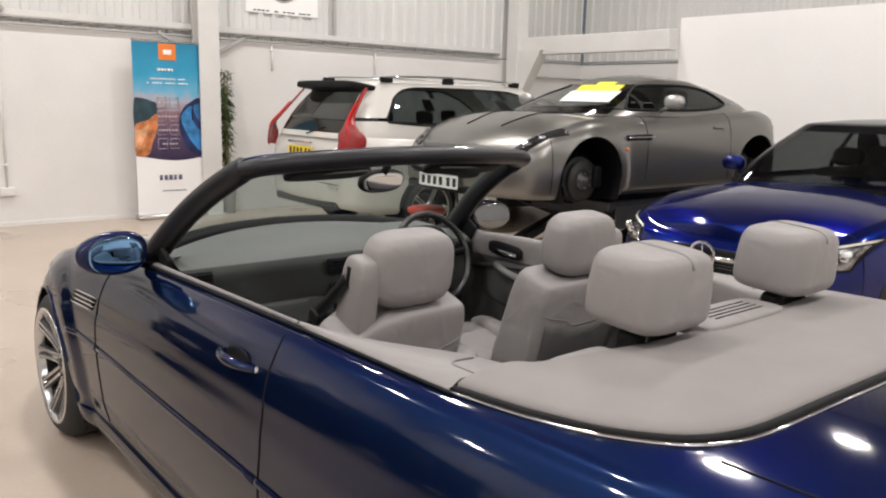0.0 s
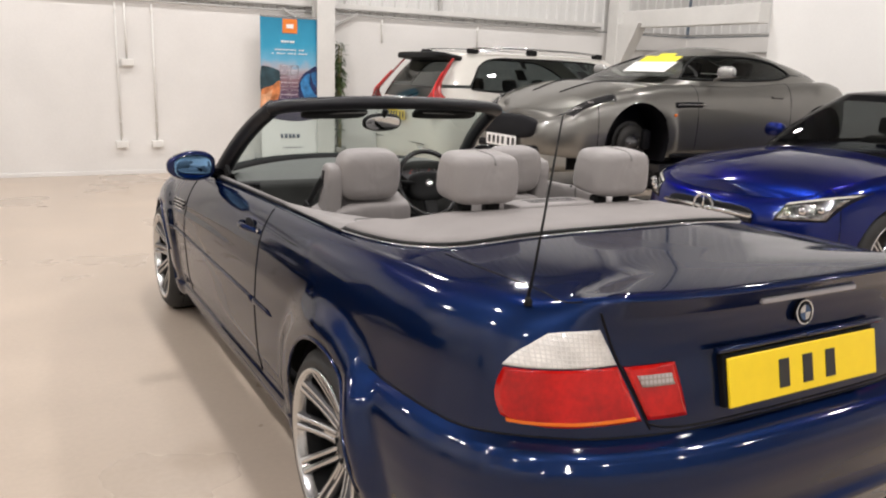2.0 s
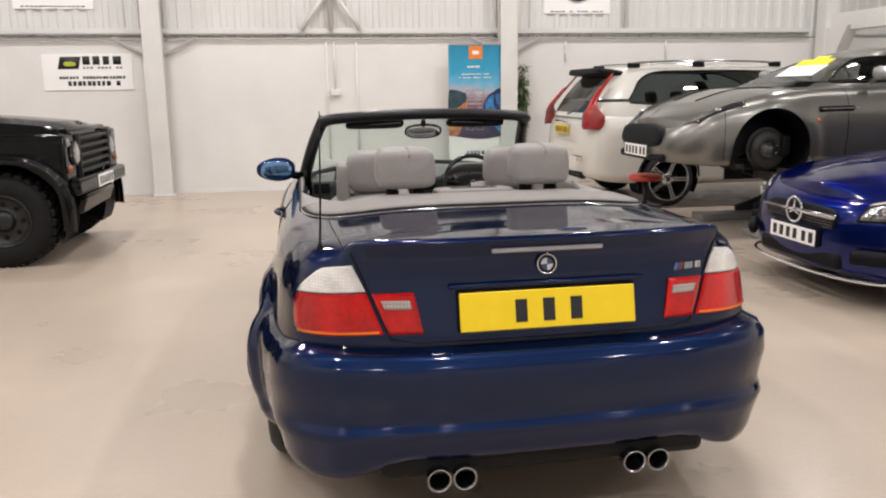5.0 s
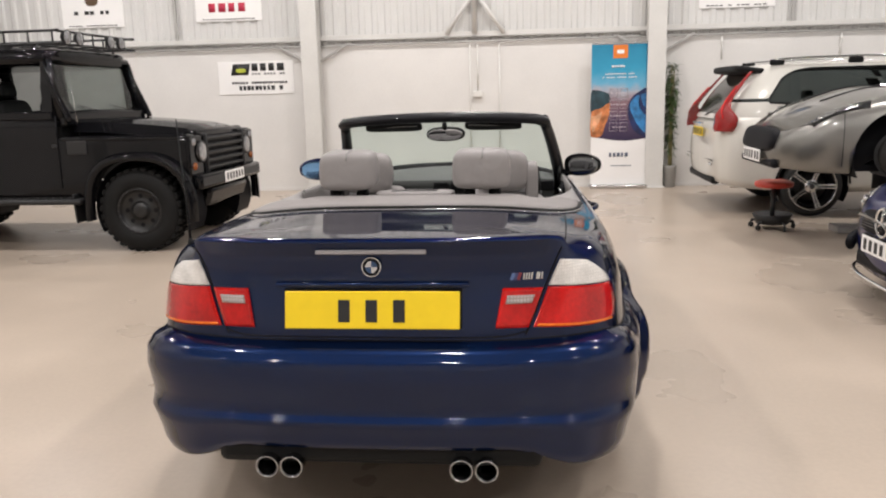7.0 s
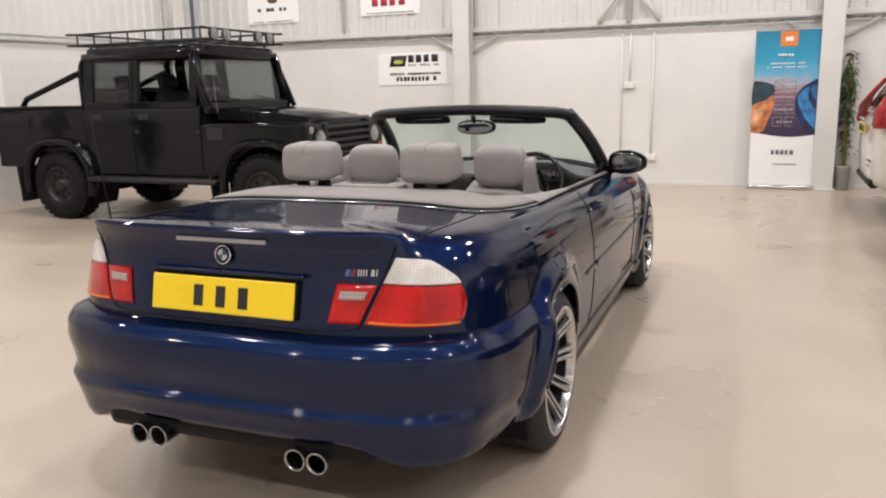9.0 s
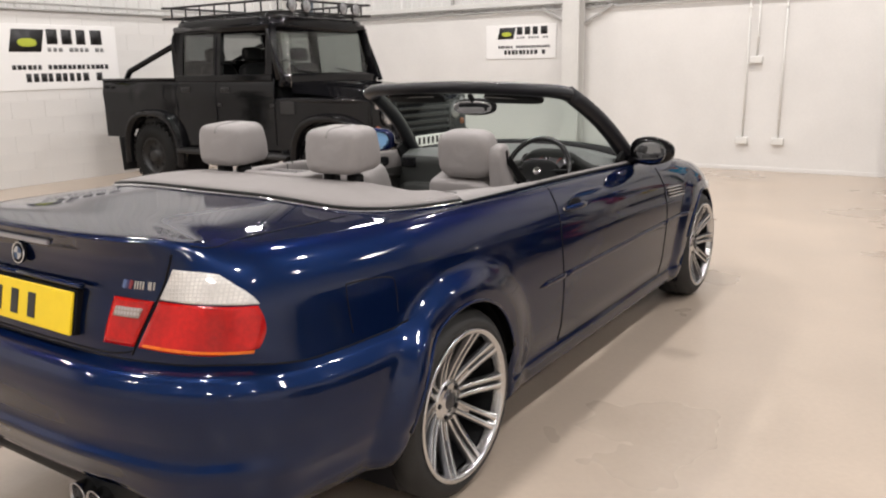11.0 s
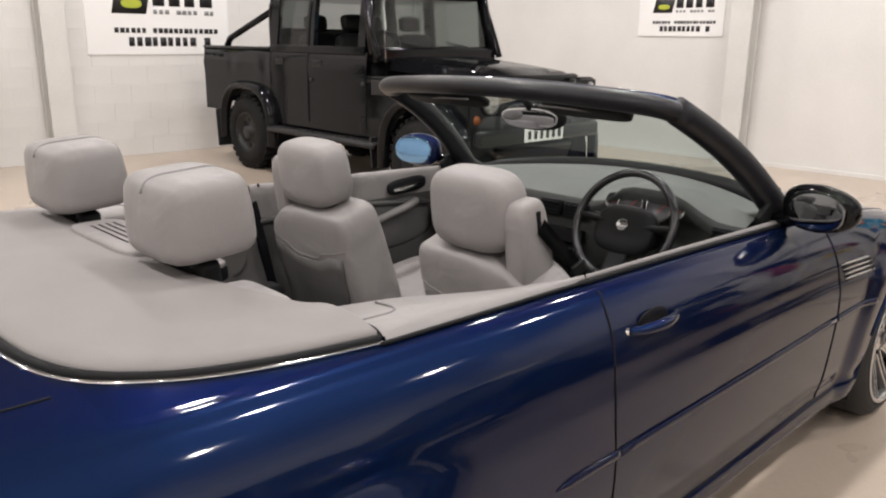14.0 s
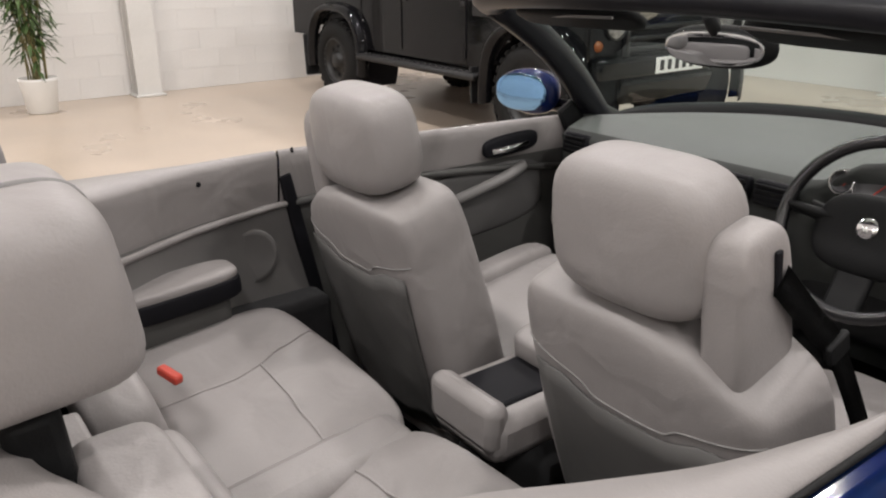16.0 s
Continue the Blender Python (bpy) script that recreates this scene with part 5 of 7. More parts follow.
def front_seat(x):
    st = empty("front_seat")
    st.parent = car
    out = 1 if x > 0 else -1
    lean = 17
    def back(p):
        f = p.z / 0.60
        wide = 1 - 0.05 * step(0.1, 0.5, f) - 0.14 * step(-0.2, 0.5, -f)
        return Vector((p.x * wide, p.y * (1 - 0.22 * f) + 0.05 * (p.x) ** 2 * 3, p.z - 0.065 * step(0.06, 0.22, out * p.x) * step(0.1, 0.5, f)))
    mb = pose(x, 1.927, 0.650, lean)
    shape = pill(0.45, 0.19, 0.63, 0.17, 0.26, None, None, 44, 28, back)
    skin = BVHTree.FromBMesh(shape)
    shape.transform(mb)
    part("backrest", shape, LEATHER, st)
    def stitch(pts):
        q = drape(skin, [(p, (0, 1, 0)) for p in smooth_path([(px, -0.2, pz) for px, pz in pts], 6)], 0.0008)
        part("seam", tube([mb @ p for p in q], 0.0018, 5), TRIM_G, st)
    stitch([(-0.205, 0.205), (-0.15, 0.192), (-0.09, 0.178), (-0.06, 0.160), (0, 0.158), (0.06, 0.160), (0.09, 0.178), (0.15, 0.192), (0.205, 0.205)])
    # thin dark sheet that paints the shade below the shoulder seam
    panel = []
    for i in range(13):
        px = -0.185 + 0.37 * i / 12
        top = 0.150 + 0.025 * step(0.07, 0.12, abs(px))
        panel.append(drape(skin, [((px * (1 - 0.12 * k / 10), -0.3, top - 0.40 * k / 10), (0, 1, 0)) for k in range(11)], 0.003))
    if all(len(r) == 11 for r in panel):
        pb = grid([[mb @ p for p in r] for r in panel])
        bmesh.ops.recalc_face_normals(pb, faces=pb.faces[:])
        bmesh.ops.solidify(pb, geom=pb.faces[:], thickness=0.003)
        part("back_panel", pb, BACK_SHADE, st, "darker panel for the shade on the seat's back")
    part("cushion", pill(0.46, 0.54, 0.17, 0.4, 0.35, pose(x, 2.33, 0.47, 8)), LEATHER, st)
    for s in (1, -1):
        part("bolster", pill(0.09, 0.46, 0.12, 0.6, 0.5, pose(x + s * 0.195, 2.34, 0.525, 8)), LEATHER, st)
    part("seat_base", rbox(0.44, 0.44, 0.16, 0.03, pose(x, 2.3, 0.33)), DARK, st)
    headrest(pose(x - out * 0.018, 1.817, 1.050, 9), 0.272, 0.145, 0.205, 0.02, st)
    xt = x - out * 0.016
    tower = empty("belt_guide")
    tower.parent = st
    part("tower", pill(0.066, 0.115, 0.24, 0.42, 0.35, pose(xt + out * 0.150, 1.840, 0.975, 12), None, 28, 16, lambda p: Vector((p.x, p.y * (1 - 1.4 * p.z), p.z))), LEATHER, tower, "grey belt guide beside the headrest")
    part("slot", rbox(0.006, 0.012, 0.06, 0.002, pose(xt + out * 0.184, 1.837, 1.038, 10)), SEAM, tower)
    belt = smooth_path([(xt + out * 0.186, 1.842, 1.030), (xt + out * 0.194, 1.88, 0.990), (xt + out * 0.197, 1.93, 0.945), (xt + out * 0.197, 1.98, 0.905), (xt + out * 0.212, 2.02, 0.83), (xt + out * 0.232, 2.08, 0.70), (xt + out * 0.24, 2.15, 0.54)], 5)
    strap = grid([[q + Vector((0, -0.012, -0.016)), q + Vector((out * 0.002, 0, 0)), q + Vector((0, 0.012, 0.016))] for q in belt])
    bmesh.ops.solidify(strap, geom=strap.faces[:], thickness=0.002)
    part("seat_belt", strap, DARK, st, "black seat belt webbing")
    part("belt_tongue", rbox(0.012, 0.05, 0.035, 0.004, pose(xt + out * 0.200, 1.985, 0.898, 20)), DARK, st)
    loop = smooth_path([(xt + out * 0.198, 1.98, 0.895), (xt + out * 0.165, 1.945, 0.902), (xt + out * 0.120, 1.900, 0.900), (xt + out * 0.070, 1.845, 0.885)], 4)
    band = grid([[q + Vector((-out * 0.010, 0.010, 0.018)), q, q + Vector((out * 0.012, -0.012, -0.020))] for q in loop])
    bmesh.ops.solidify(band, geom=band.faces[:], thickness=0.002)
    part("belt_loop", band, DARK, st, "black belt loop over the seat shoulder")
    return st


front_seat(0.375)
front_seat(-0.375)

rear = empty("rear_seat")
rear.parent = car
for s in (1, -1):
    x = s * 0.300
    def hollow(p, s=s):
        dip = 0.030 * step(0.12, 0.02, s * p.x) * step(0.10, 0.04, p.y) * (p.z > 0)
        return Vector((p.x, p.y, p.z - dip - 0.015 * step(0.05, 0.24, -s * p.x) * (p.z > 0)))
    cu = pill(0.60, 0.47, 0.16, 0.35, 0.30, pose(x, 1.475, 0.555, 6), None, 48, 24, hollow)
    cskin = BVHTree.FromBMesh(cu)
    part("cushion", cu, LEATHER, rear)
    part("backrest", pill(0.54, 0.11, 0.28, 0.3, 0.3, pose(x, 1.245, 0.675, 14)), LEATHER, rear)
    for line in ([(s * 0.34, 1.30), (s * 0.338, 1.45), (s * 0.330, 1.545)], [(s * 0.330, 1.545), (s * 0.18, 1.540), (s * 0.02, 1.532)], [(s * 0.330, 1.545), (s * 0.35, 1.62), (s * 0.38, 1.68)]):
        q = drape(cskin, [(p, (0, 0, -1)) for p in smooth_path([(a, c, 0.7) for a, c in line], 8)], 0.0006)
        if len(q) > 2:
            part("seam", tube(q, 0.0024, 6), LEATHER, rear)
    headrest(pose(s * 0.287, 1.068, 1.136, 4), 0.250, 0.184, 0.162, 0.09, rear, True)
    for d in (-0.055, 0.055):
        part("post_sleeve", rbox(0.052, 0.048, 0.095, 0.012, pose(s * 0.287 + d, 1.072, 1.003, 4)), DARK, rear, "thick black headrest sleeve")
    part("shelf_tray", rbox(0.16, 0.085, 0.02, 0.006, pose(s * 0.29, 1.085, 0.948)), LEATHER, rear)
    for k in range(9):
        part("shelf_slot", rbox(0.006, 0.055, 0.006, 0.002, pose(s * 0.29 - 0.056 + 0.014 * k, 1.075, 0.957)), SEAM, rear)
    part("post_collar", lathe([(0, 0.012), (0.018, 0.012), (0.024, 0.006), (0.026, 0.0)], 18, "Z", pose(s * 0.337, 1.085, 0.957)), TRIM_G, rear)
    part("roll_bar_cover", pill(0.19, 0.085, 0.05, 0.35, 0.4, pose(s * 0.40, 1.135, 0.962)), LEATHER, rear)
    part("cover_seam", tube(smooth_path([(s * 0.485, 1.10, 0.975), (s * 0.47, 1.12, 0.988), (s * 0.47, 1.15, 0.988), (s * 0.485, 1.172, 0.975)], 4), 0.002, 5), TRIM_G, rear)
part("centre_console", rbox(0.12, 0.42, 0.12, 0.03, pose(0, 1.46, 0.555, 6)), LEATHER, rear)
part("belt_buckle", rbox(0.055, 0.02, 0.018, 0.005, pose(-0.335, 1.37, 0.668, 0, 10, 20)), RED, rear, "red belt buckle")
grille = empty("rear_shelf_grille")
grille.parent = car
part("pad", pill(0.34, 0.125, 0.036, 0.35, 0.4, pose(0, 1.052, 1.026)), LEATHER, grille, "raised grey shelf between the headrests")
for k in range(4):
    part("slot", rbox(0.20, 0.0065, 0.005, 0.002, pose(0, 1.026 + 0.017 * k, 1.0425)), SEAM, grille, "dark air slot")

part("cabin_floor", box(-0.64, 0.64, 1.0, 3.1, 0.22, 0.26, 0.01), CARPET, car, "black carpet")
part("rear_bulkhead", rbox(1.22, 0.05, 0.66, 0.02, pose(0, 1.105, 0.62, 8)), CARPET, car)
part("front_bulkhead", rbox(1.3, 0.05, 0.6, 0.02, pose(0, 3.15, 0.56)), CARPET, car)
part("tunnel", rbox(0.24, 1.2, 0.30, 0.06, pose(0, 2.45, 0.40)), CARPET, car)
cons = empty("centre_console")
cons.parent = car
part("tray", rbox(0.20, 0.62, 0.10, 0.03, pose(0.01, 2.09, 0.575)), LEATHER, cons)
part("well", rbox(0.13, 0.20, 0.02, 0.01, pose(0.01, 1.91, 0.622)), SEAM, cons)
part("rear_lip", rbox(0.19, 0.05, 0.10, 0.02, pose(0.01, 1.80, 0.60)), LEATHER, cons)
part("armrest", pill(0.17, 0.30, 0.07, 0.4, 0.4, pose(0, 2.12, 0.655, 4)), LEATHER, cons)
part("gear_lever", tube([(0, 2.55, 0.58), (0, 2.57, 0.70), (0, 2.57, 0.74)], [0.03, 0.014, 0.024], 10), DARK, cons)
part("handbrake", tube([(0.05, 2.25, 0.62), (0.05, 2.42, 0.68)], 0.016, 8), DARK, cons)

# dash: a swept top, vents, clocks and column
dash = empty("dashboard")
dash.parent = car
Q = []
for k in range(29):
    x = -0.66 + 1.32 * k / 28
    hood = math.exp(-(((x - 0.345) / 0.17) ** 4))
    mid = math.exp(-((x / 0.16) ** 4))
    yf = 3.20 - 0.55 * (x / 0.66) ** 2 * 0.5
    Q.append([Vector((x, yf, 0.955 - 0.035 * (x / 0.66) ** 2)), Vector((x, yf - 0.15, 0.955 - 0.02 * (x / 0.66) ** 2 + 0.008 * hood)), Vector((x, 2.80 - 0.02 * mid, 0.935 + 0.055 * hood)), Vector((x, 2.72 - 0.05 * hood, 0.905 + 0.085 * hood)), Vector((x, 2.695 - 0.05 * hood, 0.885 + 0.085 * hood)),
              Vector((x, 2.70 + 0.06 * hood, 0.86 + 0.03 * hood)), Vector((x, 2.70 + 0.05 * hood - 0.03 * mid, 0.80)), Vector((x, 2.68, 0.74)), Vector((x, 2.68, 0.70)), Vector((x, 2.73, 0.60)), Vector((x, 2.80, 0.48))])
# lit top and shaded face get their own tone of one skin
for nm, keep_, mt in (("dash_top", lambda i, j: j < 3, DASH), ("dash_face", lambda i, j: j >= 3, DASH_SHADE)):
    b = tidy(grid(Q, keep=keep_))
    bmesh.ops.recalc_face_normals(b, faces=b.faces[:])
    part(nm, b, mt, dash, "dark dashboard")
part("lower_dash", pill(0.58, 0.20, 0.17, 0.4, 0.35, pose(-0.36, 2.72, 0.665, -12)), DASH_SHADE, dash, "lower dash and glove box in shaded grey")
part("knee_panel", pill(0.50, 0.18, 0.14, 0.4, 0.35, pose(0.37, 2.76, 0.635, -12)), DARK, dash)
for vx in (-0.055, 0.055, -0.60, 0.61):
    vent = empty("air_vent")
    vent.parent = dash
    w = 0.095
    part("frame", rbox(w, 0.03, 0.06, 0.008, pose(vx, 2.668 if abs(vx) < 0.1 else 2.70, 0.868, -10)), SEAM, vent)
    for k in range(4):
        part("slat", rbox(w - 0.012, 0.012, 0.005, 0.001, pose(vx, 2.652 if abs(vx) < 0.1 else 2.684, 0.848 + 0.0135 * k, -10)), DARK, vent)
part("radio", rbox(0.19, 0.02, 0.05, 0.004, pose(0, 2.662, 0.775, -6)), DARK, dash)
part("climate_panel", rbox(0.19, 0.02, 0.05, 0.004, pose(0, 2.66, 0.715, -6)), SEAM, dash)
for k in range(7):
    part("button", rbox(0.018, 0.008, 0.010, 0.002, pose(-0.075 + 0.025 * k, 2.648, 0.73, -6)), ALLOY_D, dash)
for k, (cx, r) in enumerate(((0.270, 0.046), (0.378, 0.046), (0.198, 0.026), (0.446, 0.026))):
    dial = lathe([(0, 0.0), (r - 0.005, 0.0), (r - 0.004, -0.006), (r, -0.007), (r + 0.002, 0.0)], 28, "Y", pose(cx, 2.685, 0.930, -16))
    part("dial", dial, mat("grey dial", (0.10, 0.10, 0.105), 0.4), dash, "dark ringed instrument dial")
    part("dial_ring", tube([(cx + r * math.cos(a), 2.680 + 0.27 * r * math.sin(a) - 0.004, 0.930 + 0.96 * r * math.sin(a)) for a in np.linspace(0, 2 * math.pi, 25)[:-1]], 0.0022, 6, None, True), ALLOY, dash, "bright dial ring")
    part("needle", rbox(0.003, 0.002, r * 0.8, 0.0005, pose(cx + 0.01, 2.680, 0.930, -16, 40)), RED, dash)
wheel_root = empty("steering_wheel")
wheel_root.parent = car
wheel_root.matrix_local = pose(0.325, 2.555, 0.882, 66)
# local z looks at the driver
part("rim", tube([(0.178 * math.cos(2 * math.pi * k / 40), 0.178 * math.sin(2 * math.pi * k / 40), 0) for k in range(40)], 0.0138, 12, None, True), mat("black leather rim", (0.012, 0.012, 0.013), 0.27, 0, 0.1, 20.0, 0.1, 300), wheel_root)
part("airbag", pill(0.225, 0.165, 0.06, 0.6, 0.7, pose(0, -0.012, -0.022)), DARK, wheel_root)
part("lower_spoke", rbox(0.075, 0.12, 0.022, 0.009, pose(0, -0.120, -0.018, -8)), DARK, wheel_root)
for a in (4, 176):
    c, n_ = math.cos(math.radians(a)), math.sin(math.radians(a))
    part("spoke", tube([(0.06 * c, 0.06 * n_, -0.028), (0.12 * c, 0.12 * n_, -0.02), (0.174 * c, 0.174 * n_, -0.004)], [0.034, 0.028, 0.020], 8, None, False, 0.5), DARK, wheel_root)
part("emblem", lathe([(0, 0.004), (0.017, 0.004), (0.021, 0.0)], 20, "Z", pose(0, 0, 0.010)), CHROME, wheel_root, "round bright emblem")
part("column", tube([(0, 0, -0.05), (0, 0, -0.30)], 0.04, 12), DARK, wheel_root)
for s in (1, -1):
    part("stalk", tube([(s * 0.03, 0.01, -0.06), (s * 0.15, 0.03, -0.05)], 0.008, 6), DARK, wheel_root)

# ---- the black pickup ----
BLACK_T = mat("black textured plastic", (0.012, 0.012, 0.013), 0.55, 0, 0.15, 20.0, 0.2, 200)
LAMP_G = mat("dull lamp glass", (0.30, 0.30, 0.31), 0.12, 0.5, 0.5, 30.0, 0.3, 80, 0.6)
PICK_W = glass("pickup side glass", (0.34, 0.36, 0.36))
TYRE_W = mat("off-road tyre rubber", (0.007, 0.007, 0.007), 0.75, 0, 0.2, 10.0, 0.4, 60, 0.0, 0.25)
pick = empty("pickup_truck", pose(-7.17, 5.93, 0, 0, 0, -91.2) @ Matrix.Diagonal((1.0, 1.035, 1.02, 1)))
tagged(pick, "gloss black double cab off-road pickup with a roof rack", "pickup truck")


def side_panel(name, y0, y1, zt, s, arches, x=0.845, zb=0.60, mat_=None):
    """A slab side whose lower edge follows the wheel arches, with a swage line and a thickness."""
    n = int((y1 - y0) / 0.02) + 1
    P = []
    for i in range(n + 1):
        y = y0 + (y1 - y0) * i / n
        low = zb
        for ya, R in arches:
            if abs(y - ya) < R:
                low = max(low, 0.40 + math.sqrt(R * R - (y - ya) ** 2))
        row = []
        for f in range(9):
            z = low + (zt - low) * f / 8
            dx = 0.012 * math.exp(-((z - 1.12) / 0.02) ** 2) - 0.012 * step(1.12, 1.32, z)
            row.append(Vector((s * (x + dx), y, z)))
        row.append(Vector((s * (x - 0.05), y, zt)))
        P.append(row)
    b = grid(P)
    bmesh.ops.recalc_face_normals(b, faces=b.faces[:])
    return part(name, b, mat_ or BLACK_P, pick)


PA = [(0.98, 0.475), (3.81, 0.475)]
for s in (1, -1):
    side_panel("bed_side", 0.0, 1.44, 1.30, s, PA)
    side_panel("rear_door", 1.45, 2.12, 1.30, s, PA)
    side_panel("front_door", 2.13, 3.03, 1.30, s, PA)
    side_panel("front_wing", 3.04, 4.30, 1.09, s, PA)
    for ya, R in PA:
        flare = []
        for a in np.linspace(math.radians(-12), math.radians(192), 29):
            c, n_ = math.cos(a), math.sin(a)
            k = 0.95 / (abs(c) ** 2.7 + abs(n_) ** 2.7) ** (1 / 2.7)
            flare.append([Vector((s * xx, ya + r * k * c, 0.40 + r * (k if n_ > 0 else 0.95) * n_)) for xx, r in ((0.840, 0.585), (0.885, 0.578), (0.925, 0.560), (0.940, 0.535), (0.938, 0.500), (0.840, 0.492))])
        b = grid(flare)
        bmesh.ops.recalc_face_normals(b, faces=b.faces[:])
        part("arch_extension", b, BLACK_P, pick, "gloss black squared wheel arch flare")
        part("wheel_housing", arch_liner(ya, 0.40, 0.475, s * 0.45, s * 0.82), SEAM, pick)
    # cab upper with window openings: posts, header rail and glass
    def post(y0, y1, name="window_post"):
        b = bmesh.new()
        P = []
        for z, xx in ((1.29, 0.832), (1.62, 0.80), (1.88, 0.765)):
            P.append([Vector((s * xx, y0, z)), Vector((s * xx, y1, z)), Vector((s * (xx - 0.05), y1, z)), Vector((s * (xx - 0.05), y0, z))])
        b = grid(P, closed_v=True)
        bmesh.ops.recalc_face_normals(b, faces=b.faces[:])
        part(name, b, BLACK_P, pick, smooth=False)
    for y0, y1 in ((1.43, 1.56), (2.08, 2.20), (2.90, 3.0)):
        post(y0, y1)
    part("roof_rail", tube([(s * 0.762, 1.43, 1.88), (s * 0.762, 2.95, 1.88)], 0.045, 8), BLACK_P, pick)
    part("belt_rail", box(min(s * 0.80, s * 0.842), max(s * 0.80, s * 0.842), 1.43, 3.0, 1.27, 1.345, 0.01), BLACK_P, pick)
    for y0, y1, nm in ((1.56, 2.08, "rear_side_window"), (2.20, 2.90, "front_side_window")):
        b = grid([[Vector((s * 0.815, y0, 1.33)), Vector((s * 0.765, y0, 1.86))], [Vector((s * 0.815, y1, 1.33)), Vector((s * 0.765, y1, 1.86))]])
        if nm.startswith("rear") or s < 0:
            part(nm, b, PICK_W, pick, "dark tinted window")
        else:
            b.free()
    part("door_gap", tube([(s * 0.848, 2.125, 0.62), (s * 0.85, 2.125, 1.1), (s * 0.835, 2.125, 1.32), (s * 0.79, 2.125, 1.78)], 0.005, 5), SEAM, pick)
    part("door_gap", tube([(s * 0.848, 1.445, 0.62), (s * 0.85, 1.445, 1.1), (s * 0.835, 1.445, 1.30)], 0.005, 5), SEAM, pick)
    part("door_gap", tube([(s * 0.848, 3.035, 0.62), (s * 0.85, 3.035, 1.1), (s * 0.835, 3.035, 1.30)], 0.005, 5), SEAM, pick)
    for y in (1.60, 2.26):
        h = empty("door_handle")
        h.parent = pick
        part("plate", rbox(0.012, 0.14, 0.06, 0.004, pose(s * 0.85, y + 0.02, 1.18)), BLACK_T, h)
        part("lever", rbox(0.02, 0.10, 0.02, 0.006, pose(s * 0.862, y + 0.02, 1.19)), BLACK_T, h)
    for y in (2.18, 3.0):
        part("hinge", rbox(0.016, 0.05, 0.035, 0.004, pose(s * 0.852, y, 1.02)), BLACK_T, pick)
    # side step with studs
    st = empty("side_step")
    st.parent = pick
    part("board", rbox(0.17, 1.75, 0.035, 0.012, pose(s * 0.84, 2.38, 0.50)), BLACK_T, st)
    part("bar", tube([(s * 0.935, 1.50, 0.49), (s * 0.935, 3.25, 0.49)], 0.028, 8), BLACK_T, st)
    for k in range(20):
        part("stud", rbox(0.012, 0.03, 0.014, 0.003, pose(s * 0.905, 1.60 + 0.08 * k, 0.525)), ALLOY_D, st)
    part("sill_rail", box(min(s * 0.78, s * 0.84), max(s * 0.78, s * 0.84), 1.45, 3.3, 0.54, 0.61, 0.01), BLACK_P, pick)
    part("mud_flap", rbox(0.30, 0.02, 0.42, 0.005, pose(s * 0.78, 0.38, 0.40, 4)), BLACK_T, pick)
    part("mud_flap", rbox(0.26, 0.02, 0.28, 0.005, pose(s * 0.78, 3.17, 0.42, 4)), BLACK_T, pick)
    part("tail_light", lathe([(0, -0.02), (0.04, -0.016), (0.045, 0.0)], 18, "Y", pose(s * 0.70, -0.005, 1.0)), RED_L, pick)
    part("side_vent", rbox(0.012, 0.20, 0.13, 0.006, pose(s * 0.85, 3.22, 1.0)), BLACK_T, pick)
    # external hoop tubes by the screen
    part("screen_tube", tube(smooth_path([(s * 0.80, 3.16, 1.25), (s * 0.80, 3.06, 1.50), (s * 0.765, 2.93, 1.84), (s * 0.74, 2.80, 1.95)], 5), 0.032, 10), BLACK_P, pick, "black tube up the screen pillar")

part("bed_floor", box(-0.80, 0.80, 0.02, 1.44, 0.78, 0.84, 0.01), BLACK_T, pick)
part("tailgate", box(-0.79, 0.79, -0.02, 0.03, 0.66, 1.30, 0.012), BLACK_P, pick)
part("bed_front", box(-0.79, 0.79, 1.40, 1.45, 0.66, 1.31, 0.01), BLACK_P, pick)
for s in (1, -1):
    part("bed_rail", box(min(s * 0.72, s * 0.85), max(s * 0.72, s * 0.85), 0.0, 1.43, 1.285, 1.315, 0.012), BLACK_P, pick)
part("cab_back", box(-0.79, 0.79, 1.40, 1.45, 1.31, 1.52, 0.01), BLACK_P, pick)
g = grid([[Vector((-0.74, 1.425, 1.5)), Vector((-0.70, 1.425, 1.86))], [Vector((0.74, 1.425, 1.5)), Vector((0.70, 1.425, 1.86))]])
part("rear_window", g, PICK_W, pick)
part("roof", pill(1.60, 1.64, 0.20, 0.3, 0.25, pose(0, 2.19, 1.90)), BLACK_P, pick)
part("roof_header", box(-0.76, 0.76, 2.86, 3.0, 1.84, 1.93, 0.03), BLACK_P, pick)
g = grid([[Vector((-0.76, 3.06, 1.33)), Vector((-0.72, 2.95, 1.85))], [Vector((0, 3.085, 1.33)), Vector((0, 2.975, 1.85))], [Vector((0.76, 3.06, 1.33)), Vector((0.72, 2.95, 1.85))]])
part("windscreen", g, glass("screen glass", (0.66, 0.72, 0.69)), pick)
for s in (1, -1):
    part("screen_pillar", tube([(s * 0.79, 3.07, 1.28), (s * 0.745, 2.96, 1.87)], 0.045, 8), BLACK_P, pick)
    part("wiper", tube([(s * 0.30 - 0.1, 3.10, 1.345), (s * 0.30 + 0.2, 3.075, 1.40)], 0.007, 6), BLACK_T, pick)
part("screen_base", box(-0.80, 0.80, 3.0, 3.12, 1.20, 1.345, 0.025), BLACK_P, pick)
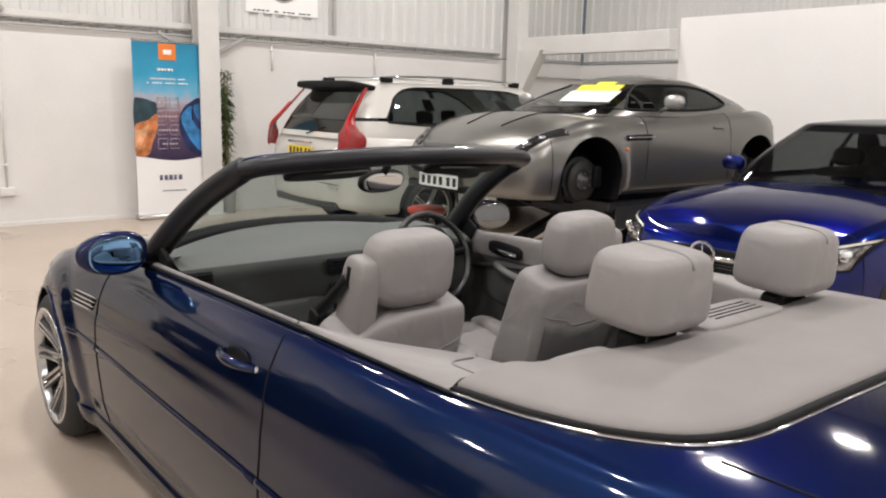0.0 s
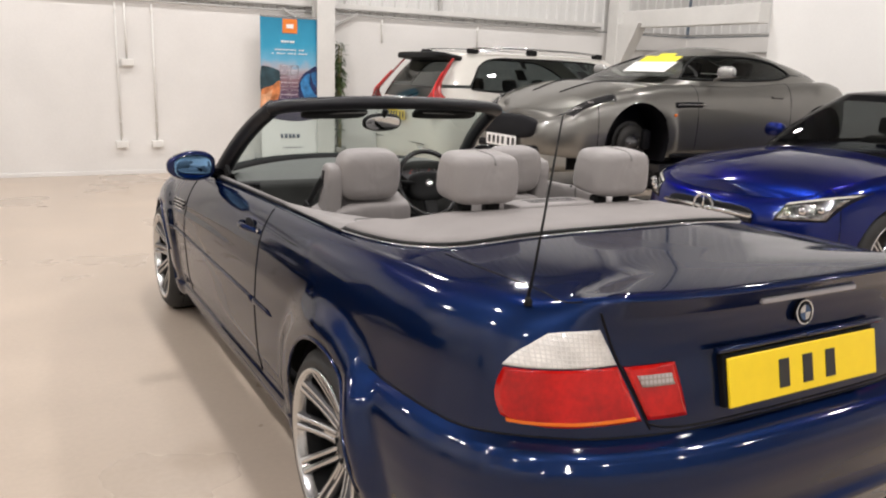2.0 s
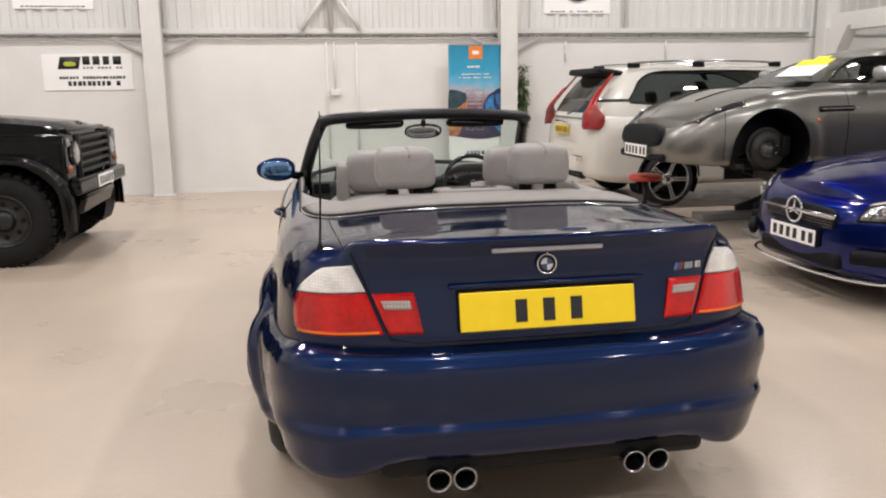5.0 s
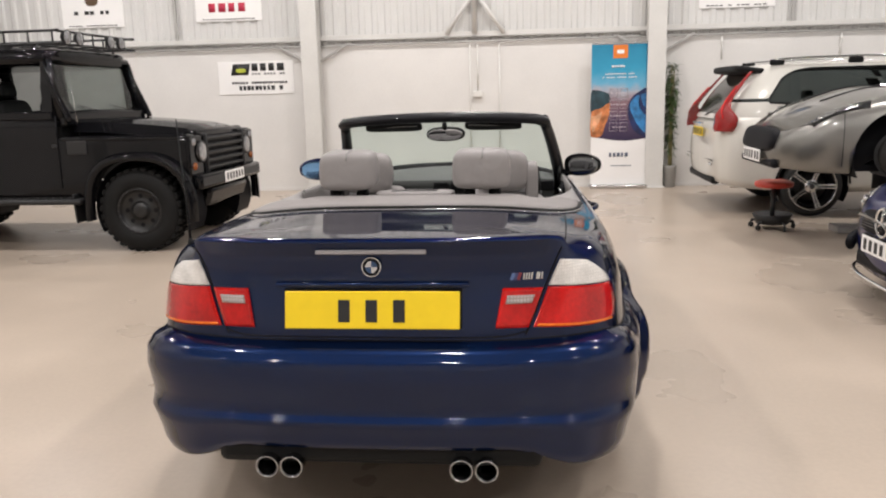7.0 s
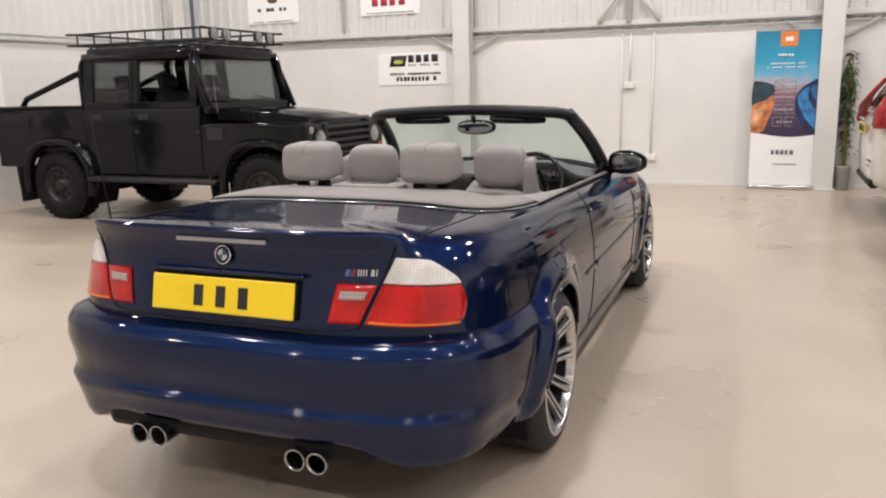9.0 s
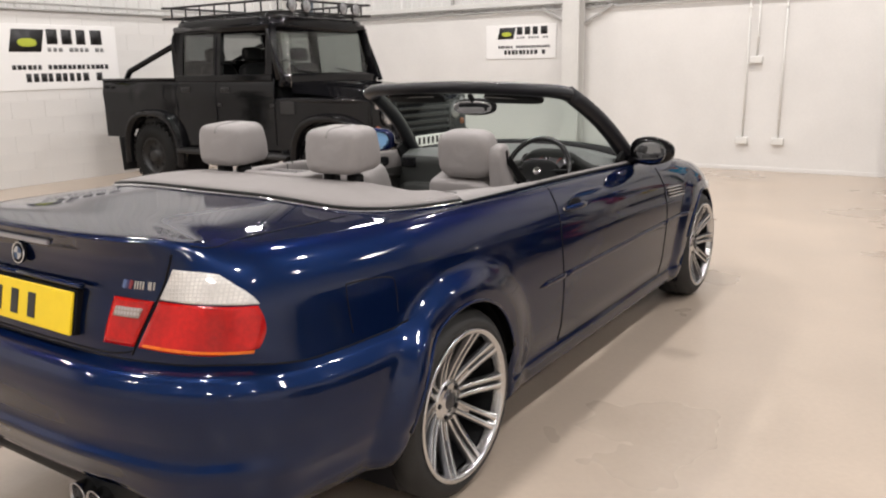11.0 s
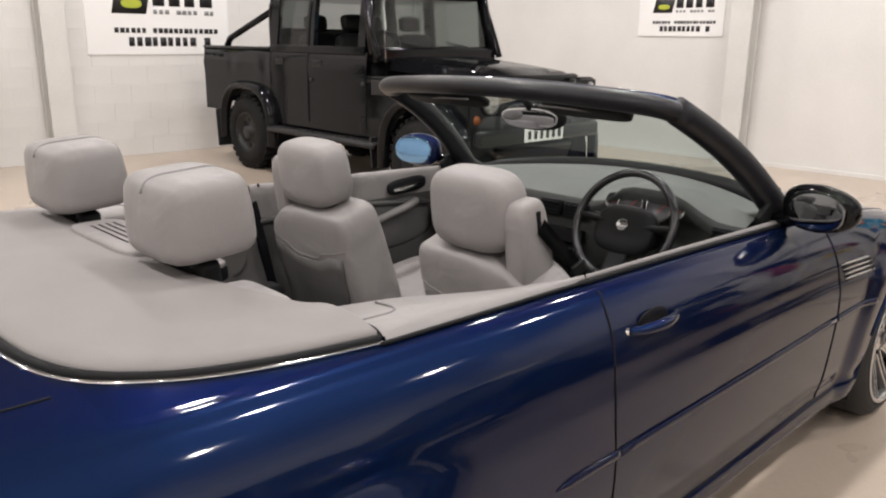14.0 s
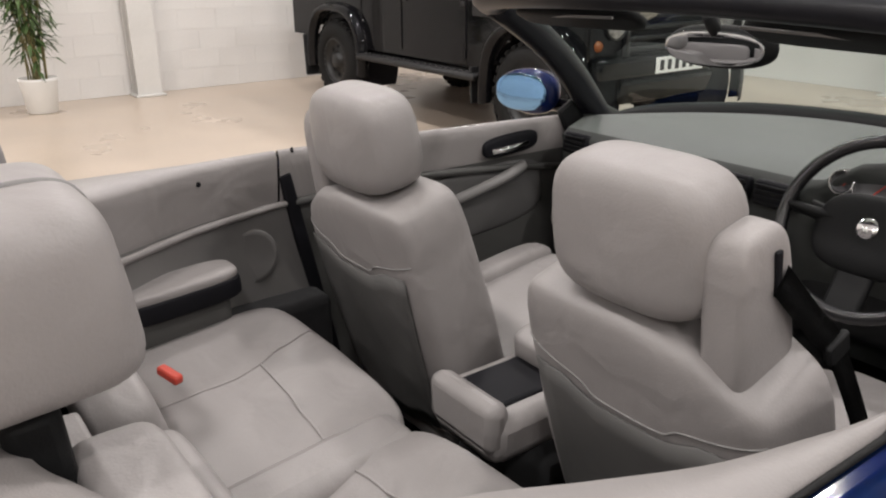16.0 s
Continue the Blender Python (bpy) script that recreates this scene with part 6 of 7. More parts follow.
# bonnet with a raised middle
P = []
for i in range(9):
    y = 3.08 + 1.20 * i / 8
    zc = 1.265 - 0.10 * (i / 8) ** 1.5 - 0.05 * step(7, 8, i)
    P.append([Vector((x, y, zc - (0.0 if abs(x) < 0.36 else 0.03) - 0.09 * (abs(x) > 0.62))) for x in (-0.66, -0.63, -0.60, -0.40, -0.34, 0.0, 0.34, 0.40, 0.60, 0.63, 0.66)])
g = grid(P)
bmesh.ops.recalc_face_normals(g, faces=g.faces[:])
part("bonnet", g, BLACK_P, pick)
part("bonnet_front", box(-0.62, 0.62, 4.20, 4.30, 0.98, 1.14, 0.03), BLACK_P, pick)
for s in (1, -1):
    part("wing_top", box(min(s * 0.62, s * 0.85), max(s * 0.62, s * 0.85), 3.05, 4.30, 1.05, 1.105, 0.02), BLACK_P, pick)
    part("wing_front", box(min(s * 0.50, s * 0.845), max(s * 0.50, s * 0.845), 4.27, 4.33, 0.70, 1.09, 0.015), BLACK_P, pick)
    hl = empty("headlamp")
    hl.parent = pick
    part("bowl", lathe([(0, 0.02), (0.075, 0.028), (0.09, 0.02), (0.095, 0.0)], 24, "Y", pose(s * 0.60, 4.33, 0.93)), LAMP_G, hl, "round clear headlamp")
    part("ring", tube([(s * 0.60 + 0.095 * math.cos(a), 4.345, 0.93 + 0.095 * math.sin(a)) for a in np.linspace(0, 2 * math.pi, 25)[:-1]], 0.011, 6, None, True), BLACK_T, hl)
    for z, mt in ((0.80, mat("smoked amber lens", (0.25, 0.07, 0.015), 0.25)), (1.03, LAMP_G)):
        part("indicator", lathe([(0, 0.022), (0.03, 0.018), (0.038, 0.0)], 16, "Y", pose(s * 0.755, 4.33, z)), mt, pick)
part("grille_back", box(-0.50, 0.50, 4.28, 4.31, 0.72, 1.08, 0.005), SEAM, pick)
gr = empty("grille")
gr.parent = pick
for k in range(5):
    part("bar", rbox(0.98, 0.035, 0.034, 0.01, pose(0, 4.335, 0.76 + 0.072 * k)), BLACK_T, gr)
for s in (1, -1):
    part("frame", rbox(0.04, 0.05, 0.40, 0.012, pose(s * 0.485, 4.335, 0.90)), BLACK_T, gr)
bp = empty("front_bumper")
bp.parent = pick
part("beam", rbox(1.62, 0.10, 0.14, 0.03, pose(0, 4.365, 0.65)), BLACK_P, bp)
part("plate", rbox(0.52, 0.008, 0.111, 0.003, pose(0.0, 4.421, 0.65)), SIGN_W, bp, "white plate with dark bars")
for k in range(6):
    part("plate_bar", rbox(0.04, 0.003, 0.07, 0.001, pose(-0.20 + 0.08 * k, 4.427, 0.65)), INK, bp)
part("guard", rbox(1.0, 0.10, 0.20, 0.04, pose(0, 4.30, 0.48, -20)), BLACK_P, bp)
part("chassis", box(-0.42, 0.42, 0.1, 4.3, 0.42, 0.56, 0.02), SEAM, pick)
for ya in (0.98, 3.81):
    part("axle", tube([(-0.7, ya, 0.40), (0.7, ya, 0.40)], 0.06, 8), BLACK_T, pick)

BLACKRIM = mat("satin black steel rim", (0.005, 0.005, 0.0055), 0.35, 0.0, 0.1, 10.0)


def off_road_wheel(m):
    w = empty("wheel")
    w.parent = pick
    w.matrix_local = m
    R, h = 0.395, 0.15
    prof = [(0.205, h - 0.04), (0.215, h - 0.01), (0.25, h + 0.012), (0.33, h + 0.010), (R - 0.03, h - 0.012), (R - 0.008, h - 0.03), (R - 0.012, 0), (R - 0.008, -h + 0.03), (R - 0.03, -h), (0.26, -h), (0.205, -h + 0.03)]
    part("tyre", lathe(prof, 48, "X"), TYRE_W, w, "chunky black off-road tyre")
    t = bmesh.new()
    for k in range(30):
        a = 2 * math.pi * k / 30
        for sx in (-1, 1):
            aa = a + (0.05 if sx > 0 else -0.05)
            rbox(0.085, 0.055, 0.03, 0.006, Matrix.Rotation(aa, 4, "X") @ pose(sx * 0.09, 0, R - 0.004), 1, t)
        rbox(0.06, 0.045, 0.026, 0.006, Matrix.Rotation(a + 0.1, 4, "X") @ pose(0, 0, R - 0.004), 1, t)
    tg = part("tread", t, TYRE_W, w)
    tg["kind"] = "stuff"
    part("rim", lathe([(0.222, h - 0.005), (0.21, h + 0.004), (0.20, h - 0.03), (0.175, h - 0.055), (0.10, h - 0.05), (0.08, h - 0.035), (0.075, h - 0.01), (0.055, h + 0.0), (0, h + 0.002)], 40, "X"), BLACKRIM, w)
    for k in range(8):
        a = 2 * math.pi * k / 8
        part("rim_hole", lathe([(0, 0.0), (0.022, 0.0)], 12, "X", pose(h - 0.048, 0.14 * math.cos(a), 0.14 * math.sin(a))), SEAM, w)
    for k in range(24):
        a = 2 * math.pi * k / 24
        part("rim_bolt", lathe([(0, 0.006), (0.006, 0.004), (0.007, 0)], 6, "X", pose(h + 0.0, 0.205 * math.cos(a), 0.205 * math.sin(a))), ALLOY_D, w)
    return w


for s in (1, -1):
    for ya in (0.98, 3.81):
        off_road_wheel(pose(s * 0.755, ya, 0.395, 0, 0, 0 if s > 0 else 180))

# roll hoop in the bed
for s in (1, -1):
    part("roll_hoop_brace", tube([(s * 0.68, 1.30, 1.72), (s * 0.72, 0.42, 1.40), (s * 0.73, 0.36, 1.31)], 0.036, 10), BLACK_P, pick)
part("roll_hoop", tube(smooth_path([(-0.72, 1.33, 1.30), (-0.72, 1.33, 1.70), (-0.66, 1.33, 1.85), (-0.5, 1.33, 1.90), (0.5, 1.33, 1.90), (0.66, 1.33, 1.85), (0.72, 1.33, 1.70), (0.72, 1.33, 1.30)], 6), 0.042, 10), BLACK_P, pick)

rack = empty("roof_rack")
rack.parent = pick
rack["label"] = "black tubular roof rack with spot lamps"
for z in (2.03, 2.16):
    part("rail", tube(smooth_path([(-0.68, 1.30, z), (-0.68, 2.95, z), (-0.62, 3.02, z), (0.62, 3.02, z), (0.68, 2.95, z), (0.68, 1.30, z), (0.62, 1.25, z), (-0.62, 1.25, z)], 4, True), 0.014, 8, None, True), BLACK_T, rack)
for y in np.linspace(1.28, 3.0, 8):
    for s in (1, -1):
        part("upright", tube([(s * 0.68, y, 2.03), (s * 0.68, y, 2.16)], 0.010, 6), BLACK_T, rack)
    part("cross_bar", tube([(-0.68, y, 2.03), (0.68, y, 2.03)], 0.012, 6), BLACK_T, rack)
for x in np.linspace(-0.5, 0.5, 5):
    part("slat", rbox(0.05, 1.72, 0.012, 0.003, pose(x, 2.14, 2.045)), BLACK_T, rack)
    part("upright", tube([(x, 3.02, 2.03), (x, 3.02, 2.16)], 0.010, 6), BLACK_T, rack)
for y in (1.5, 2.2, 2.85):
    for s in (1, -1):
        part("foot", tube([(s * 0.68, y, 2.03), (s * 0.76, y, 1.93)], 0.014, 6), BLACK_T, rack)
for x in (-0.52, -0.30, 0.30, 0.52):
    sl = empty("spot_lamp")
    sl.parent = rack
    part("bowl", lathe([(0, -0.05), (0.04, -0.045), (0.066, -0.005), (0.068, 0.01)], 20, "Y", pose(x, 3.05, 2.05)), BLACK_T, sl)
    part("lens", lathe([(0, 0.022), (0.042, 0.018), (0.064, 0.008)], 20, "Y", pose(x, 3.05, 2.05)), LAMP_G, sl)
part("aerial", tube([(0.74, 3.20, 1.10), (0.745, 3.16, 1.75)], [0.004, 0.002], 5), CHROME, pick)
# cabin
for s in (1, -1):
    for y in (2.35, 1.72):
        cs = empty("cabin_seat")
        cs.parent = pick
        part("back", pill(0.48, 0.16, 0.65, 0.4, 0.4, pose(s * 0.38, y, 1.15, 12)), DARK, cs)
        part("head", pill(0.26, 0.10, 0.17, 0.5, 0.5, pose(s * 0.38, y - 0.10, 1.58, 8)), DARK, cs)
part("cab_floor", box(-0.78, 0.78, 1.46, 3.1, 0.75, 0.80), SEAM, pick)
part("cab_dash", box(-0.75, 0.75, 2.85, 3.02, 1.05, 1.30, 0.04), DARK, pick)
part("cab_wheel", tube([(0.38 + 0.19 * math.cos(a), 2.74 + 0.05 * math.sin(a), 1.32 + 0.18 * math.sin(a)) for a in np.linspace(0, 2 * math.pi, 25)[:-1]], 0.014, 6, None, True), DARK, pick)

# the cab stands lower than its drawn panels: everything over the waist comes down in proportion
for ob in [o_ for c_ in pick.children for o_ in (c_, *c_.children) if o_.type == "MESH"]:
    for v in ob.data.vertices:
        if v.co.z > 1.36 and not ob.parent.name.startswith("wheel"):
            v.co.z = 1.36 + (v.co.z - 1.36) * 0.93

# ---- the other parked cars ----


def plain_section(topz, botz, tuck=0.0):
    def f(y, x):
        h, b_ = topz(y), botz(y)
        return [(d, b_ + (h - b_) * t) for d, t in ((0.09, 0.0), (0.035, 0.03), (0.018, 0.12), (0.006, 0.26), (0.0, 0.40), (0.0, 0.54), (0.008, 0.68), (0.022, 0.80), (0.048, 0.90), (0.085, 0.965), (0.14, 1.0))]
    return f


def car_body(root, outline, topz, botz, arches, pnt, crown, cuts, n=240):
    """Skin split into panels along the length, a crowned top, wheel housings and shut lines."""
    cols, S = half_shell(outline, n, plain_section(topz, botz), arches)
    yy = [c[1] for c in cols]
    names = [c[0] for c in cuts]
    lim = [c[1] for c in cuts]
    def piece(i):
        y = (yy[i] + yy[min(i + 1, n - 1)]) / 2
        for k, l in enumerate(lim):
            if y < l:
                return k
        return len(lim) - 1
    for k, nm in enumerate(names):
        both = nm.endswith("bumper")
        for s in ((1,) if both else (1, -1)):
            b = tidy(grid(S, keep=lambda i, j: piece(i) == k), 0.0003)
            if both:
                b = tidy(mirrored(b), 0.0006)
            elif s < 0:
                b.transform(Matrix.Diagonal((-1, 1, 1, 1)))
            bmesh.ops.recalc_face_normals(b, faces=b.faces[:])
            part(nm, b, pnt, root)
            if not both and k < len(lim) - 1:
                i0 = max(i for i in range(n - 1) if piece(i) == k)
                ln = [Vector((s * p.x, p.y, p.z)) for p in S[i0 + 1][2:]]
                part("shut_line", tube(ln, 0.0035, 5), SEAM, root)
    L = outline[-1][1]
    P = []
    for i in range(n):
        e = S[i][-1]
        my = min(max(e.y, 0.12), L - 0.12)
        mz = topz(my) + crown(my)
        P.append([Vector((e.x * (1 - w / 10), e.y + (my - e.y) * w / 10, e.z + (mz - e.z) * (1 - (1 - w / 10) ** 2.2))) for w in range(11)])
    b = tidy(mirrored(tidy(grid(P))), 0.0006)
    bmesh.ops.recalc_face_normals(b, faces=b.faces[:])
    part("bonnet_and_deck", b, pnt, root)
    for s in (1, -1):
        for ya, za, R, fl in arches:
            part("wheel_housing", arch_liner(ya, za, R + 0.006, s * (outline[8][0] - 0.32), s * (outline[8][0] - 0.02)), SEAM, root)
    part("underbody", box(-0.6, 0.6, 0.5, L - 0.5, botz(L / 2) - 0.0, botz(L / 2) + 0.06, 0.01), SEAM, root)
    full_ = bmesh.new()
    grid(S, bm=full_)
    grid(P, bm=full_)
    full_ = mirrored(full_)
    full_.normal_update()
    tree = BVHTree.FromBMesh(full_)
    full_.free()
    return tree


def glasshouse(root, y0b, y1b, y0t, y1t, hwb, hwt, zb, zt, pnt, pillars, glass_m, crown=0.05, e=0.36, sill=0.10, top=0.88, rear_m=None, fast=0.05, dlo=None):
    """Roof and windows: rings from the waist up to the roof; panes and posts are told apart by where they lie. fast: how far the tail bows out; dlo: the side windows' upper and lower edge along the car."""
    N, K = 240, 32
    f = lambda v, q: math.copysign(abs(v) ** q, v)
    rings = []
    for k in range(K + 1):
        t = k / K
        bul = math.sin(math.pi * t)
        y0, y1 = y0b + (y0t - y0b) * t - fast * bul, y1b + (y1t - y1b) * t + 0.05 * bul
        hw = hwb + (hwt - hwb) * t ** 1.25 + 0.012 * bul
        z = zb + (zt - zb) * t
        ring = []
        for i in range(N):
            a = 2 * math.pi * (i + 0.5) / N
            ring.append(Vector((hw * f(math.cos(a), e), (y0 + y1) / 2 + (y1 - y0) / 2 * f(math.sin(a), e), z)))
        rings.append(ring)
    def kind(i, k):
        t = (k + 0.5) / K
        if t < sill or t > top:
            return "roof"
        p = (rings[k][i] + rings[k][(i + 1) % N] + rings[k + 1][i] + rings[k + 1][(i + 1) % N]) / 4
        y0, y1 = y0b + (y0t - y0b) * t, y1b + (y1t - y1b) * t
        hw = hwb + (hwt - hwb) * t ** 1.25
        u = (p.y - y0) / (y1 - y0)
        if abs(p.x) < 0.80 * hw:
            return "windscreen" if u > 0.5 else "rear_window"
        if dlo is not None:
            if abs(p.x) > 0.80 * hw and dlo[0](p.y) > t > dlo[1](p.y):
                return "door_pillar" if any(abs(p.y + (t - 0.5) * 0.12 - yp) < w for yp, w in pillars) else "side_window"
            return "roof"
        if abs(p.x) > 0.94 * hw and 0.10 < u < 0.90:
            for yp, w in pillars:
                if abs(p.y - yp) < w:
                    return "roof"
            return "side_window"
        return "roof"
    for nm, mt in (("roof", pnt), ("windscreen", glass_m), ("rear_window", rear_m or glass_m), ("side_window", glass_m), ("door_pillar", DARK)):
        if nm in ("side_window", "door_pillar"):
            if nm == "door_pillar" and dlo is None:
                continue
            for s in (1, -1):
                b = tidy(grid([[rings[k][i] for k in range(K + 1)] for i in range(N)], True, False, None, False, lambda i, k: kind(i, k) == nm and rings[k][i].x * s > 0))
                bmesh.ops.recalc_face_normals(b, faces=b.faces[:])
                part(nm, b, mt, root)
            continue
        b = grid([[rings[k][i] for k in range(K + 1)] for i in range(N)], True, False, None, False, lambda i, k: kind(i, k) == nm)
        if nm == "roof":
            c = Vector((0, (y0t + y1t) / 2, zt + crown))
            cap = []
            for i in range(N):
                q = rings[K][i]
                cap.append([q.lerp(Vector((c.x, c.y, q.z)), w / 6) + Vector((0, 0, crown * (1 - (1 - w / 6) ** 2))) for w in range(7)])
            grid(cap, True, False, b)
        b = tidy(b)
        bmesh.ops.recalc_face_normals(b, faces=b.faces[:])
        part(nm, b, mt, root)
    if dlo is None:
        return
    def on_side(y, t, s):
        y0, y1 = y0b + (y0t - y0b) * t - fast * math.sin(math.pi * t), y1b + (y1t - y1b) * t + 0.05 * math.sin(math.pi * t)
        hw = hwb + (hwt - hwb) * t ** 1.25 + 0.012 * math.sin(math.pi * t)
        sn = min(1.0, abs((y - (y0 + y1) / 2) / ((y1 - y0) / 2)) ** (1 / e))
        return Vector((s * (hw * math.sqrt(max(0.0, 1 - sn * sn)) ** e + 0.003), y, zb + (zt - zb) * t))
    ys = np.linspace(dlo[2][0], dlo[2][1], 40)
    for s in (1, -1):
        loop = [on_side(y, dlo[0](y), s) for y in ys] + [on_side(y, dlo[1](y), s) for y in ys[::-1]]
        part("window_seal", tube(loop, 0.013, 6, None, True), DARK, root, "black rubber window seal")


def lens_on(root, tree, name, line, r, material, way, flat=0.5, lift=0.004, label=""):
    q = drape(tree, [(p, way) for p in smooth_path(line, 6)], lift)
    if len(q) > 1:
        return part(name, tube(q, r if not callable(r) else [r(k / (len(q) - 1)) for k in range(len(q))], 10, None, False, flat), material, root, label)


def patch_on(root, tree, corners, material, name, way, s, lift=0.004, n=10, label=""):
    """A lens laid on a skin between four corners (x, z) seen along way (or (x, y) seen from above)."""
    P = []
    for i in range(n + 1):
        row = []
        for j in range(n + 1):
            u, v = i / n, j / n
            c = [(corners[0][k] * (1 - u) + corners[1][k] * u) * (1 - v) + (corners[3][k] * (1 - u) + corners[2][k] * u) * v for k in (0, 1)]
            p = (s * c[0], c[1], 1.0) if way[2] else (s * c[0], 4.5 if way[1] < 0 else 0.1, c[1])
            q = drape(tree, [(p, way)], lift)
            if not q:
                return None
            row.append(q[0])
        P.append(row)
    g = grid(P)
    bmesh.ops.recalc_face_normals(g, faces=g.faces[:])
    bmesh.ops.solidify(g, geom=g.faces[:], thickness=0.004)
    return part(name, g, material, root, label)


def seats_inside(root, rows, z, half=0.36):
    for y in rows:
        for s in (1, -1):
            cs = empty("cabin_seat")
            cs.parent = root
            part("back", pill(0.48, 0.15, 0.55, 0.4, 0.4, pose(s * half, y, z - 0.1, 16)), DARK, cs)
            part("head", pill(0.25, 0.10, 0.16, 0.5, 0.5, pose(s * half, y - 0.12, z + 0.26, 10)), DARK, cs)


def plate_on(root, m, back, n=6):
    p = empty("number_plate")
    p.parent = root
    p.matrix_local = m
    part("plate", rbox(0.52, 0.008, 0.111, 0.003), back, p, "plate with dark bars")
    for k in range(n):
        part("plate_bar", rbox(0.042, 0.003, 0.072, 0.001, pose(-0.20 + 0.08 * k + (0.02 if k > 3 else 0), -0.006, 0)), INK, p)


RED_DK = mat("dark red lens", (0.26, 0.010, 0.010), 0.25, 0, 0.15, 20.0, 0.0, 60, 0.5)
TINT_D = glass("dark rear glass", (0.05, 0.055, 0.055))
HLAMP = cell_lens("dark headlamp with small bright elements", (0.02, 0.02, 0.022), (0.012, 0.012, 0.014), 0.05, 0.06)

# grey coupe, raised on a lift with its wheels off
coupe = empty("sports_coupe", pose(7.05, 5.29, 0.53, 0, 0, 89.6))
tagged(coupe, "grey metallic sports coupe raised on a lift with its wheels off", "car")
o = [(0, 0.24), (0.45, 0.26), (0.72, 0.34), (0.86, 0.52), (0.925, 0.86), (0.915, 1.3), (0.885, 2.1), (0.89, 2.9), (0.925, 3.45), (0.895, 3.85), (0.79, 4.17), (0.56, 4.36), (0.27, 4.425), (0, 4.44)]
tz = curve([0.24, 0.45, 0.8, 1.4, 2.2, 3.0, 3.5, 3.9, 4.2, 4.44], [0.88, 0.92, 0.955, 0.93, 0.895, 0.88, 0.85, 0.755, 0.635, 0.52])
bz = curve([0.24, 0.6, 1.5, 3.0, 4.0, 4.44], [0.34, 0.25, 0.185, 0.185, 0.19, 0.21])
CUTS = [("rear_bumper", 0.46), ("rear_wing", 1.45), ("door", 2.75), ("front_wing", 3.98), ("front_bumper", 9)]
ctree = car_body(coupe, o, tz, bz, [(0.95, 0.34, 0.375, 0.02), (3.52, 0.34, 0.375, 0.02)], GREY_P, curve([0, 1, 2.7, 3.0, 3.6, 4.385], [0.03, 0.02, 0.005, 0.015, 0.05, 0.02]), CUTS)
glasshouse(coupe, 0.42, 3.22, 1.50, 2.22, 0.775, 0.52, 0.885, 1.225, GREY_P, [(2.60, 0.012)], glass("coupe glass", (0.58, 0.61, 0.60)), 0.065, 0.5, sill=0.045, rear_m=TINT_D, fast=0.20,
           dlo=(curve([1.30, 1.36, 1.48, 1.65, 1.9, 2.3, 2.6, 2.82], [0.40, 0.54, 0.72, 0.82, 0.87, 0.85, 0.58, 0.20]), curve([1.30, 1.5, 1.9, 2.9], [0.38, 0.26, 0.19, 0.16]), (1.305, 2.81)))
part("cabin_lining", box(-0.62, 0.62, 0.75, 2.98, 0.66, 0.85, 0.03), DARK, coupe, "dark dash and cabin lining")
seats_inside(coupe, (1.75,), 0.80)
part("grille", pill(0.94, 0.12, 0.23, 0.6, 0.45, pose(0, 4.375, 0.445, 14)), SEAM, coupe, "black oval grille")
for k in range(5):
    part("grille_bar", rbox(0.66, 0.014, 0.006, 0.002, pose(0, 4.434 - 0.008 * k, 0.375 + 0.036 * k)), DARK, coupe)
part("lower_intake", rbox(1.0, 0.08, 0.08, 0.03, pose(0, 4.38, 0.25)), SEAM, coupe)
plate_on(coupe, pose(0, 4.458, 0.305, 0, 0, 180), SIGN_W)
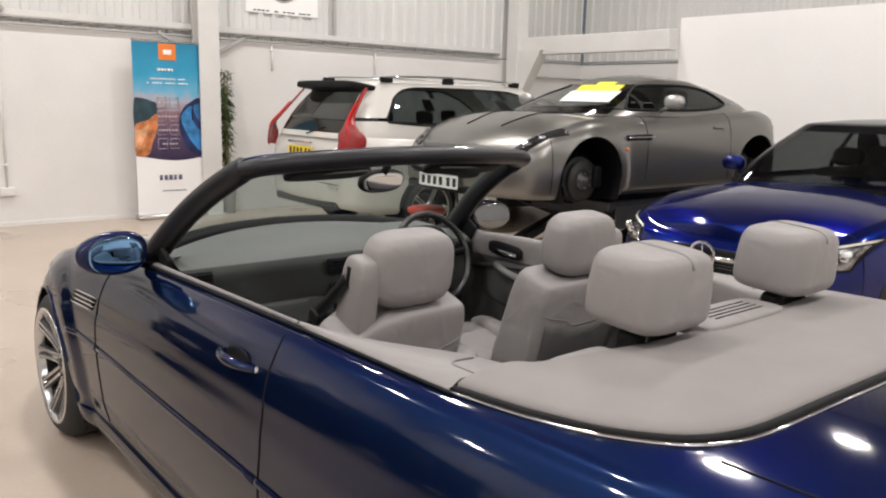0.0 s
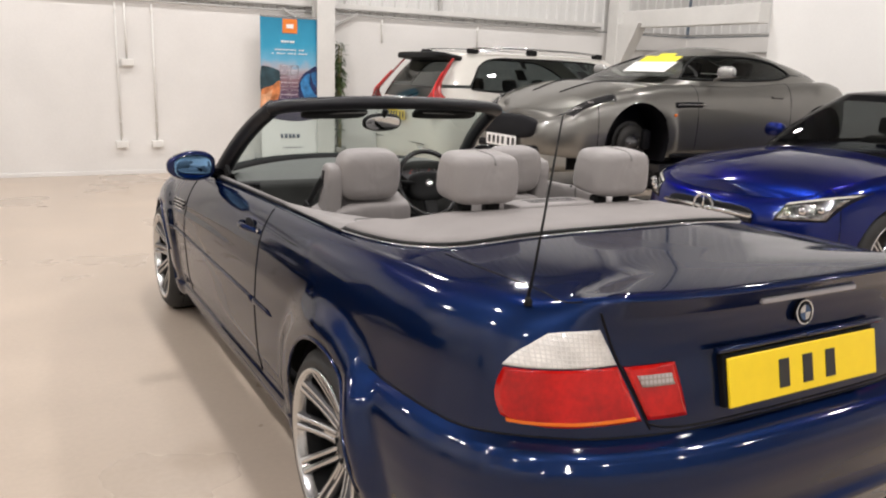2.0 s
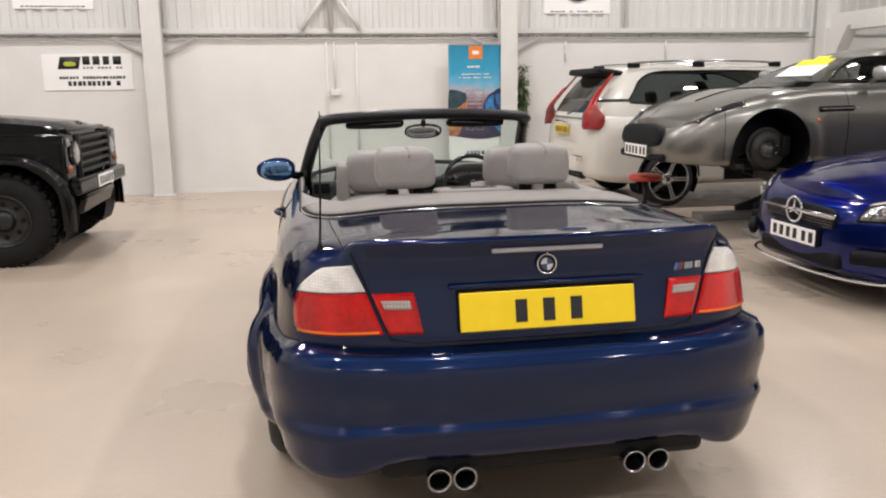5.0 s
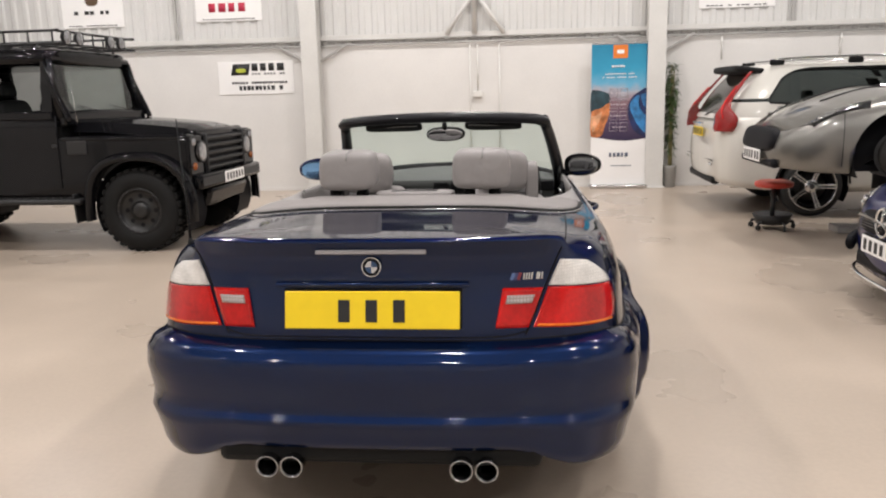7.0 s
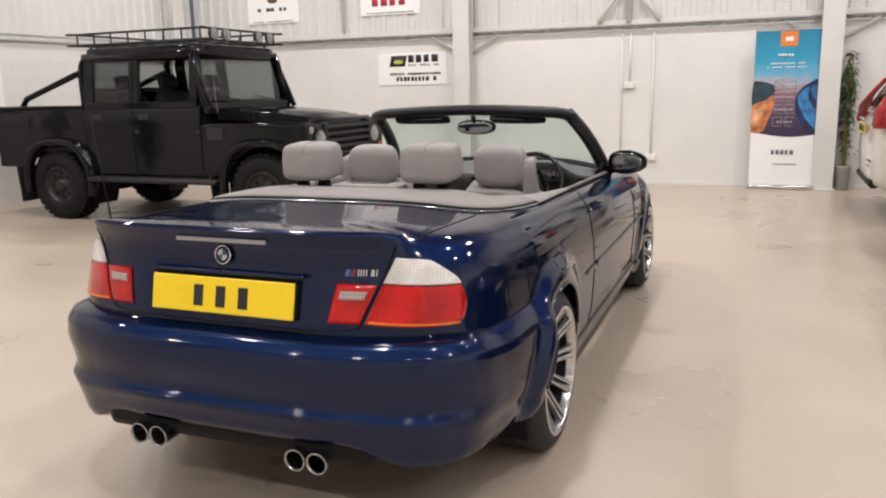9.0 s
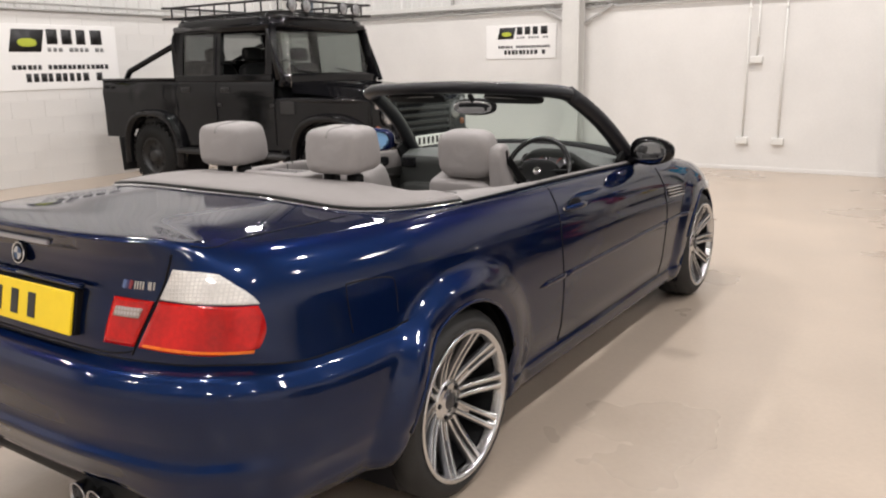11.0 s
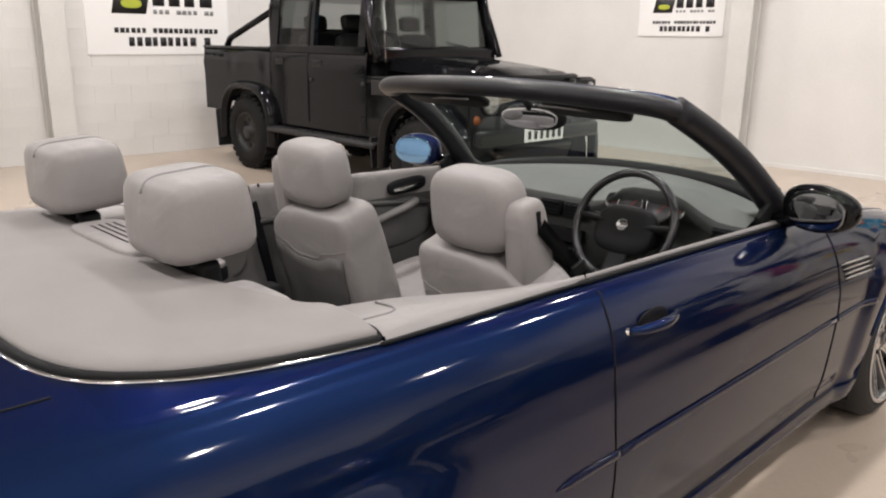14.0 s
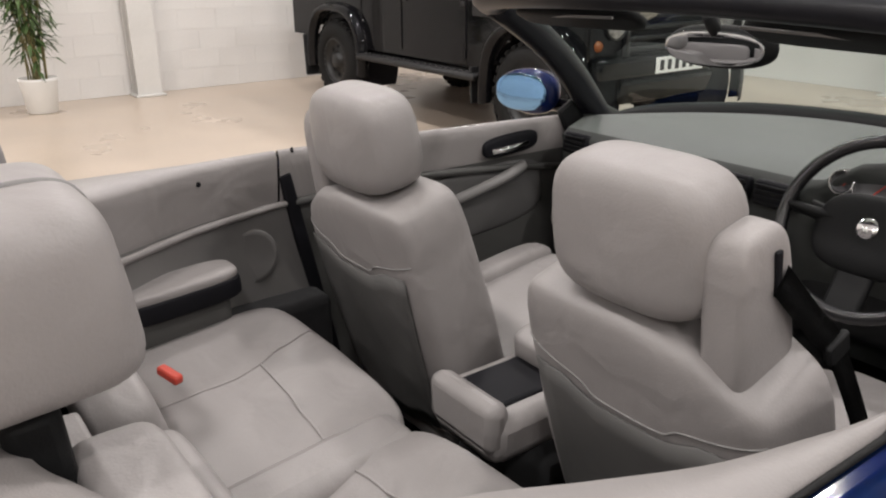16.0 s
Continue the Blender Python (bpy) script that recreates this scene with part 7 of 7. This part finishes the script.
for s in (1, -1):
    hl = empty("headlamp")
    hl.parent = coupe
    w_ = (0, -0.55, -1)
    if patch_on(hl, ctree, [(0.57, 4.24), (0.745, 4.17), (0.860, 3.78), (0.79, 3.75)], HLAMP, "housing", (0, 0, -1), s, 0.004) is None:
        print("headlamp missed")
    for y in (4.10, 3.99):
        q = drape(ctree, [((s * (0.71 if y > 4.05 else 0.755), y, 1.0), (0, 0, -1))], 0.004)
        if q:
            part("projector", pill(0.05, 0.06, 0.03, 0.8, 0.8, Matrix.Translation(q[0])), CHROME, hl)
    # door mirror, vent strake, handle, sill, exhaust, lamps
    mr = empty("door_mirror")
    mr.parent = coupe
    part("shell", pill(0.20, 0.11, 0.12, 0.8, 0.75, pose(s * 0.945, 2.50, 1.02)), mat("pale grey mirror", (0.42, 0.42, 0.41), 0.25, 0.5, 0.03, 6, 0, 60, 0.8), mr)
    part("arm", tube([(s * 0.80, 2.50, 0.93), (s * 0.90, 2.50, 0.98)], 0.02, 8), GREY_P, mr)
    lens_on(coupe, ctree, "side_vent", [(s * 1.1, 2.70, 0.70), (s * 1.1, 2.92, 0.70), (s * 1.1, 3.06, 0.695)], 0.028, SEAM, (-s, 0, 0), 0.5, -0.002)
    lens_on(coupe, ctree, "vent_strake", [(s * 1.1, 2.66, 0.70), (s * 1.1, 2.90, 0.70), (s * 1.1, 3.05, 0.698)], 0.006, CHROME, (-s, 0, 0), 0.8, 0.016)
    lens_on(coupe, ctree, "sill_trim", [(s * 1.1, 1.40, 0.215), (s * 1.1, 2.2, 0.21), (s * 1.1, 3.08, 0.215)], 0.016, SEAM, (-s, 0, 0), 0.7)
    lens_on(coupe, ctree, "door_handle", [(s * 1.1, 1.56, 0.78), (s * 1.1, 1.72, 0.785)], 0.011, GREY_P, (-s, 0, 0), 0.7, 0.008)
    lens_on(coupe, ctree, "side_repeater", [(s * 1.1, 3.06, 0.60), (s * 1.1, 3.09, 0.60)], 0.014, AMBER_L, (-s, 0, 0), 0.6)
    lens_on(coupe, ctree, "tail_lamp", [(s * 0.55, -0.2, 0.78), (s * 0.74, -0.2, 0.77)], 0.03, RED_DK, (0, 1, 0), 0.5, -0.012)
    part("exhaust_tip", lathe([(0.04, 0.1), (0.045, -0.02), (0.04, -0.02), (0, 0.06)], 20, "Y", pose(s * 0.5, 0.26, 0.33)), CHROME, coupe)
    for ya in (0.95, 3.46):
        ax = empty("brake")
        ax.parent = coupe
        part("disc", lathe([(0.08, 0.012), (0.178, 0.012), (0.178, -0.014), (0.08, -0.014)], 40, "X", pose(s * 0.74, ya, 0.335)), DISC, ax, "bare brake disc")
        part("hub", lathe([(0, 0.075), (0.03, 0.075), (0.035, 0.03), (0.085, 0.028), (0.085, -0.01)], 24, "X", pose(s * 0.74, ya, 0.335) @ pose(0, 0, 0, 0, 0, 0 if s > 0 else 180)), ALLOY_D, ax)
        for k in range(5):
            a = 2 * math.pi * k / 5
            part("stud", tube([(s * 0.765, ya + 0.06 * math.cos(a), 0.335 + 0.06 * math.sin(a)), (s * 0.80, ya + 0.06 * math.cos(a), 0.335 + 0.06 * math.sin(a))], 0.007, 6), CHROME, ax)
        part("caliper", rbox(0.11, 0.10, 0.20, 0.03, pose(s * 0.74, ya - 0.16, 0.36)), SEAM, ax)
        part("shield", lathe([(0.06, 0), (0.20, 0)], 32, "X", pose(s * 0.70, ya, 0.335)), mat("dust shield", (0.05, 0.05, 0.05), 0.6), ax)
        part("upright", tube([(s * 0.45, ya, 0.30), (s * 0.74, ya, 0.335)], 0.05, 8), ALLOY_D, ax)
for dx in (-0.25, 0.25):
    lens_on(coupe, ctree, "bonnet_vent", [(dx * 0.9, 3.95, 1.2), (dx * 1.1, 3.6, 1.2), (dx * 1.4, 3.22, 1.2)], 0.006, SEAM, (0, 0, -1), 1.0, -0.003)
card = empty("price_card")
card.parent = coupe
card.matrix_local = pose(-0.25, 2.80, 1.085, -60, 0, 180)
part("card", rbox(0.60, 0.006, 0.20, 0.002, pose(0, 0, -0.06)), SIGN_W, card, "white lower half of the card")
part("header", rbox(0.52, 0.006, 0.115, 0.002, pose(0, -0.001, 0.10)), mat("yellow card", (0.80, 0.72, 0.02), 0.5), card, "yellow header of the card")
part("tab", rbox(0.22, 0.006, 0.06, 0.002, pose(0.02, -0.001, 0.187)), mat("yellow card tab", (0.80, 0.72, 0.02), 0.5), card)

lift = empty("car_lift", pose(4.81, 5.30, 0))
tagged(lift, "low dark scissor lift under the grey coupe", "car lift")
LIFT = mat("dark lift steel", (0.05, 0.05, 0.055), 0.5, 0.3, 0.1)
for s in (1, -1):
    part("base_beam", box(-1.25, 1.25, s * 0.52 - 0.12, s * 0.52 + 0.12, 0.0, 0.07, 0.01), mat("worn grey steel", (0.35, 0.34, 0.33), 0.5, 0.2, 0.12), lift)
    part("platform", box(-0.85, 0.85, s * 0.52 - 0.22, s * 0.52 + 0.22, 0.56, 0.65, 0.012), LIFT, lift)
    for q in (-0.5, 0.5):
        part("pad", box(q - 0.12, q + 0.12, s * 0.60 - 0.07, s * 0.60 + 0.07, 0.65, 0.716, 0.008), RUBBER, lift)
    for d in (1, -1):
        part("scissor_arm", rbox(1.58, 0.05, 0.12, 0.012, pose(0, s * 0.52 + 0.06 * d, 0.32, 0, -18.4 * d)), LIFT, lift)
    # ram and skirt are added to darken the shadowed space under the car
    part("ram", tube([(-0.55, s * 0.52, 0.12), (0.30, s * 0.52, 0.44)], 0.04, 10), LIFT, lift)
    part("side_guard", box(-0.80, 0.80, s * 0.78 - 0.01, s * 0.78 + 0.01, 0.40, 0.60, 0.004), LIFT, lift)
# beams added across the lift as dark fill for the shadow there
for q in (-0.6, 0.6):
    part("cross_beam", box(q - 0.06, q + 0.06, -0.42, 0.42, 0.46, 0.56, 0.01), LIFT, lift)
    part("cross_beam", box(q - 0.05, q + 0.05, -0.42, 0.42, 0.02, 0.08, 0.01), LIFT, lift)

# white estate, tail to the aisle
estate = empty("white_estate", pose(2.65, 7.78, 0, 0, 0, -90.9))
tagged(estate, "pearl white tall estate car with upright red tail lamps", "car")
o = [(0, 0), (0.5, 0.01), (0.80, 0.06), (0.93, 0.20), (0.965, 0.5), (0.975, 1.0), (0.965, 1.8), (0.965, 2.8), (0.975, 3.6), (0.965, 4.1), (0.90, 4.55), (0.70, 4.82), (0.35, 4.93), (0, 4.95)]
tz = curve([0, 0.4, 1.5, 2.8, 3.6, 4.2, 4.7, 4.95], [1.10, 1.12, 1.09, 1.07, 1.06, 1.02, 0.92, 0.80])
bz = curve([0, 0.5, 1.5, 3.5, 4.4, 4.95], [0.36, 0.30, 0.26, 0.26, 0.28, 0.32])
CUTS = [("rear_bumper", 0.14), ("rear_wing", 1.35), ("rear_door", 2.2), ("front_door", 3.15), ("front_wing", 4.45), ("front_bumper", 9)]
etree = car_body(estate, o, tz, bz, [(1.05, 0.345, 0.385, 0.015), (3.96, 0.345, 0.385, 0.015)], WHITE_P, curve([0, 1, 3, 4.95], [0.0, 0.0, 0.06, 0.03]), CUTS)
glasshouse(estate, 0.06, 3.75, 0.50, 2.80, 0.875, 0.62, 1.09, 1.685, WHITE_P, [(1.50, 0.05), (2.32, 0.05)], glass("estate glass", (0.30, 0.33, 0.33)), 0.055, 0.26, 0.10, 0.93, glass("estate rear glass", (0.30, 0.31, 0.30)),
           dlo=(curve([0.58, 0.64, 0.74, 0.90, 1.1, 1.7, 2.4, 2.75, 3.40], [0.36, 0.50, 0.74, 0.88, 0.92, 0.925, 0.90, 0.76, 0.20]), curve([0.58, 1.0, 2.2, 3.4], [0.30, 0.25, 0.19, 0.14]), (0.585, 3.38)))
seats_inside(estate, (1.5, 2.5), 1.05, 0.4)
part("roof_spoiler", pill(1.26, 0.36, 0.085, 0.35, 0.3, pose(0, 0.42, 1.635, -8)), DARK, estate, "black roof spoiler")
for s in (1, -1):
    tl = empty("tail_lamp")
    tl.parent = estate
    tl["label"] = "tall red tail lamp up the rear pillar"
    mid = smooth_path([(s * 0.655, 0.42, 1.615), (s * 0.700, 0.29, 1.46), (s * 0.755, 0.17, 1.31), (s * 0.835, 0.105, 1.20), (s * 0.875, 0.110, 1.08), (s * 0.860, 0.085, 0.95)], 6)
    wide = curve([0, 0.3, 0.55, 0.75, 0.88, 1.0], [0.020, 0.040, 0.075, 0.145, 0.145, 0.105])
    P = []
    for k, q in enumerate(mid):
        f = k / (len(mid) - 1)
        turn = math.radians(28 + 20 * step(0.4, 0.8, f))
        along, out = Vector((s * math.cos(turn), math.sin(turn), 0)), Vector((s * math.sin(turn), -math.cos(turn), 0.25)).normalized()
        P.append([q + along * wide(f) * c + out * (0.040 * math.sqrt(max(0, 1 - c * c)) * (0.5 + f / 2) + 0.006) for c in (-1, -0.8, -0.45, 0, 0.45, 0.8, 1)])
    lens = grid(P)
    bmesh.ops.recalc_face_normals(lens, faces=lens.faces[:])
    bmesh.ops.solidify(lens, geom=lens.faces[:], thickness=0.01)
    part("lens", lens, RED_DK, tl, "red lens that widens towards the bumper")
    part("glow_strip", tube([p + Vector((s * 0.02, -0.045, 0)) for p in mid[6:24]], 0.009, 6), RED_L, tl, "bright red strip in the lens")
    part("roof_rail", tube(smooth_path([(s * 0.60, 0.66, 1.705), (s * 0.61, 0.78, 1.745), (s * 0.61, 1.6, 1.76), (s * 0.61, 2.5, 1.735), (s * 0.60, 2.65, 1.675)], 5), 0.015, 8), CHROME, estate, "bright roof rail")
    for y in (0.70, 1.55, 2.58):
        part("rail_foot", rbox(0.04, 0.16, 0.06, 0.015, pose(s * 0.605, y, 1.715)), DARK, estate)
    part("reflector", rbox(0.16, 0.02, 0.025, 0.006, pose(s * 0.68, -0.005, 0.58)), CHROME, estate)
    for ya in (1.05, 3.96):
        wheel(estate, pose(s * 0.86, ya, 0.335, 0, 0, 0 if s > 0 else 180), 0.335, 0.262, 0.24, 5, True)
    lens_on(estate, etree, "door_handle", [(s * 1.1, 1.5, 0.95), (s * 1.1, 1.7, 0.955)], 0.014, WHITE_P, (-s, 0, 0), 0.7, 0.012)
    lens_on(estate, etree, "door_handle", [(s * 1.1, 2.35, 0.95), (s * 1.1, 2.55, 0.955)], 0.014, WHITE_P, (-s, 0, 0), 0.7, 0.012)
    lens_on(estate, etree, "arch_trim", [(s * 1.1, 1.05 + 0.40 * math.cos(a), 0.345 + 0.40 * math.sin(a)) for a in np.linspace(0.05, math.pi - 0.05, 14)], 0.014, DARK, (-s, 0, 0), 0.7)
    mr = empty("door_mirror")
    mr.parent = estate
    part("shell", pill(0.22, 0.12, 0.16, 0.8, 0.7, pose(s * 1.05, 3.05, 1.17)), WHITE_P, mr)
    part("headlamp", pill(0.36, 0.22, 0.14, 0.7, 0.7, pose(s * 0.70, 4.70, 0.82, 0, 0, s * -35)), WHITE_L, estate)
part("lower_bumper", rbox(1.36, 0.10, 0.10, 0.04, pose(0, 0.07, 0.385)), DARK, estate)
plate_on(estate, pose(0, -0.02, 0.93), YELLOW)
part("tailgate_handle", rbox(0.5, 0.03, 0.03, 0.01, pose(0, -0.02, 1.03)), CHROME, estate)
part("rear_wiper", tube([(0.0, 0.06, 1.12), (0.3, 0.13, 1.20)], 0.008, 6), DARK, estate)
part("tailgate_line", tube([(-0.75, 0.01, 0.62), (0.75, 0.01, 0.62)], 0.005, 5), SEAM, estate)
part("front_grille", rbox(0.8, 0.06, 0.22, 0.05, pose(0, 4.93, 0.68)), SEAM, estate)

# bright blue saloon
REFL = mat("faceted bright reflector", (0.30, 0.30, 0.31), 0.12, 1.0, 0.9, 24.0, 0.6, 60)
saloon = empty("blue_coupe", pose(7.38, 2.78, 0, 0, 0, 89.6))
tagged(saloon, "bright blue metallic coupe with a dark roof and clear headlamps", "car")
o = [(0, 0), (0.5, 0.02), (0.74, 0.10), (0.86, 0.32), (0.895, 0.8), (0.895, 1.4), (0.89, 2.2), (0.89, 3.0), (0.90, 3.75), (0.88, 4.1), (0.79, 4.42), (0.58, 4.585), (0.28, 4.648), (0, 4.66)]
tz = curve([0, 0.4, 1.0, 2.0, 3.0, 3.6, 4.0, 4.4, 4.70], [0.98, 1.01, 0.97, 0.945, 0.93, 0.90, 0.855, 0.775, 0.68])
bz = curve([0, 0.5, 1.5, 3.5, 4.2, 4.70], [0.32, 0.24, 0.18, 0.18, 0.18, 0.20])
CUTS = [("rear_bumper", 0.25), ("rear_wing", 1.6), ("door", 3.0), ("front_wing", 4.3), ("front_bumper", 9)]
stree = car_body(saloon, o, tz, bz, [(0.98, 0.33, 0.36, 0.015), (3.82, 0.33, 0.36, 0.015)], BLUE_P, curve([0, 1, 3, 3.6, 4.7], [0.03, 0.02, 0.07, 0.065, 0.03]), CUTS)
glasshouse(saloon, 0.55, 3.43, 1.35, 2.60, 0.745, 0.53, 0.94, 1.40, BLACK_P, [(1.45, 0.05), (2.8, 0.03)], glass("saloon glass", (0.34, 0.36, 0.36)), 0.05, 0.32)
seats_inside(saloon, (1.35, 2.1), 0.86)
part("grille", pill(0.78, 0.05, 0.16, 0.45, 0.35, pose(0, 4.624, 0.560, 10)), SEAM, saloon, "black mesh grille")
part("grille_bar", tube([(-0.40, 4.645, 0.585), (0, 4.665, 0.585), (0.40, 4.645, 0.585)], 0.016, 8), CHROME, saloon, "bright bar across the grille")
em = empty("front_emblem")
em.parent = saloon
part("ring", tube([(0.088 * math.cos(a), 4.675, 0.588 + 0.088 * math.sin(a)) for a in np.linspace(0, 2 * math.pi, 33)[:-1]], 0.010, 8, None, True), CHROME, em)
for a in (90, 210, 330):
    part("arm", tube([(0, 4.678, 0.588), (0.083 * math.cos(math.radians(a)), 4.675, 0.588 + 0.083 * math.sin(math.radians(a)))], [0.012, 0.005], 6), CHROME, em)
plate_on(saloon, pose(0, 4.682, 0.42, 0, 0, 180), SIGN_W, 6)
part("plate_plinth", rbox(0.54, 0.04, 0.125, 0.01, pose(0, 4.658, 0.42)), SEAM, saloon)
part("lower_intake", rbox(0.9, 0.06, 0.11, 0.03, pose(0, 4.615, 0.29)), SEAM, saloon)
part("front_lip", tube(smooth_path([(-0.84, 4.30, 0.20), (-0.66, 4.55, 0.195), (-0.3, 4.665, 0.19), (0.3, 4.665, 0.19), (0.66, 4.55, 0.195), (0.84, 4.30, 0.20)], 6), 0.013, 8), CHROME, saloon, "bright front lip")
for k in range(9):
    part("grille_dot_row", rbox(0.34, 0.004, 0.006, 0.001, pose(0.22 if k % 2 else -0.22, 4.654, 0.51 + 0.018 * (k // 2))), ALLOY_D, saloon)
for s in (1, -1):
    hl = empty("headlamp")
    hl.parent = saloon
    hl["label"] = "clear swept headlamp with bright reflectors"
    patch_on(hl, stree, [(0.53, 0.575), (0.79, 0.595), (0.845, 0.780), (0.57, 0.700)], SEAM, "housing", (0, -1, 0), s, 0.002)
    patch_on(hl, stree, [(0.565, 0.680), (0.82, 0.752), (0.832, 0.768), (0.575, 0.694)], WHITE_L, "light_strip", (0, -1, 0), s, 0.006)
    patch_on(hl, stree, [(0.55, 0.590), (0.785, 0.608), (0.815, 0.742), (0.58, 0.674)], REFL, "reflector_bowl", (0, -1, 0), s, 0.0045)
    for x, z, r in ((0.605, 0.630, 0.026), (0.675, 0.650, 0.034), (0.750, 0.668, 0.036)):
        q = drape(stree, [((s * x, 5.2, z), (0, -1, 0))], 0.012)
        if q:
            part("reflector", pill(r * 1.6, r * 1.0, r * 1.5, 0.9, 0.9, Matrix.Translation(q[0])), CHROME, hl)
    lens_on(saloon, stree, "side_intake", [(s * 0.56, 5.2, 0.36), (s * 0.74, 5.2, 0.37)], 0.05, SEAM, (0, -1, 0), 0.7, -0.042)
    lens_on(saloon, stree, "tail_lamp", [(s * 0.50, -0.4, 0.84), (s * 0.80, -0.4, 0.82)], 0.055, RED_L, (0, 1, 0), 0.5)
    mr = empty("door_mirror")
    mr.parent = saloon
    part("shell", pill(0.20, 0.12, 0.13, 0.8, 0.75, pose(s * 0.90, 2.88, 1.055)), BLUE_P, mr)
    part("arm", tube([(s * 0.74, 2.88, 0.93), (s * 0.80, 2.87, 0.97), (s * 0.86, 2.87, 1.02)], 0.03, 8), DARK, mr)
    for ya in (0.98, 3.82):
        wheel(saloon, pose(s * 0.775, ya, 0.33, 0, 0, 0 if s > 0 else 180), 0.33, 0.245, 0.24, 5, True)

# ---- loose things ----


def pot_plant(name, m, height, spread, stems, leaves, seed, pot, label, leaf=1.0, clay=None):
    """Bamboo-like plant: thin canes and many narrow folded leaves, in a pot."""
    rng = random.Random(seed)
    p = empty(name, m)
    part("pot", lathe([(0, 0.0), (pot * 0.75, 0.0), (pot * 0.8, 0.01), (pot, 0.30), (pot * 1.03, 0.33), (pot * 0.95, 0.33), (pot * 0.9, 0.28), (0, 0.27)], 32), clay or PLASTIC_W, p, "plain round pot")
    part("soil", lathe([(0, 0.275), (pot * 0.9, 0.272)], 24), CARPET, p)
    green = mat("leaf green " + str(seed), (0.06, 0.10, 0.03), 0.45, 0, 0.45, 14.0, 0.1, 90)
    cane = mat("cane brown " + str(seed), (0.22, 0.19, 0.08), 0.5, 0, 0.2, 20.0)
    b = bmesh.new()
    tops = []
    for k in range(stems):
        a = rng.uniform(0, 2 * math.pi)
        r0, r1 = rng.uniform(0, pot * 0.5), rng.uniform(0.3, 1.0) * spread * 0.55
        h = height * rng.uniform(0.65, 1.0)
        pts = [Vector((r0 * math.cos(a), r0 * math.sin(a), 0.27)), Vector(((r0 + r1) / 2 * math.cos(a + 0.2), (r0 + r1) / 2 * math.sin(a + 0.2), 0.27 + h * 0.5)), Vector((r1 * math.cos(a), r1 * math.sin(a), h))]
        line = smooth_path(pts, 5)
        part("cane", tube(line, 0.008, 6), cane, p)
        tops.append(line)
    for k in range(leaves):
        line = tops[k % stems]
        q = line[min(len(line) - 1, int(len(line) * rng.uniform(0.25, 1.0)))]
        a, tilt = rng.uniform(0, 2 * math.pi), rng.uniform(-0.7, 0.6)
        L, w = leaf * rng.uniform(0.09, 0.19), rng.uniform(0.012, 0.022)
        d = Vector((math.cos(a) * math.cos(tilt), math.sin(a) * math.cos(tilt), math.sin(tilt)))
        sd = d.cross(Vector((0, 0, 1))).normalized()
        start = q + d * rng.uniform(0.0, spread * 0.35)
        up = sd.cross(d)
        mid = start + d * L * 0.45
        tip = start + d * L - Vector((0, 0, L * 0.3))
        v0, v1, v2, v3, v4 = b.verts.new(start), b.verts.new(mid + sd * w + up * w * 0.4), b.verts.new(mid), b.verts.new(mid - sd * w + up * w * 0.4), b.verts.new(tip)
        for f in ((v0, v2, v1), (v0, v3, v2), (v1, v2, v4), (v2, v3, v4)):
            b.faces.new(f)
    lv = part("leaves", b, green, p, "narrow green leaves")
    lv["kind"] = "stuff"
    return tagged(p, label, "plant", "potted plants")


pot_plant("potted_plant", pose(-7.36, 2.45, 0), 1.55, 0.36, 14, 620, 5, 0.17, "tall green bamboo plant in a white pot by the wall")
pot_plant("potted_plant", pose(2.655, 9.71, 0), 1.80, 0.07, 8, 420, 8, 0.10, "tall slim green plant beside the steel column", 0.75, mat("grey clay", (0.30, 0.29, 0.27), 0.7))


def stool(m):
    s = empty("workshop_stool", m)
    part("seat", lathe([(0, 0.50), (0.15, 0.50), (0.185, 0.485), (0.19, 0.455), (0.175, 0.435), (0, 0.43)], 32), RED, s, "round red padded seat")
    part("column", tube([(0, 0, 0.10), (0, 0, 0.43)], 0.024, 12), BLACK_T, s)
    part("tray", lathe([(0, 0.13), (0.15, 0.13), (0.185, 0.16), (0.195, 0.155), (0.16, 0.06), (0, 0.05)], 28), BLACK_T, s, "round black tool tray")
    for k in range(5):
        a = 2 * math.pi * k / 5
        part("leg", tube([(0, 0, 0.10), (0.21 * math.cos(a), 0.21 * math.sin(a), 0.075)], 0.017, 8), BLACK_T, s)
        part("castor", lathe([(0, -0.012), (0.028, -0.012), (0.03, 0), (0.028, 0.012), (0, 0.012)], 16, "X", pose(0.215 * math.cos(a), 0.215 * math.sin(a), 0.031, 0, 0, 40 * k)), RUBBER, s)
        part("fork", tube([(0.21 * math.cos(a), 0.21 * math.sin(a), 0.075), (0.215 * math.cos(a), 0.215 * math.sin(a), 0.04)], 0.012, 6), BLACK_T, s)
    return tagged(s, "red topped rolling workshop stool with a black base", "stool")


stool(pose(3.03, 6.02, 0))

# ---- painted blocks of the west wall, each with its own arris ----
bl = box(-0.2185, 0.2185, -0.0015, 0.010, -0.106, 0.106, 0.0015, None, 1)
block_mesh = bpy.data.meshes.new("block")
bl.to_mesh(block_mesh)
bl.free()
block_mesh.materials.append(WALL)
west = bpy.data.objects["wall_west"]
for r in range(10):
    for c in range(22):
        y = 0.95 + 0.44 * c + (0.22 if r % 2 else 0.0)
        if y < BACK - 0.23:
            k = new("block", block_mesh)
            k.parent = west
            k.matrix_local = pose(LEFT + 0.002, y, 0.1075 + 0.215 * r, 0, 0, 90)
